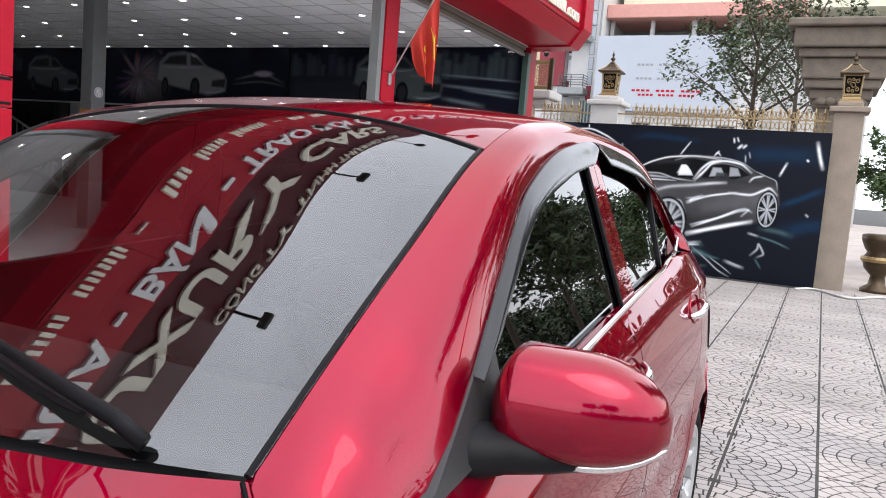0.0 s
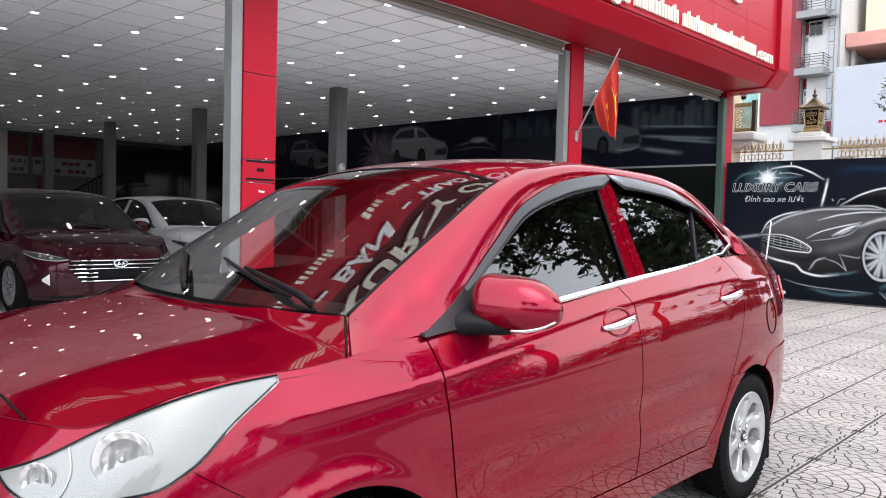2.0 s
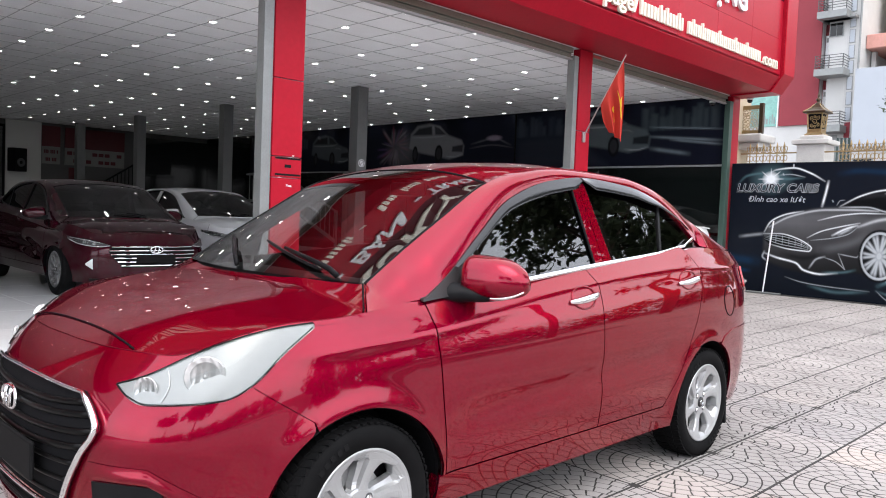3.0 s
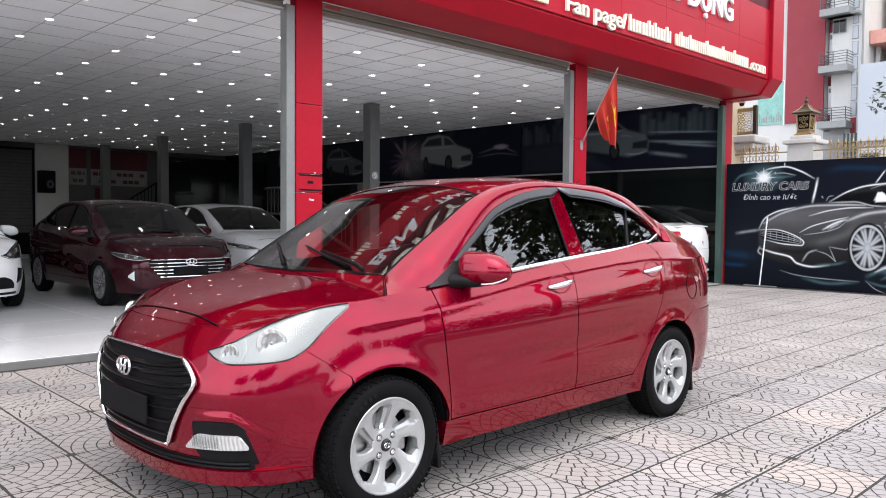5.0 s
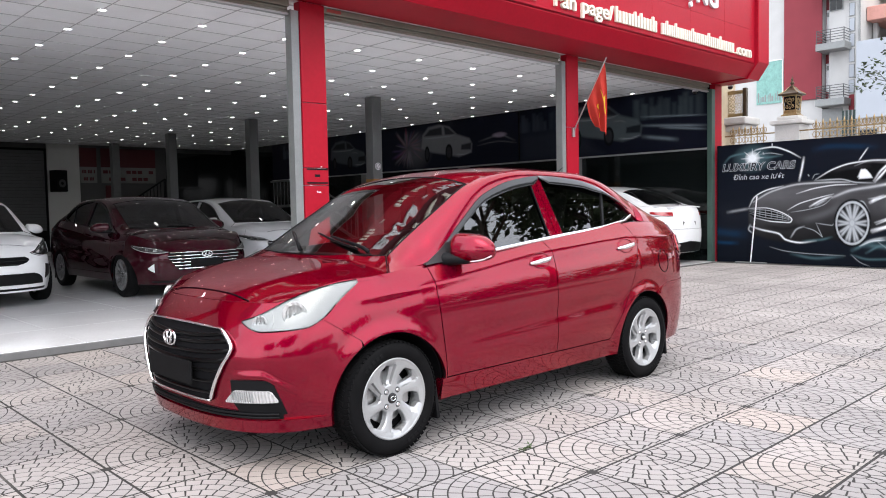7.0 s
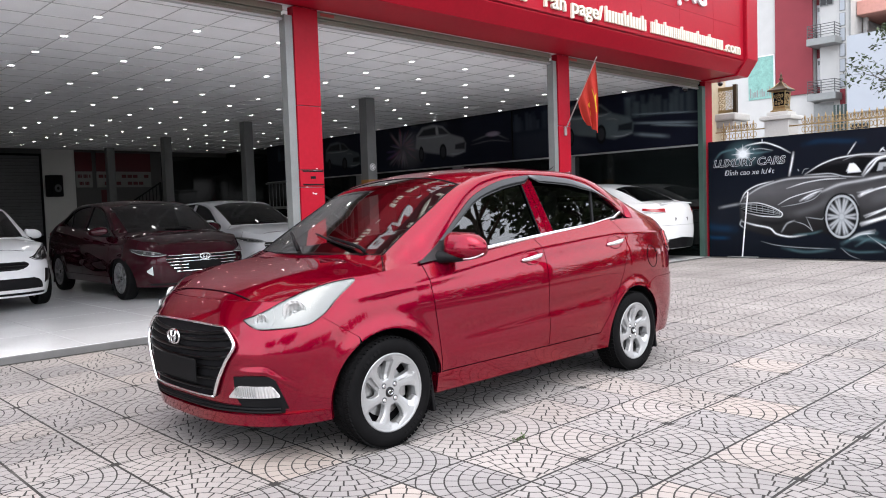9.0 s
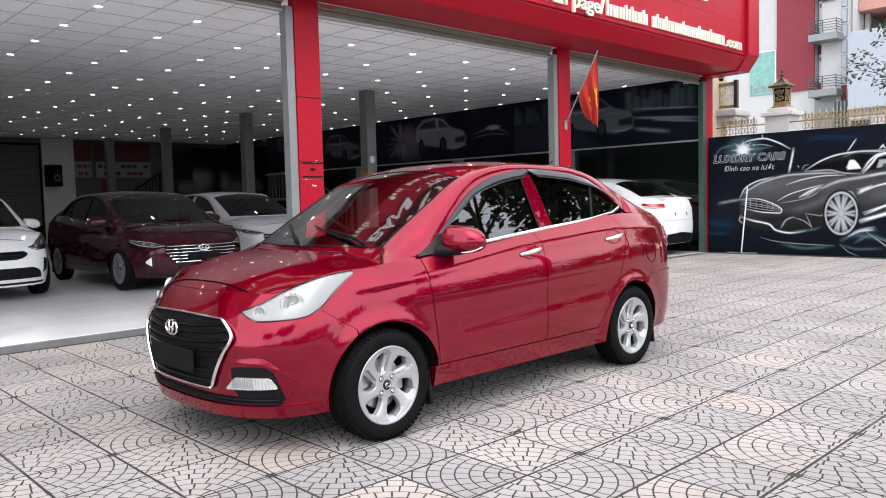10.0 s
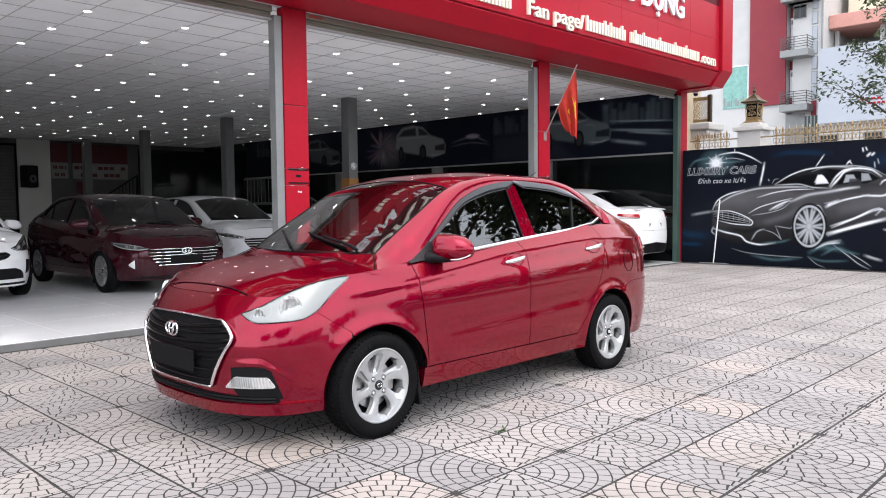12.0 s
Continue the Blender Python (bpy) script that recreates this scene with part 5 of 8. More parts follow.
for x0, x1 in ((-2.08, 2.31), (2.755, 7.15), (7.56, 11.885)):
    t = thing("rolling_shutter", "rolled-up olive grey metal shutter above the opening", "shutter", group="rolled-up shutters")
    part("shutter_box", box((x0, FRONT_Y + 0.04, 3.495), (x1, FRONT_Y + 0.26, 3.566), 0.006), M_SHUTTER, t)
    for k in range(2):
        part("shutter_slat", box((x0, FRONT_Y + 0.06 + 0.012 * k, 3.43 + 0.032 * k), (x1, FRONT_Y + 0.10 + 0.012 * k, 3.459 + 0.034 * k), 0.006), M_SHUTTER, t)
    part("bottom_bar", box((x0, FRONT_Y + 0.05, 3.402), (x1, FRONT_Y + 0.11, 3.428), 0.005), M_ALLOY, t)
    part("maker_plate", box((x0 + 0.06, FRONT_Y + 0.036, 3.515), (x0 + 0.26, FRONT_Y + 0.041, 3.55)), material("red_plate", (0.35, 0.06, 0.05), 0.5), t)

# sign fascia
sign = thing("shop_sign", "large red fascia sign with raised pale lettering", "sign")
part("sign_backing", box((-6, 3.60, 3.85), (11.9, 4.40, 6.72)), M_DARKINSIDE, sign)
part("sign_underside", prism([(3.552, 3.80), (3.72, 3.585), (4.44, 3.575), (4.44, 3.84), (3.552, 3.84)], -6, 11.925, "X"), M_SIGNRED, sign)
part("end_cap", prism([(3.50, 6.72), (3.50, 3.86), (3.70, 3.572), (4.44, 3.56), (4.44, 6.72)], 11.93, 12.40, "X"), M_SIGNRED, sign)
part("end_rim", tube([(11.93, 3.50, 6.65), (11.93, 3.50, 3.86), (11.93, 3.70, 3.575), (11.93, 4.40, 3.562)], 0.016, 6), M_SIGNRED, sign)
# The top row takes the darkened red, meant for its reflection in the glass.
zc = [3.805, 4.43, 5.08, 6.72]
pan_me = {}
for r in range(3):
    for k in range(15):
        x0 = -6 + 1.1933 * k
        if r not in pan_me:
            o = part("sign_panel", box((0.0015, 3.552, zc[r] + 0.0015), (1.1918, 3.60, zc[r + 1] - 0.0015), 0.002), M_SIGNRED if r < 2 else M_SIGNDIM, sign)
            pan_me[r] = o.data
        else:
            o = new("sign_panel", pan_me[r])
            o.parent = sign
        o.location = (x0, 0, 0)


def letters_of(bm):
    """Split a text mesh into one mesh a letter, accents with their letter."""
    seen, groups = set(), []
    for v0 in bm.verts:
        if v0 in seen:
            continue
        stack, isl = [v0], []
        seen.add(v0)
        while stack:
            v = stack.pop()
            isl.append(v)
            for e in v.link_edges:
                w = e.other_vert(v)
                if w not in seen:
                    seen.add(w)
                    stack.append(w)
        groups.append([min(v.co.x for v in isl), max(v.co.x for v in isl), isl])
    groups.sort(key=lambda g: g[0])
    merged = []
    for lo, hi, isl in groups:
        if merged and lo < merged[-1][1] - 0.25 * min(hi - lo, merged[-1][1] - merged[-1][0]):
            merged[-1][1] = max(hi, merged[-1][1])
            merged[-1][2].extend(isl)
        else:
            merged.append([lo, hi, list(isl)])
    out = []
    for lo, hi, isl in merged:
        b2, inside = bmesh.new(), set(isl)
        mp = {v: b2.verts.new(v.co) for v in isl}
        for f in bm.faces:
            if f.verts[0] in inside:
                b2.faces.new([mp[v] for v in f.verts])
        out.append(b2)
    bm.free()
    return out


def sign_text(words, x0, x1, z, height, mat, nm="lettering", bold=0.012):
    bm = text_mesh(words, height * 1.38, 0.04, bold)
    xsv = [v.co.x for v in bm.verts]
    k = (x1 - x0) / (max(xsv) - min(xsv))
    lo = min(xsv)
    for v in bm.verts:
        v.co.x = (v.co.x - lo) * k
    turned(bm, pose(x0, 0, 0, 0, 0, 0))
    for b2 in letters_of(bm):
        turned(b2, pose(0, 3.53, z, 90, 0, 0))
        part("letter", b2, mat, sign)


def sign_bars(pattern, x0, x1, z, h, mat):
    """Plain upright bars for words that are not spelled out; digits set bar heights, spaces gaps."""
    step = (x1 - x0) / len(pattern)
    for k, ch in enumerate(pattern):
        if ch != " ":
            hh = h * {"1": 0.74, "2": 0.96, "3": 0.12}[ch]
            zz = z + (0.38 * h if ch == "3" else 0)
            for u0, u1 in ((0.08, 0.92),) if ch == "3" else ((0.10, 0.38), (0.56, 0.84)):
                part("letter_bar", box((x0 + step * (k + u0), 3.512, zz), (x0 + step * (k + u1), 3.551, zz + (hh if u0 < 0.5 else min(hh, h * 0.74))), 0.004), mat, sign)


sign_text("Fan page/", 5.85, 7.22, 3.905, 0.215, M_LETTER, bold=0.004)
sign_bars("2112212", 7.27, 8.43, 3.905, 0.235, M_LETTER)
sign_bars("121211121112112111", 8.55, 11.02, 3.905, 0.235, M_LETTER)
sign_text(".com", 11.08, 11.69, 3.905, 0.20, M_LETTER, bold=0.004)
sign_bars("2111 2111 2111 1112 3 21 211 2111 3 21 2111 21111", -1.6, 5.5, 3.905, 0.235, M_LETTER)
sign_text("MUA - BÁN - TRAO ĐỔI Ô TÔ ĐÃ QUA SỬ DỤNG", -0.8, 10.4, 4.60, 0.40, M_LETTERW)
sign_text("LUXURY CARS", -1.05, 5.05, 5.37, 0.58, M_LETTER, bold=0.02)
sign_text("CÔNG TY TNHH THƯƠNG MẠI", 0.75, 5.2, 6.35, 0.22, M_LETTER, bold=0.004)

# flood lamps on arms along the top edge of the sign
lampx = thing("sign_floodlight", "small black flood lamp on an arm above the sign", "flood lamp", pose(-1.0, 3.55, 6.72), "flood lamps over the sign")
part("arm", tube([(0, 0.1, -0.05), (0, 0.0, 0.06), (0, -0.20, 0.12), (0, -0.40, 0.12)], 0.022, 8), M_BLACK, lampx)
part("lamp_body", box((-0.11, -0.50, 0.04), (0.11, -0.38, 0.17), 0.02), M_BLACK, lampx)
part("lamp_glass", box((-0.09, -0.48, 0.030), (0.09, -0.40, 0.038), 0.002), M_GREYPLASTIC, lampx)
for k in range(1, 5):
    copy_thing(lampx, pose(-1.0 + 2.0 * k, 3.55, 6.72))

# flag on the middle pillar
fl = thing("national_flag", "faded red flag with yellow star hanging from a slanted pole", "flag")
base, tip = Vector((7.40, FRONT_Y + 0.0, 2.36)), Vector((7.50, 3.86, 3.43))
part("pole", tube([base, base.lerp(tip, 0.5), tip + (tip - base) * 0.03], 0.011, 8), M_STEEL, fl)
part("bracket", box((7.37, FRONT_Y - 0.03, 2.30), (7.43, FRONT_Y + 0.0, 2.44), 0.006), M_STEEL, fl)


def cloth(a, b):
    top = tip.lerp(base, 0.02 + 0.55 * a)
    low = Vector((tip.x + 0.03 + 0.03 * (1 - a), tip.y + 0.02 + 0.20 * a, 2.30 + 0.16 * a))
    v = top.lerp(low, b)
    fold = math.sin(a * 14 + b * 1.5) * 0.04 * min(1, b * 2.2)
    return Vector((v.x + fold * 0.8 + 0.05 * math.sin(math.pi * b) * (1 - a), v.y + fold, v.z - 0.05 * math.sin(math.pi * b) * a))


part("cloth", sheet(lambda a, b: cloth(a, b), 40, 30), M_FLAG, fl, smooth=True)
bm = bmesh.new()


def star_at(k, r):
    a = math.pi / 2 + k * math.pi / 5
    return Vector((0.36 + r * 0.75 * math.cos(a), 0.50 - r * 0.70 * math.sin(a)))


for k in range(10):
    c0 = Vector((0.36, 0.50))
    c1, c2 = star_at(k, 0.40 if k % 2 == 0 else 0.17), star_at(k + 1, 0.40 if k % 2 else 0.17)
    n = 7
    grid = [[bm.verts.new(cloth(*(c0 + (c1 - c0) * ((i - j) / n) + (c2 - c0) * (j / n))) + Vector((0.0, -0.006, 0))) for j in range(i + 1)] for i in range(n + 1)]
    for i in range(n):
        for j in range(i + 1):
            bm.faces.new((grid[i][j], grid[i + 1][j], grid[i + 1][j + 1]))
            if j < i:
                bm.faces.new((grid[i][j], grid[i + 1][j + 1], grid[i][j + 1]))
bmesh.ops.remove_doubles(bm, verts=bm.verts, dist=1e-5)
part("star", bm, M_STAR, fl, "yellow star")

# dome cameras by the corner
cc = thing("security_camera", "small dark dome security camera under the fascia", "camera", pose(12.36, 4.25, 3.555))
part("camera_base", lathe([(0, 0), (0.05, 0), (0.055, -0.03), (0, -0.03)], 16), M_LETTERW, cc)
part("camera_dome", lathe([(0.048, -0.03), (0.046, -0.06), (0.03, -0.08), (0, -0.088)], 16), M_GLOSSBLACK, cc, smooth=True)
copy_thing(cc, pose(11.6, 4.6, 3.43))

# ---------------------------------------------------------------- prints: flat pictures on vinyl
M_PRINT = material("printed_vinyl_picture", (0.5, 0.5, 0.5), 0.38, 0, vary=0.1, scale=4, spec=0.10)
ink = M_PRINT.node_tree.nodes.new("ShaderNodeAttribute")
ink.attribute_name = "ink"
grain = next(n for n in M_PRINT.node_tree.nodes if n.bl_idname == "ShaderNodeMix")
M_PRINT.node_tree.links.new(ink.outputs["Color"], grain.inputs[6])
WHITE, PALE, MID, DIM, BLACK = (0.82, 0.86, 0.90), (0.42, 0.45, 0.48), (0.12, 0.123, 0.132), (0.028, 0.029, 0.033), (0.003, 0.0035, 0.0045)
BLUE, TEAL = (0.005, 0.030, 0.075), (0.075, 0.14, 0.16)


class Picture:
    """A picture painted with soft brushes on an even grid a wide, b high."""

    def __init__(self, a0, a1, b0, b1, step, ground):
        na, nb = round(abs(a1 - a0) / step) + 1, round((b1 - b0) / step) + 1
        self.a, self.b = np.meshgrid(np.linspace(a0, a1, na), np.linspace(b0, b1, nb), indexing="ij")
        self.ink = np.ones((na, nb, 3)) * np.array(ground)

    def blend(self, alpha, colour):
        c = np.array(colour(self.a, self.b) if callable(colour) else colour)
        self.ink += alpha[..., None] * (c - self.ink)

    def distance(self, pts):
        best = np.full(self.a.shape, 1e9)
        for (x0, y0), (x1, y1) in zip(pts, pts[1:]):
            dx, dy = x1 - x0, y1 - y0
            t = np.clip(((self.a - x0) * dx + (self.b - y0) * dy) / (dx * dx + dy * dy + 1e-9), 0, 1)
            best = np.minimum(best, np.hypot(self.a - x0 - t * dx, self.b - y0 - t * dy))
        return best

    def stroke(self, pts, width, colour, strength=1.0):
        """A soft line that thins out to both ends."""
        n = 6 * (len(pts) - 1)
        fx, fy = [(k, p[0]) for k, p in enumerate(pts)], [(k, p[1]) for k, p in enumerate(pts)]
        fine = [(spline(fx, (len(pts) - 1) * k / n), spline(fy, (len(pts) - 1) * k / n)) for k in range(n + 1)]
        core = np.exp(-((self.distance(fine) / (0.68 * width)) ** 2))
        ends = np.minimum(np.hypot(self.a - fine[0][0], self.b - fine[0][1]), np.hypot(self.a - fine[-1][0], self.b - fine[-1][1]))
        length = sum(math.hypot(q[0] - p[0], q[1] - p[1]) for p, q in zip(fine, fine[1:]))
        self.blend(strength * core * np.clip(0.25 + ends / (0.3 * length + 1e-6), 0, 1), colour)

    def area(self, pts, soft, colour, strength=1.0):
        inside = np.zeros(self.a.shape, bool)
        ring = pts + [pts[0]]
        for (x0, y0), (x1, y1) in zip(ring, ring[1:]):
            if y0 != y1:
                inside ^= ((self.b > y0) != (self.b > y1)) & (self.a < x0 + (self.b - y0) * (x1 - x0) / (y1 - y0))
        d = self.distance(ring) * np.where(inside, 1, -1)
        self.blend(strength * np.clip(0.5 + d / (2 * soft), 0, 1), colour)

    def disc(self, ca, cb, ra, rb, soft, colour, strength=1.0):
        r = np.hypot((self.a - ca) / ra, (self.b - cb) / rb)
        self.blend(strength * np.clip((1 - r) / soft + 0.5, 0, 1), colour)

    def wheel(self, ca, cb, ra, rb, spokes):
        self.disc(ca, cb, ra * 1.12, rb * 1.10, 0.06, BLACK)
        self.disc(ca, cb, ra, rb, 0.06, PALE)
        self.disc(ca, cb, ra * 0.90, rb * 0.90, 0.05, BLACK)
        for k in range(spokes):
            q = 2 * math.pi * k / spokes
            for e in (-0.11, 0.11):
                self.stroke([(ca + ra * 0.1 * math.cos(q), cb + rb * 0.1 * math.sin(q)), (ca + ra * 0.93 * math.cos(q + e), cb + rb * 0.93 * math.sin(q + e))], 0.028 * ra / 0.25, PALE, 0.95)
        self.disc(ca, cb, ra * 0.13, rb * 0.13, 0.3, PALE)

    def hang(self, name, x, parent):
        """Put the picture up as one sheet at x, a along y and b upright."""
        na, nb = self.a.shape
        co = np.stack([np.full(self.a.shape, x), self.a, self.b], -1).reshape(-1, 3)
        i = (np.arange(na - 1)[:, None] * nb + np.arange(nb - 1)).ravel()
        me = bpy.data.meshes.new(name)
        me.from_pydata(co.tolist(), [], np.stack([i, i + nb, i + nb + 1, i + 1], -1).tolist())
        at = me.color_attributes.new("ink", "FLOAT_COLOR", "POINT")
        at.data.foreach_set("color", np.c_[self.ink.reshape(-1, 3), np.ones(na * nb)].astype(np.float32).ravel())
        me.materials.append(M_PRINT)
        o = new(name, me)
        o.parent = parent
        return o


ban = thing("printed_banner", "dark blue banner with a printed grey coupe on the fence", "banner")
part("vinyl", box((12.052, -0.335, 0.055), (12.075, 4.372, 2.345), 0.003), M_NAVY, ban)
part("batten", box((12.076, -0.33, 0.05), (12.11, 4.37, 0.10)), M_STEEL, ban)
part("batten", box((12.076, -0.33, 2.29), (12.11, 4.37, 2.34)), M_STEEL, ban)


G = 0.0008
pic = Picture(-0.330, 4.367, 0.060, 2.340, 0.008, (0.0052, 0.0072, 0.0130))


def body_grey(a, b):
    """Grey of the printed bodywork by height."""
    g = np.interp(b, (0.45, 0.75, 1.05, 1.30, 1.45, 1.55, 1.9), (0.006, 0.020, 0.042, 0.075, 0.050, 0.030, 0.06)) * (1 + 0.25 * np.sin(2.1 * a + 1.0))
    return np.stack([g, g, g * 1.07], -1)


pic.stroke([(4.3, 0.3), (2.2, 0.2), (0.0, 0.35)], 0.35, (0.004, 0.006, 0.010), 0.7)
pic.stroke([(0.81, 1.98), (0.33, 1.99), (-0.16, 1.99)], 0.16, BLUE, 0.55)
pic.stroke([(0.25, 1.23), (-0.04, 1.37), (-0.33, 1.53)], 0.06, BLUE, 0.8)
pic.stroke([(0.13, 0.86), (-0.17, 0.96), (-0.4, 1.0)], 0.13, BLUE, 0.6)
pic.stroke([(4.46, 0.45), (4.18, 0.43), (3.96, 0.43)], 0.05, BLUE, 0.9)
pic.stroke([(4.46, 0.68), (4.21, 0.63), (3.84, 0.6)], 0.1, BLUE, 0.6)
pic.stroke([(4.15, 1.03), (3.91, 1.07), (3.71, 1.1)], 0.035, PALE, 0.5)
pic.stroke([(2.52, 2.15), (2.21, 2.19), (1.52, 2.13)], 0.07, BLUE, 0.5)
pic.area([(3.72, 0.8), (3.72, 1.05), (3.66, 1.2), (3.56, 1.31), (3.27, 1.45), (2.87, 1.54), (2.48, 1.59), (2.15, 1.81), (1.86, 1.89), (1.5, 1.915), (1.2, 1.905), (0.97, 1.87), (0.78, 1.79), (0.58, 1.67), (0.33, 1.58), (0.3, 1.45), (0.27, 1.25), (0.34, 1.0), (0.62, 0.93), (1.5, 0.68), (1.62, 0.6), (2.05, 0.5), (2.2, 0.53), (2.6, 0.49), (2.97, 0.45), (3.26, 0.49), (3.62, 0.6)], 0.03, body_grey, 1)
pic.stroke([(3.56, 1.24), (3.16, 1.39), (2.51, 1.44), (2.0, 1.4)], 0.12, MID, 0.5)
pic.stroke([(2.77, 0.87), (2.45, 0.95), (2.19, 1.06), (2.05, 1.22)], 0.1, MID, 0.55)
pic.stroke([(1.46, 1.09), (1.13, 1.16), (0.69, 1.23)], 0.16, MID, 0.45)
pic.stroke([(1.31, 0.86), (0.95, 0.99), (0.64, 1.12)], 0.1, DIM, 0.6)
pic.stroke([(1.61, 1.39), (1.23, 1.44), (0.74, 1.45)], 0.05, DIM, 0.5)
pic.stroke([(3.38, 0.76), (3.04, 0.71), (2.71, 0.8)], 0.06, BLACK, 0.6)
pic.area([(2.47, 1.61), (2.19, 1.77), (1.89, 1.85), (1.54, 1.86), (1.31, 1.83), (1.49, 1.55), (1.8, 1.55)], 0.012, BLACK, 1)
pic.area([(1.43, 1.57), (1.31, 1.77), (1.12, 1.82), (0.91, 1.79), (0.76, 1.72), (0.71, 1.66), (0.93, 1.58)], 0.012, BLACK, 1)
pic.stroke([(2.21, 1.74), (1.91, 1.8), (1.61, 1.81)], 0.05, DIM, 0.5)
pic.area([(1.77, 1.59), (1.74, 1.74), (1.67, 1.76), (1.59, 1.67), (1.55, 1.6)], 0.012, WHITE, 0.9)
pic.area([(1.79, 1.62), (1.73, 1.76), (1.64, 1.74), (1.57, 1.64)], 0.012, WHITE, 0.7)
pic.area([(1.3, 1.6), (1.26, 1.74), (1.14, 1.74), (1.08, 1.63)], 0.012, PALE, 0.8)
pic.area([(1.01, 1.62), (1.01, 1.76), (0.9, 1.75), (0.85, 1.64)], 0.012, PALE, 0.7)
pic.area([(1.23, 1.56), (1.2, 1.67), (1.05, 1.67), (1.0, 1.59), (1.07, 1.53)], 0.012, DIM, 0.9)
pic.stroke([(3.72, 1.13), (3.62, 1.31), (3.36, 1.45), (3.07, 1.51)], 0.016, WHITE, 0.9)
pic.stroke([(3.64, 1.22), (3.27, 1.42), (2.72, 1.54), (2.2, 1.55), (1.92, 1.54)], 0.02, WHITE, 1)
pic.stroke([(3.64, 1.22), (3.27, 1.42), (2.72, 1.54), (2.2, 1.55), (1.92, 1.54)], 0.05, MID, 0.6)
pic.stroke([(2.49, 1.61), (2.19, 1.78), (1.89, 1.87), (1.52, 1.9), (1.15, 1.87)], 0.016, WHITE, 0.9)
pic.stroke([(1.84, 1.82), (1.55, 1.9), (1.21, 1.9), (0.88, 1.85), (0.66, 1.73)], 0.014, PALE, 0.8)
pic.stroke([(1.53, 1.55), (1.41, 1.73), (1.27, 1.83), (1.08, 1.85), (0.87, 1.82), (0.7, 1.7)], 0.022, WHITE, 1)
pic.stroke([(1.43, 1.57), (1.31, 1.77), (1.12, 1.81), (0.91, 1.78), (0.74, 1.68)], 0.012, MID, 1)
pic.stroke([(1.51, 1.53), (1.38, 1.68), (1.28, 1.8), (1.15, 1.84)], 0.022, WHITE, 1)
pic.stroke([(2.51, 1.59), (2.1, 1.6), (1.8, 1.53), (1.51, 1.51)], 0.016, PALE, 0.9)
pic.stroke([(2.83, 1.36), (2.46, 1.46), (2.1, 1.5), (1.8, 1.5)], 0.014, WHITE, 0.8)
pic.stroke([(2.2, 1.28), (1.88, 1.4), (1.53, 1.45), (1.23, 1.5), (1.05, 1.52)], 0.03, WHITE, 0.95)
pic.stroke([(2.2, 1.28), (1.88, 1.4), (1.53, 1.45), (1.23, 1.5)], 0.08, MID, 0.6)
pic.stroke([(2.99, 1.06), (2.77, 1.18), (2.43, 1.28), (2.18, 1.34)], 0.012, WHITE, 0.9)
pic.stroke([(2.93, 1.02), (2.61, 1.07), (2.35, 1.15), (2.2, 1.28)], 0.01, PALE, 0.8)
pic.stroke([(2.59, 1.12), (2.4, 1.23), (2.22, 1.3)], 0.022, WHITE, 0.9)
pic.stroke([(2.49, 1.14), (2.32, 1.24)], 0.03, PALE, 0.8)
pic.stroke([(2.11, 0.85), (2.07, 1.06), (1.92, 1.2), (1.72, 1.2), (1.6, 1.02)], 0.018, PALE, 0.8)
pic.stroke([(1.55, 1.18), (1.39, 1.26), (1.23, 1.31), (0.88, 1.38)], 0.02, WHITE, 0.95)
pic.stroke([(1.58, 1.18), (1.49, 1.24), (1.38, 1.28)], 0.032, WHITE, 0.9)
pic.stroke([(1.54, 0.67), (1.22, 0.79), (0.86, 0.9), (0.63, 0.95)], 0.034, WHITE, 0.95)
pic.stroke([(1.48, 0.8), (1.13, 0.96), (0.82, 1.12), (0.72, 1.15)], 0.02, WHITE, 0.85)
pic.stroke([(0.82, 1.12), (0.72, 1.14), (0.63, 1.1)], 0.02, PALE, 0.8)
pic.stroke([(3.7, 0.76), (3.47, 0.69), (3.15, 0.62), (3.02, 0.51), (2.76, 0.46), (2.48, 0.5)], 0.022, WHITE, 0.95)
pic.stroke([(3.7, 0.79), (3.73, 0.7), (3.66, 0.63)], 0.02, PALE, 0.8)
pic.stroke([(2.93, 0.55), (2.82, 0.71), (2.69, 0.76)], 0.02, PALE, 0.8)
pic.stroke([(2.71, 0.75), (2.52, 0.69), (2.37, 0.57), (2.48, 0.82)], 0.012, PALE, 0.7)
pic.stroke([(2.71, 0.49), (2.39, 0.52), (2.21, 0.57)], 0.03, TEAL, 0.7)
pic.stroke([(2.48, 0.82), (2.21, 0.78), (2.15, 0.85)], 0.014, PALE, 0.6)
pic.stroke([(0.99, 1.37), (0.7, 1.36), (0.51, 1.44), (0.42, 1.48), (0.31, 1.39)], 0.024, WHITE, 0.9)
pic.stroke([(1.59, 0.69), (1.09, 0.82), (0.62, 0.97)], 0.03, WHITE, 0.9)
pic.stroke([(1.5, 0.83), (1.11, 0.97), (0.81, 1.1), (0.68, 1.13), (0.77, 1.03)], 0.022, WHITE, 0.85)
pic.stroke([(0.71, 1.56), (0.66, 1.62), (0.52, 1.66)], 0.018, WHITE, 0.8)
pic.stroke([(0.66, 1.73), (0.49, 1.66), (0.34, 1.59), (0.31, 1.46)], 0.012, PALE, 0.7)
pic.stroke([(1.61, 1.24), (1.44, 1.26), (1.25, 1.31)], 0.02, PALE, 0.8)
pic.stroke([(1.77, 1.91), (1.69, 2.03), (1.63, 2.12)], 0.014, WHITE, 0.8)
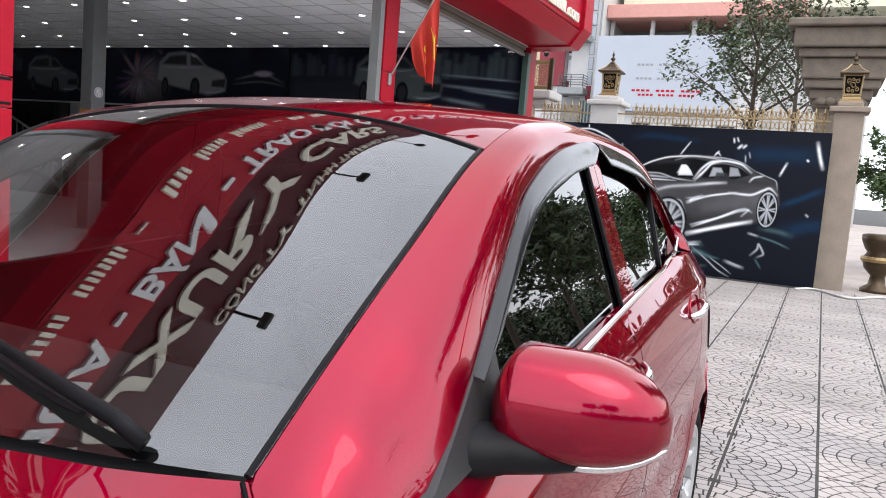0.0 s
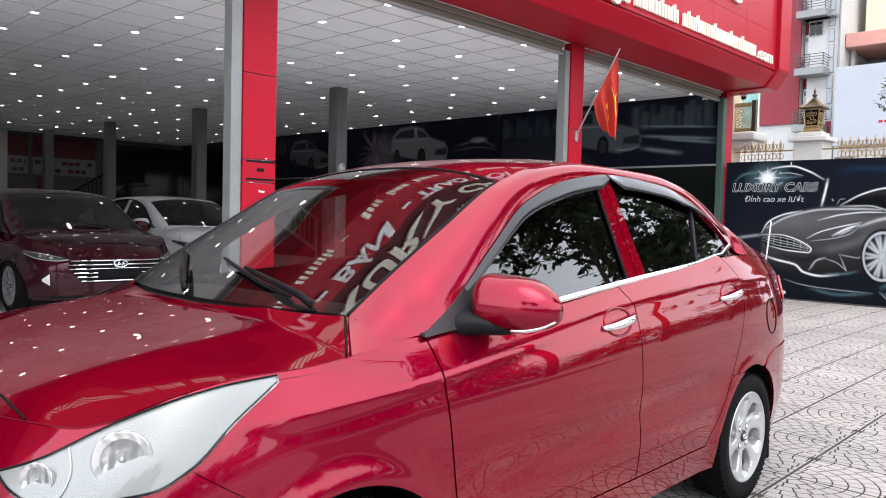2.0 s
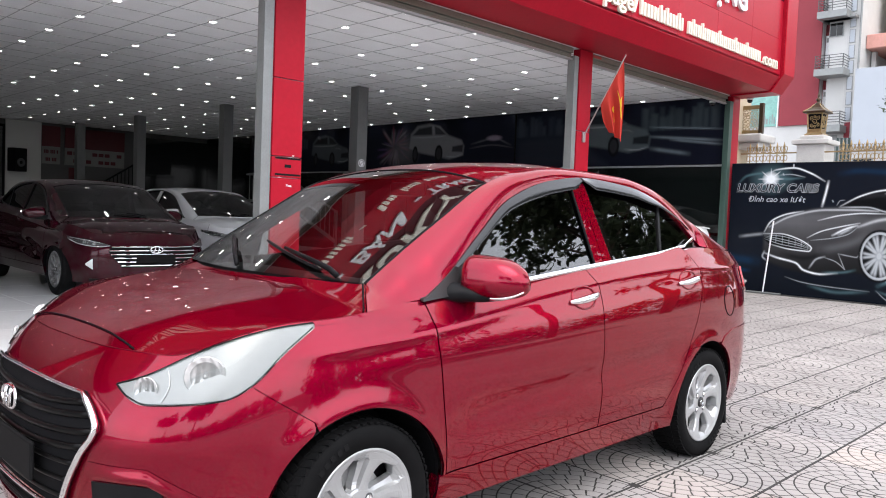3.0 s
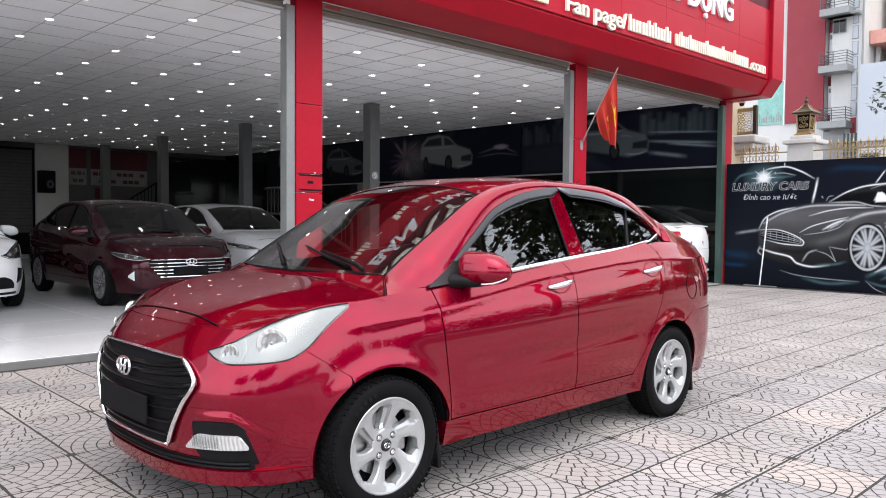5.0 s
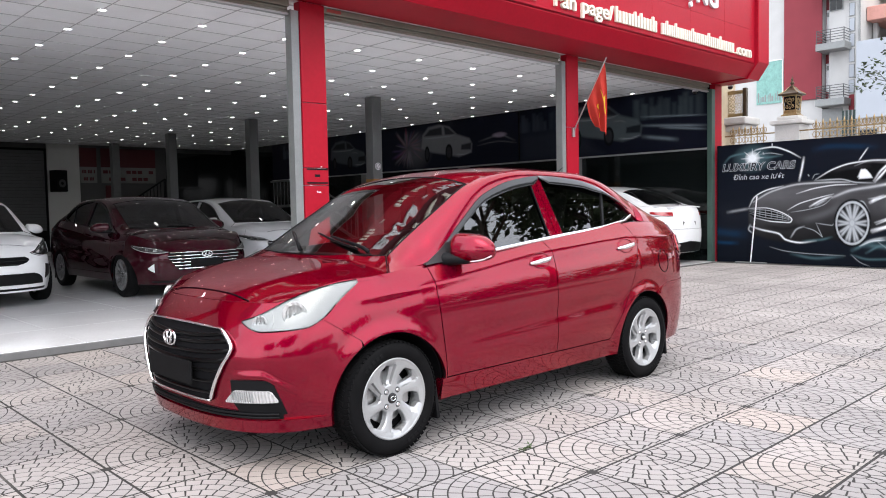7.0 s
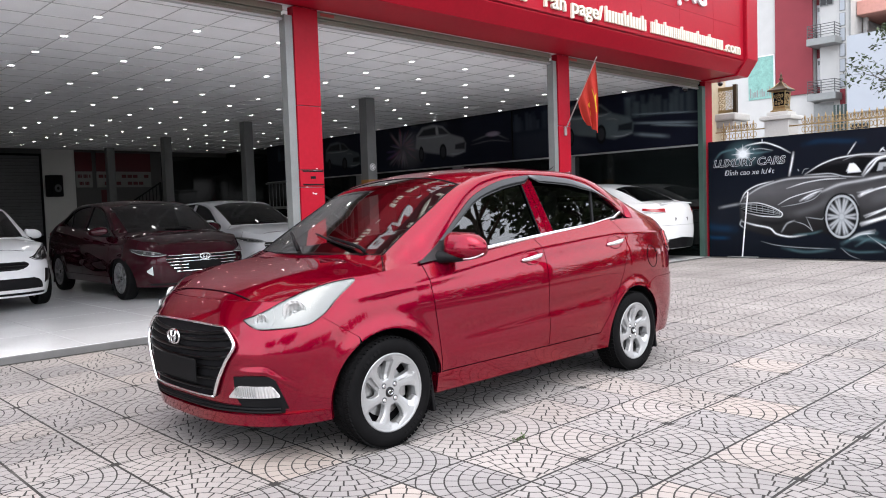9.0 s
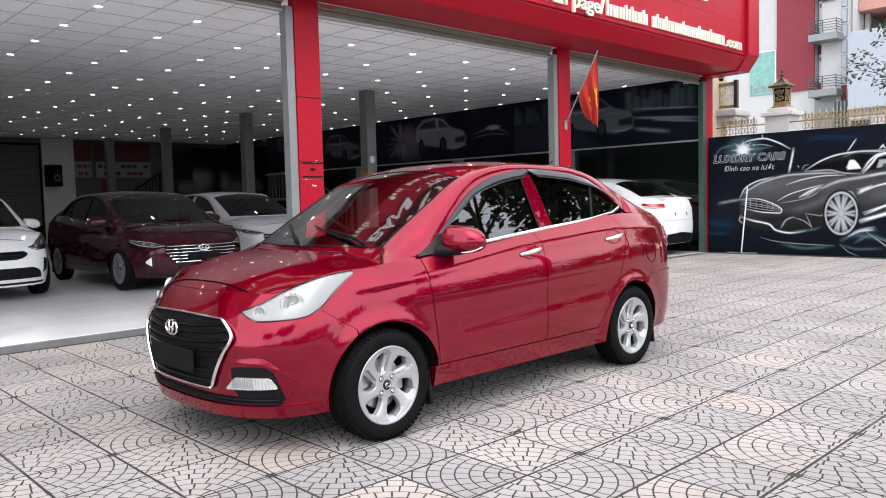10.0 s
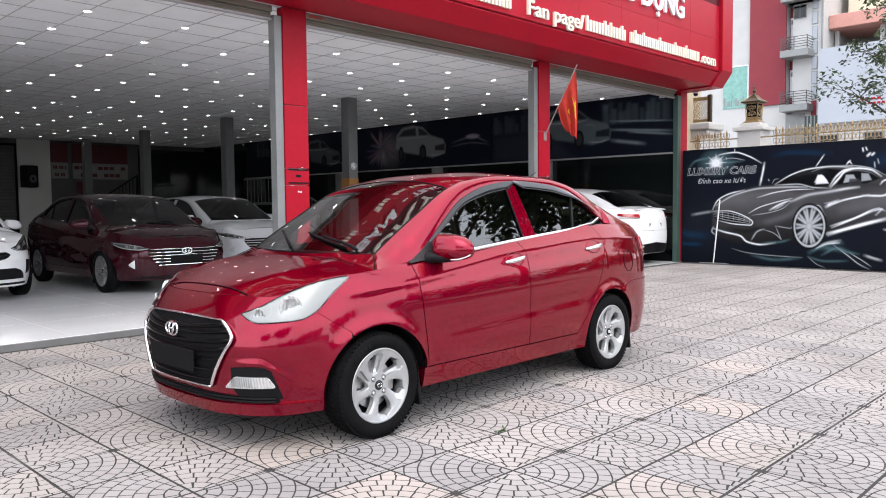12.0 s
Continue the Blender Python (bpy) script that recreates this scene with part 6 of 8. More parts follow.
pic.stroke([(1.26, 1.92), (1.21, 1.97), (1.17, 1.93)], 0.014, WHITE, 0.8)
pic.stroke([(2.78, 1.6), (2.73, 1.84), (2.7, 2.02)], 0.024, WHITE, 0.95)
pic.stroke([(2.55, 1.62), (2.5, 1.7), (2.43, 1.71)], 0.01, PALE, 0.7)
pic.stroke([(-0.16, 2.19), (-0.2, 2.02), (-0.26, 1.82)], 0.03, WHITE, 0.95)
pic.stroke([(0.3, 1.68), (0.26, 1.78), (0.22, 1.87)], 0.02, WHITE, 0.9)
pic.stroke([(0.85, 2.07), (0.82, 2.1)], 0.022, WHITE, 0.9)
pic.stroke([(0.76, 2.0), (0.74, 1.92)], 0.014, PALE, 0.8)
pic.stroke([(0.95, 2.21), (0.93, 2.16)], 0.016, WHITE, 0.8)
pic.stroke([(-0.05, 1.93), (-0.06, 1.92)], 0.02, WHITE, 0.9)
pic.stroke([(-0.12, 1.13), (-0.14, 1.11)], 0.02, PALE, 0.9)
pic.stroke([(1.23, 1.96), (1.2, 1.99)], 0.016, WHITE, 0.8)
pic.stroke([(1.0, 2.2), (0.99, 2.14)], 0.016, WHITE, 0.9)
pic.stroke([(0.92, 2.06), (0.88, 2.1)], 0.024, WHITE, 0.9)
pic.stroke([(0.81, 1.95), (0.8, 1.85)], 0.014, PALE, 0.9)
pic.stroke([(3.45, 2.15), (3.44, 2.13)], 0.014, WHITE, 0.9)
pic.stroke([(2.62, 1.7), (2.61, 1.68)], 0.014, PALE, 0.9)
pic.stroke([(3.28, 2.31), (3.28, 2.27)], 0.012, WHITE, 0.9)
pic.stroke([(1.86, 0.34), (1.67, 0.45), (1.48, 0.52), (1.31, 0.53)], 0.045, TEAL, 0.9)
pic.stroke([(1.74, 0.42), (1.54, 0.51), (1.35, 0.53)], 0.018, WHITE, 0.8)
pic.stroke([(1.64, 0.3), (1.4, 0.43), (1.21, 0.37), (1.03, 0.34)], 0.03, TEAL, 0.8)
pic.stroke([(1.45, 0.49), (1.21, 0.31), (1.02, 0.16), (0.86, 0.08)], 0.014, PALE, 0.85)
pic.stroke([(1.88, 0.26), (1.59, 0.19), (1.21, 0.21)], 0.03, TEAL, 0.6)
pic.stroke([(0.94, 0.32), (0.8, 0.27), (0.67, 0.24)], 0.03, PALE, 0.5)
pic.stroke([(3.32, 0.37), (3.04, 0.3), (2.6, 0.26), (1.98, 0.24)], 0.012, PALE, 0.6)
pic.stroke([(2.92, 0.25), (2.49, 0.18), (2.03, 0.23)], 0.04, TEAL, 0.6)
pic.stroke([(1.88, 0.26), (1.73, 0.13), (1.58, 0.07)], 0.012, PALE, 0.5)
pic.stroke([(1.69, 0.46), (1.53, 0.53), (1.34, 0.57)], 0.03, PALE, 0.8)
pic.stroke([(1.65, 0.43), (1.39, 0.42), (1.21, 0.37)], 0.06, TEAL, 0.6)
pic.stroke([(1.17, 0.35), (0.99, 0.24), (0.83, 0.13)], 0.012, PALE, 0.8)
pic.stroke([(0.91, 0.32), (0.79, 0.28), (0.68, 0.25)], 0.022, PALE, 0.8)
pic.stroke([(0.64, 0.78), (0.51, 0.75)], 0.022, PALE, 0.8)
pic.stroke([(0.51, 0.75), (0.27, 0.69), (0.06, 0.61)], 0.02, TEAL, 0.9)
pic.stroke([(0.49, 0.87), (0.21, 0.84), (0.05, 0.8)], 0.05, TEAL, 0.5)
pic.stroke([(0.58, 0.45), (0.49, 0.56), (0.48, 0.63), (0.4, 0.49), (0.48, 0.43)], 0.02, PALE, 0.9)
pic.stroke([(0.51, 0.4), (0.42, 0.27)], 0.02, TEAL, 0.8)
pic.stroke([(4.25, 1.96), (4.08, 2.12), (3.8, 2.16), (3.39, 2.06), (3.11, 2.08)], 0.03, TEAL, 0.9)
pic.stroke([(3.76, 2.09), (3.57, 2.22), (3.28, 2.25), (3.0, 2.16), (2.76, 2.02)], 0.018, WHITE, 0.95)
pic.stroke([(3.57, 2.12), (3.34, 2.14), (3.08, 2.09)], 0.012, PALE, 0.8)
pic.area([(3.73, 1.11), (3.44, 1.12), (3.1, 1.04), (2.91, 0.9), (2.94, 0.82), (3.27, 0.85), (3.61, 0.91), (3.72, 1.0)], 0.012, BLACK, 1)
pic.stroke([(3.73, 1.1), (3.44, 1.11), (3.1, 1.02), (2.91, 0.89), (2.96, 0.83), (3.27, 0.85), (3.61, 0.92)], 0.014, WHITE, 0.95)
pic.stroke([(3.72, 1.08), (3.44, 1.07), (3.1, 0.99), (2.92, 0.89)], 0.008, PALE, 0.9)
pic.stroke([(3.71, 1.06), (3.44, 1.02), (3.1, 0.95), (2.92, 0.88)], 0.008, PALE, 0.9)
pic.stroke([(3.71, 1.04), (3.44, 0.98), (3.1, 0.92), (2.92, 0.87)], 0.008, PALE, 0.9)
pic.stroke([(3.71, 1.01), (3.44, 0.93), (3.1, 0.88), (2.92, 0.85)], 0.008, PALE, 0.9)
pic.stroke([(3.62, 1.11), (3.62, 0.95)], 0.006, PALE, 0.7)
pic.stroke([(3.51, 1.1), (3.51, 0.94)], 0.006, PALE, 0.7)
pic.stroke([(3.4, 1.09), (3.4, 0.92)], 0.006, PALE, 0.7)
pic.stroke([(3.29, 1.07), (3.29, 0.91)], 0.006, PALE, 0.7)
pic.stroke([(3.18, 1.05), (3.18, 0.89)], 0.006, PALE, 0.7)
pic.stroke([(3.08, 1.03), (3.08, 0.88)], 0.006, PALE, 0.7)
pic.stroke([(2.97, 1.0), (2.97, 0.86)], 0.006, PALE, 0.7)
pic.wheel(1.87, 0.82, 0.275, 0.385, 10)
pic.wheel(0.42, 1.16, 0.135, 0.262, 8)
pic.disc(3.66, 2.06, 0.26, 0.19, 1.2, TEAL, 0.8)
pic.disc(3.66, 2.06, 0.11, 0.10, 0.9, WHITE)
for k in range(8):
    q = k * math.pi / 4
    pic.stroke([(3.66, 2.06), (3.66 + 0.22 * math.cos(q), 2.06 + 0.18 * math.sin(q))], 0.011, WHITE, 0.7)
pic.hang("printed_picture", 12.0505, ban)


def ban_text(words, y0, y1, z, h, mat, lean=0.2, lift=G * 7, bold=0.003):
    bm = text_mesh(words, h * 1.38, 0.0004, bold)
    xv = [v.co.x for v in bm.verts]
    lo, hi = min(xv), max(xv)
    for b2 in letters_of(bm):
        for v in b2.verts:
            x = (v.co.x - lo) / (hi - lo) * (y0 - y1) + lean * v.co.y
            v.co = Vector((12.0515 - lift + (0.0002 if v.co.z > 0 else 0), y0 - x, z + v.co.y))
        part("printed_letter", b2, mat, ban)


ban_text("LUXURY CARS", 4.26, 2.86, 1.835, 0.145, M_WHITEINK, bold=0.009)
ban_text("LUXURY CARS", 4.253, 2.867, 1.835, 0.145, M_NAVY, lift=G * 8, bold=0.0005)
ban_text("Đỉnh cao xe lướt", 4.04, 3.06, 1.66, 0.10, M_WHITEINK, bold=0.0008)
# broom leaning on the banner
br = thing("mop_stick", "thin white mop handle leaning on the banner", "mop")
part("handle", tube([(11.98, 3.66, 0.07), (12.03, 3.56, 1.33)], 0.013, 8), M_LETTERW, br)
part("head", box((11.93, 3.35, 0.049), (12.01, 3.95, 0.075), 0.008), M_GREYMETAL, br)

# murals on the side wall
def mural(y0, y1, label):
    t = thing("wall_mural", label, "mural", group="wall pictures")
    part("vinyl", box((SIDE_X - 0.02, y0 + 0.01, 2.33), (SIDE_X - 0.004, y1 - 0.01, CEIL_Z - 0.01), 0.002), M_BLACK, t)
    p = Picture(y0 + 0.02, y1 - 0.02, 2.34, CEIL_Z - 0.02, 0.022, (0.006, 0.0075, 0.016))
    return t, p


def towers(p, a0, a1, seed, colour):
    """Dim skyline of lit blocks."""
    rng = random.Random(seed)
    for k in range(26):
        a, h = rng.uniform(a0, a1), rng.uniform(0.15, 0.42)
        p.area([(a, 3.02), (a + 0.10, 3.02), (a + 0.10, 3.06 + h), (a, 3.06 + h)], 0.03, colour, rng.uniform(0.3, 0.9))


def round_car(p, ca, cb, k, grey, dark):
    """A car seen three-quarters from the front, its nose towards smaller a."""
    def at(u, v):
        return ca + u * k, cb + v * k
    p.area([at(u, v) for u, v in ((1.05, 0.30), (0.78, 0.52), (0.30, 0.56), (-0.12, 0.46), (-0.42, 0.22), (-0.95, 0.06), (-1.05, -0.10), (-1.02, -0.34), (-0.5, -0.44), (-0.1, -0.36), (0.6, -0.25), (1.1, -0.1))], 0.03, grey)
    p.area([at(u, v) for u, v in ((0.10, 0.48), (-0.10, 0.42), (-0.38, 0.22), (0.06, 0.24))], 0.025, dark)
    p.area([at(u, v) for u, v in ((0.20, 0.48), (0.72, 0.44), (0.98, 0.26), (0.18, 0.24))], 0.025, dark)
    p.area([at(u, v) for u, v in ((-1.02, -0.06), (-0.62, -0.10), (-0.60, -0.24), (-1.0, -0.26))], 0.02, dark)
    p.stroke([at(-0.60, 0.03), at(-0.42, 0.08), at(-0.25, 0.08)], 0.022, (0.15, 0.16, 0.17), 0.9)
    p.stroke([at(-1.0, -0.32), at(-0.7, -0.38), at(-0.4, -0.36)], 0.02, PALE, 0.5)
    p.stroke([at(-0.42, 0.24), at(-0.1, 0.18), at(0.5, 0.18), at(1.0, 0.2)], 0.02, PALE, 0.4)
    for u, w in ((-0.10, 0.15), (0.85, 0.11)):
        q = at(u, -0.28)
        p.disc(q[0], q[1], w * k, 0.24 * k, 0.15, BLACK)
        p.disc(q[0], q[1], w * 0.66 * k, 0.16 * k, 0.3, DIM, 0.9)


t, p = mural(4.52, 9.46, "dark printed wall picture with a silver hatchback on a road")
towers(p, 4.6, 6.2, 3, (0.04, 0.055, 0.065))
towers(p, 7.9, 9.4, 4, (0.03, 0.04, 0.055))
p.area([(9.4, 2.36), (9.4, 2.95), (7.9, 3.02), (7.0, 2.36)], 0.10, (0.018, 0.022, 0.033))
for a0, b0, a1, b1, w in ((6.05, 3.08, 4.55, 2.98, 0.022), (6.1, 2.90, 4.55, 2.77, 0.035), (6.0, 2.66, 5.2, 2.54, 0.05), (5.6, 2.82, 4.55, 2.70, 0.03)):
    p.stroke([(a0, b0), ((a0 + a1) / 2, (b0 + b1) / 2), (a1, b1)], w, (0.20, 0.25, 0.28), 0.75)
round_car(p, 6.95, 2.98, 0.88, (0.075, 0.095, 0.105), (0.012, 0.015, 0.02))
p.hang("printed_picture", SIDE_X - 0.021, t)
t, p = mural(9.48, 15.2, "dark wall picture of a white off-roader in a colour burst")
rng = random.Random(31)
for k in range(46):
    q = rng.uniform(0, 2 * math.pi)
    r0, r1 = rng.uniform(0.05, 0.3), rng.uniform(0.45, 1.05)
    c = rng.choice(((0.20, 0.19, 0.21), (0.20, 0.05, 0.08), (0.16, 0.11, 0.14), (0.10, 0.06, 0.16)))
    p.stroke([(13.65 + r0 * math.cos(q), 2.95 + 0.7 * r0 * math.sin(q)), (13.65 + 0.8 * r1 * math.cos(q + 0.2), 2.95 + 0.55 * r1 * math.sin(q + 0.2))], rng.uniform(0.015, 0.06), c, 0.55)
p.disc(13.3, 2.85, 0.5, 0.40, 1.0, (0.16, 0.16, 0.17), 0.5)
round_car(p, 12.05, 2.98, 0.92, (0.17, 0.175, 0.19), (0.025, 0.027, 0.032))
p.stroke([(10.85, 2.92), (10.14, 3.03), (9.6, 2.86)], 0.03, (0.16, 0.17, 0.18), 0.6)
p.disc(10.12, 3.04, 0.22, 0.06, 0.6, (0.35, 0.30, 0.38), 0.7)
p.stroke([(10.9, 2.82), (10.2, 2.88), (9.55, 2.80)], 0.02, MID, 0.8)
p.hang("printed_picture", SIDE_X - 0.021, t)
t, p = mural(15.2, 21.0, "dark printed wall picture of a pale saloon at night")
round_car(p, 16.5, 2.92, 0.85, (0.07, 0.08, 0.09), (0.015, 0.017, 0.02))
p.stroke([(15.6, 2.62), (15.4, 2.58), (15.25, 2.56)], 0.04, (0.16, 0.17, 0.18), 0.6)
towers(p, 17.6, 20.8, 6, (0.04, 0.05, 0.07))
p.hang("printed_picture", SIDE_X - 0.021, t)
bm = box((SIDE_X - 0.045, 4.52, 2.29), (SIDE_X - 0.004, 21.0, 2.325), 0.004)
tagged(obj("picture_rail", bm, M_ALLOY), "thin bright rail below the wall pictures", "rail", kind="structure")
for y in (7.6, 11.2, 15.4):
    bm = box((SIDE_X - 0.16, y, FLOOR_Z), (SIDE_X - 0.004, y + 0.28, 2.28), 0.006)
    tagged(obj("trim", bm, M_GREYMETAL), "grey pilaster on the dark side wall", "trim", kind="structure")

M_DULLRED = material("dull_red_print", (0.085, 0.004, 0.009), 0.5)


# Strip between roller door and signs, paler than the rest of the wall.
tagged(obj("wall_panel", box((5.42, BACK_Y - 0.05, 0.05), (6.42, BACK_Y - 0.006, 3.56)), M_PALEWALL), "paler strip of the back wall", "wall", kind="structure")
# back wall: signs, shutter, loudspeaker, stair
def wall_sign(x0, x1, z0, z1, zsplit):
    t = thing("wall_sign", "red and white company sign board on the back wall", "sign", group="back wall signs")
    part("red_field", box((x0, BACK_Y - 0.05, zsplit), (x1, BACK_Y - 0.008, z1), 0.004), M_DULLRED, t)
    part("white_field", box((x0, BACK_Y - 0.05, z0), (x1, BACK_Y - 0.008, zsplit - 0.004), 0.004), M_DIMBOARD, t)
    for r in range(2):
        z = z0 + (0.12 + 0.36 * r) * (zsplit - z0) / 0.8
        n = 9
        for k in range(n):
            if (k * 5 + r) % 4:
                part("word_bar", box((x0 + 0.06 + (x1 - x0 - 0.12) * k / n, BACK_Y - 0.056, z), (x0 + 0.06 + (x1 - x0 - 0.12) * (k + 0.8) / n, BACK_Y - 0.046, z + 0.11)), M_DULLRED, t)


wall_sign(7.12, 9.0, 2.30, 3.48, 2.84)
wall_sign(6.44, 6.98, 2.30, 3.48, 2.84)
tagged(obj("panel", box((7.25, BACK_Y - 0.04, 1.80), (7.70, BACK_Y - 0.006, 2.22), 0.004), M_DULLRED), "small red notice on the back wall", "notice", kind="structure")
t = thing("roller_door", "grey corrugated roller door in the back wall", "door")
part("door_frame", box((1.2, BACK_Y - 0.09, 0.05), (5.40, BACK_Y - 0.05, 3.40), 0.01), M_DARKINSIDE, t)
for k in range(24):
    part("door_slat", box((1.3, BACK_Y - 0.115, 0.74 + 0.108 * k), (5.32, BACK_Y - 0.09, 0.84 + 0.108 * k), 0.012), M_GREYPLASTIC, t)
sp = thing("loudspeaker", "black loudspeaker box mounted on the back wall", "speaker", pose(5.66, BACK_Y - 0.40, 2.34, 0, 0, 20))
part("wall_bracket", box((-0.04, 0.15, -0.05), (0.04, 0.40, 0.05), 0.006), M_BLACK, sp)
part("cabinet", box((-0.2, -0.16, -0.35), (0.2, 0.2, 0.35), 0.02), M_BLACK, sp)
part("speaker_cone", lathe([(0, -0.15), (0.10, -0.17), (0.13, -0.165), (0.13, -0.15)], 20, "Y", (0, 0, -0.08)), M_GREYPLASTIC, sp)
st = thing("stair_railing", "grey metal stair railing on the dark side wall", "railing")
part("handrail", tube([(11.6, 15.6, 1.15), (11.6, 18.4, 2.25), (11.6, 20.5, 2.25)], 0.03, 8), M_COLUMN, st)
for k in range(22):
    y = 15.7 + 0.22 * k
    zt = mixn(1.17, 2.25, min(1, (y - 15.6) / 2.8))
    part("baluster", tube([(11.6, y, zt - 0.85), (11.6, y, zt - 0.01)], 0.012, 6), M_COLUMN, st)
part("stringer", tube([(11.6, 15.6, 0.30), (11.6, 18.4, 1.40), (11.6, 20.5, 1.40)], 0.05, 6), M_COLUMN, st)
part("stair_post", tube([(11.6, 15.6, FLOOR_Z), (11.6, 15.6, 1.2)], 0.03, 8), M_COLUMN, st)

br2 = thing("stair_handrail", "dark slanting metal handrail against the back wall", "railing")
part("handrail", tube([(8.15, BACK_Y - 0.25, 1.75), (9.25, BACK_Y - 0.25, 2.45)], 0.03, 8), M_BLACK, br2)
for k in range(9):
    u = k / 8
    x, z = mixn(8.2, 9.2, u), mixn(1.78, 2.42, u)
    part("baluster", tube([(x, BACK_Y - 0.25, z - 0.75), (x, BACK_Y - 0.25, z)], 0.014, 6), M_BLACK, br2)
part("stringer", tube([(8.15, BACK_Y - 0.25, 0.95), (9.25, BACK_Y - 0.25, 1.65)], 0.05, 6), M_GREYMETAL, br2)
part("post", tube([(8.15, BACK_Y - 0.25, FLOOR_Z), (8.15, BACK_Y - 0.25, 1.75)], 0.03, 8), M_BLACK, br2)
part("post", tube([(9.25, BACK_Y - 0.25, FLOOR_Z), (9.25, BACK_Y - 0.25, 2.45)], 0.03, 8), M_BLACK, br2)

# ---------------------------------------------------------------- cars inside the showroom
D_TINT = glass("black_side_glass", (0.02, 0.02, 0.022), ior=1.45)
make_car("dark_red_sedan", "dark red sedan with chrome-barred grille on the showroom floor", pose(2.56 + YC, 7.15 + 0.755 * 1.13, FLOOR_Z, 0, 0, 90), M_DARKRED, (1.13, 1.08, 0.97), "slim", tint=D_TINT, rim_r=0.215, tyre_r=0.315)
make_car("white_hatchback", "white car with black lower intakes on the showroom floor", pose(0.02 + YC, 7.85 + 0.755 * 1.13, FLOOR_Z, 0, 0, 90), M_WHITE, (1.13, 1.08, 0.97), "wide", tint=D_TINT, rim_r=0.215, tyre_r=0.315)
make_car("silver_sedan", "silver-white sedan with dark windows on the showroom floor", pose(5.45 + YC, 9.4 + 0.755 * 1.16, FLOOR_Z, 0, 0, 90), M_PEARL, (1.16, 1.1, 0.98), "slim", tint=D_TINT, rim_r=0.22, tyre_r=0.32)
make_car("black_sedan", "black sedan behind the front row on the showroom floor", pose(0.9 + YC, 13.6 + 0.755 * 1.1, FLOOR_Z, 0, 0, 90), M_BLACKCAR, (1.12, 1.08, 0.97), "slim", tint=D_TINT, rim_r=0.215, tyre_r=0.315)
make_car("white_sedan", "white sedan with red tail lamps parked tail outward", pose(11.10 - YC, 4.44 + 3.245 * 1.16, FLOOR_Z, 0, 0, -90), M_WHITE, (1.16, 1.10, 1.03), "slim", tint=D_TINT, rim_r=0.22, tyre_r=0.32)
make_car("white_coupe", "white saloon beside the showroom wall, tail outward", pose(9.2 - YC, 4.85 + 3.245 * 1.12, FLOOR_Z, 0, 0, -90), M_WHITE, (1.12, 1.06, 0.97), "slim", tint=D_TINT, rim_r=0.215, tyre_r=0.315)

# ---------------------------------------------------------------- fence, lanterns, neighbours
tagged(obj("wall_fence", box((12.22, -0.3, -0.05), (12.5, 4.36, 2.30), 0.01), M_PLASTER), "low plastered wall behind the banner", "wall", kind="structure")
fen = thing("iron_fence", "gold painted ornamental iron fence on the wall top", "fence", pose(12.36, 0, 2.30))
for z in (0.06, 0.24):
    part("rail", box((-0.012, -0.3, z - 0.012), (0.012, 4.36, z + 0.012), 0.003), M_GOLD, fen)
pk = bmesh.new()
add_tube(pk, [(0, 0, 0), (0, 0, 0.34)], 0.011, 6)
add_lathe(pk, [(0.0, 0.44), (0.018, 0.37), (0.024, 0.345), (0.012, 0.325), (0.0, 0.32)], 8)
for sgn in (1, -1):
    add_tube(pk, [(0, sgn * (0.012 + 0.045 * math.sin(t * 2.6)), 0.26 + 0.09 * t - 0.02 * math.sin(t * 6)) for t in np.linspace(0, 1, 8)], 0.008, 5)
    add_tube(pk, [(0, sgn * (0.03 + 0.028 * math.cos(k)), 0.15 + 0.05 * math.sin(k)) for k in np.linspace(0, 2 * math.pi, 12)], 0.007, 5)
add_tube(pk, [(0, 0.024 * math.cos(k), 0.30 + 0.024 * math.sin(k)) for k in np.linspace(0, 2 * math.pi, 10)], 0.007, 5)
first = part("picket", pk, M_GOLD, fen, smooth=True)
first.location = (0, -0.2, 0)
for k in range(1, 37):
    y = -0.2 + 0.122 * k
    if not 2.72 < y < 3.50:
        o = new("picket", first.data)
        o.parent = fen
        o.location = (0, y, 0)


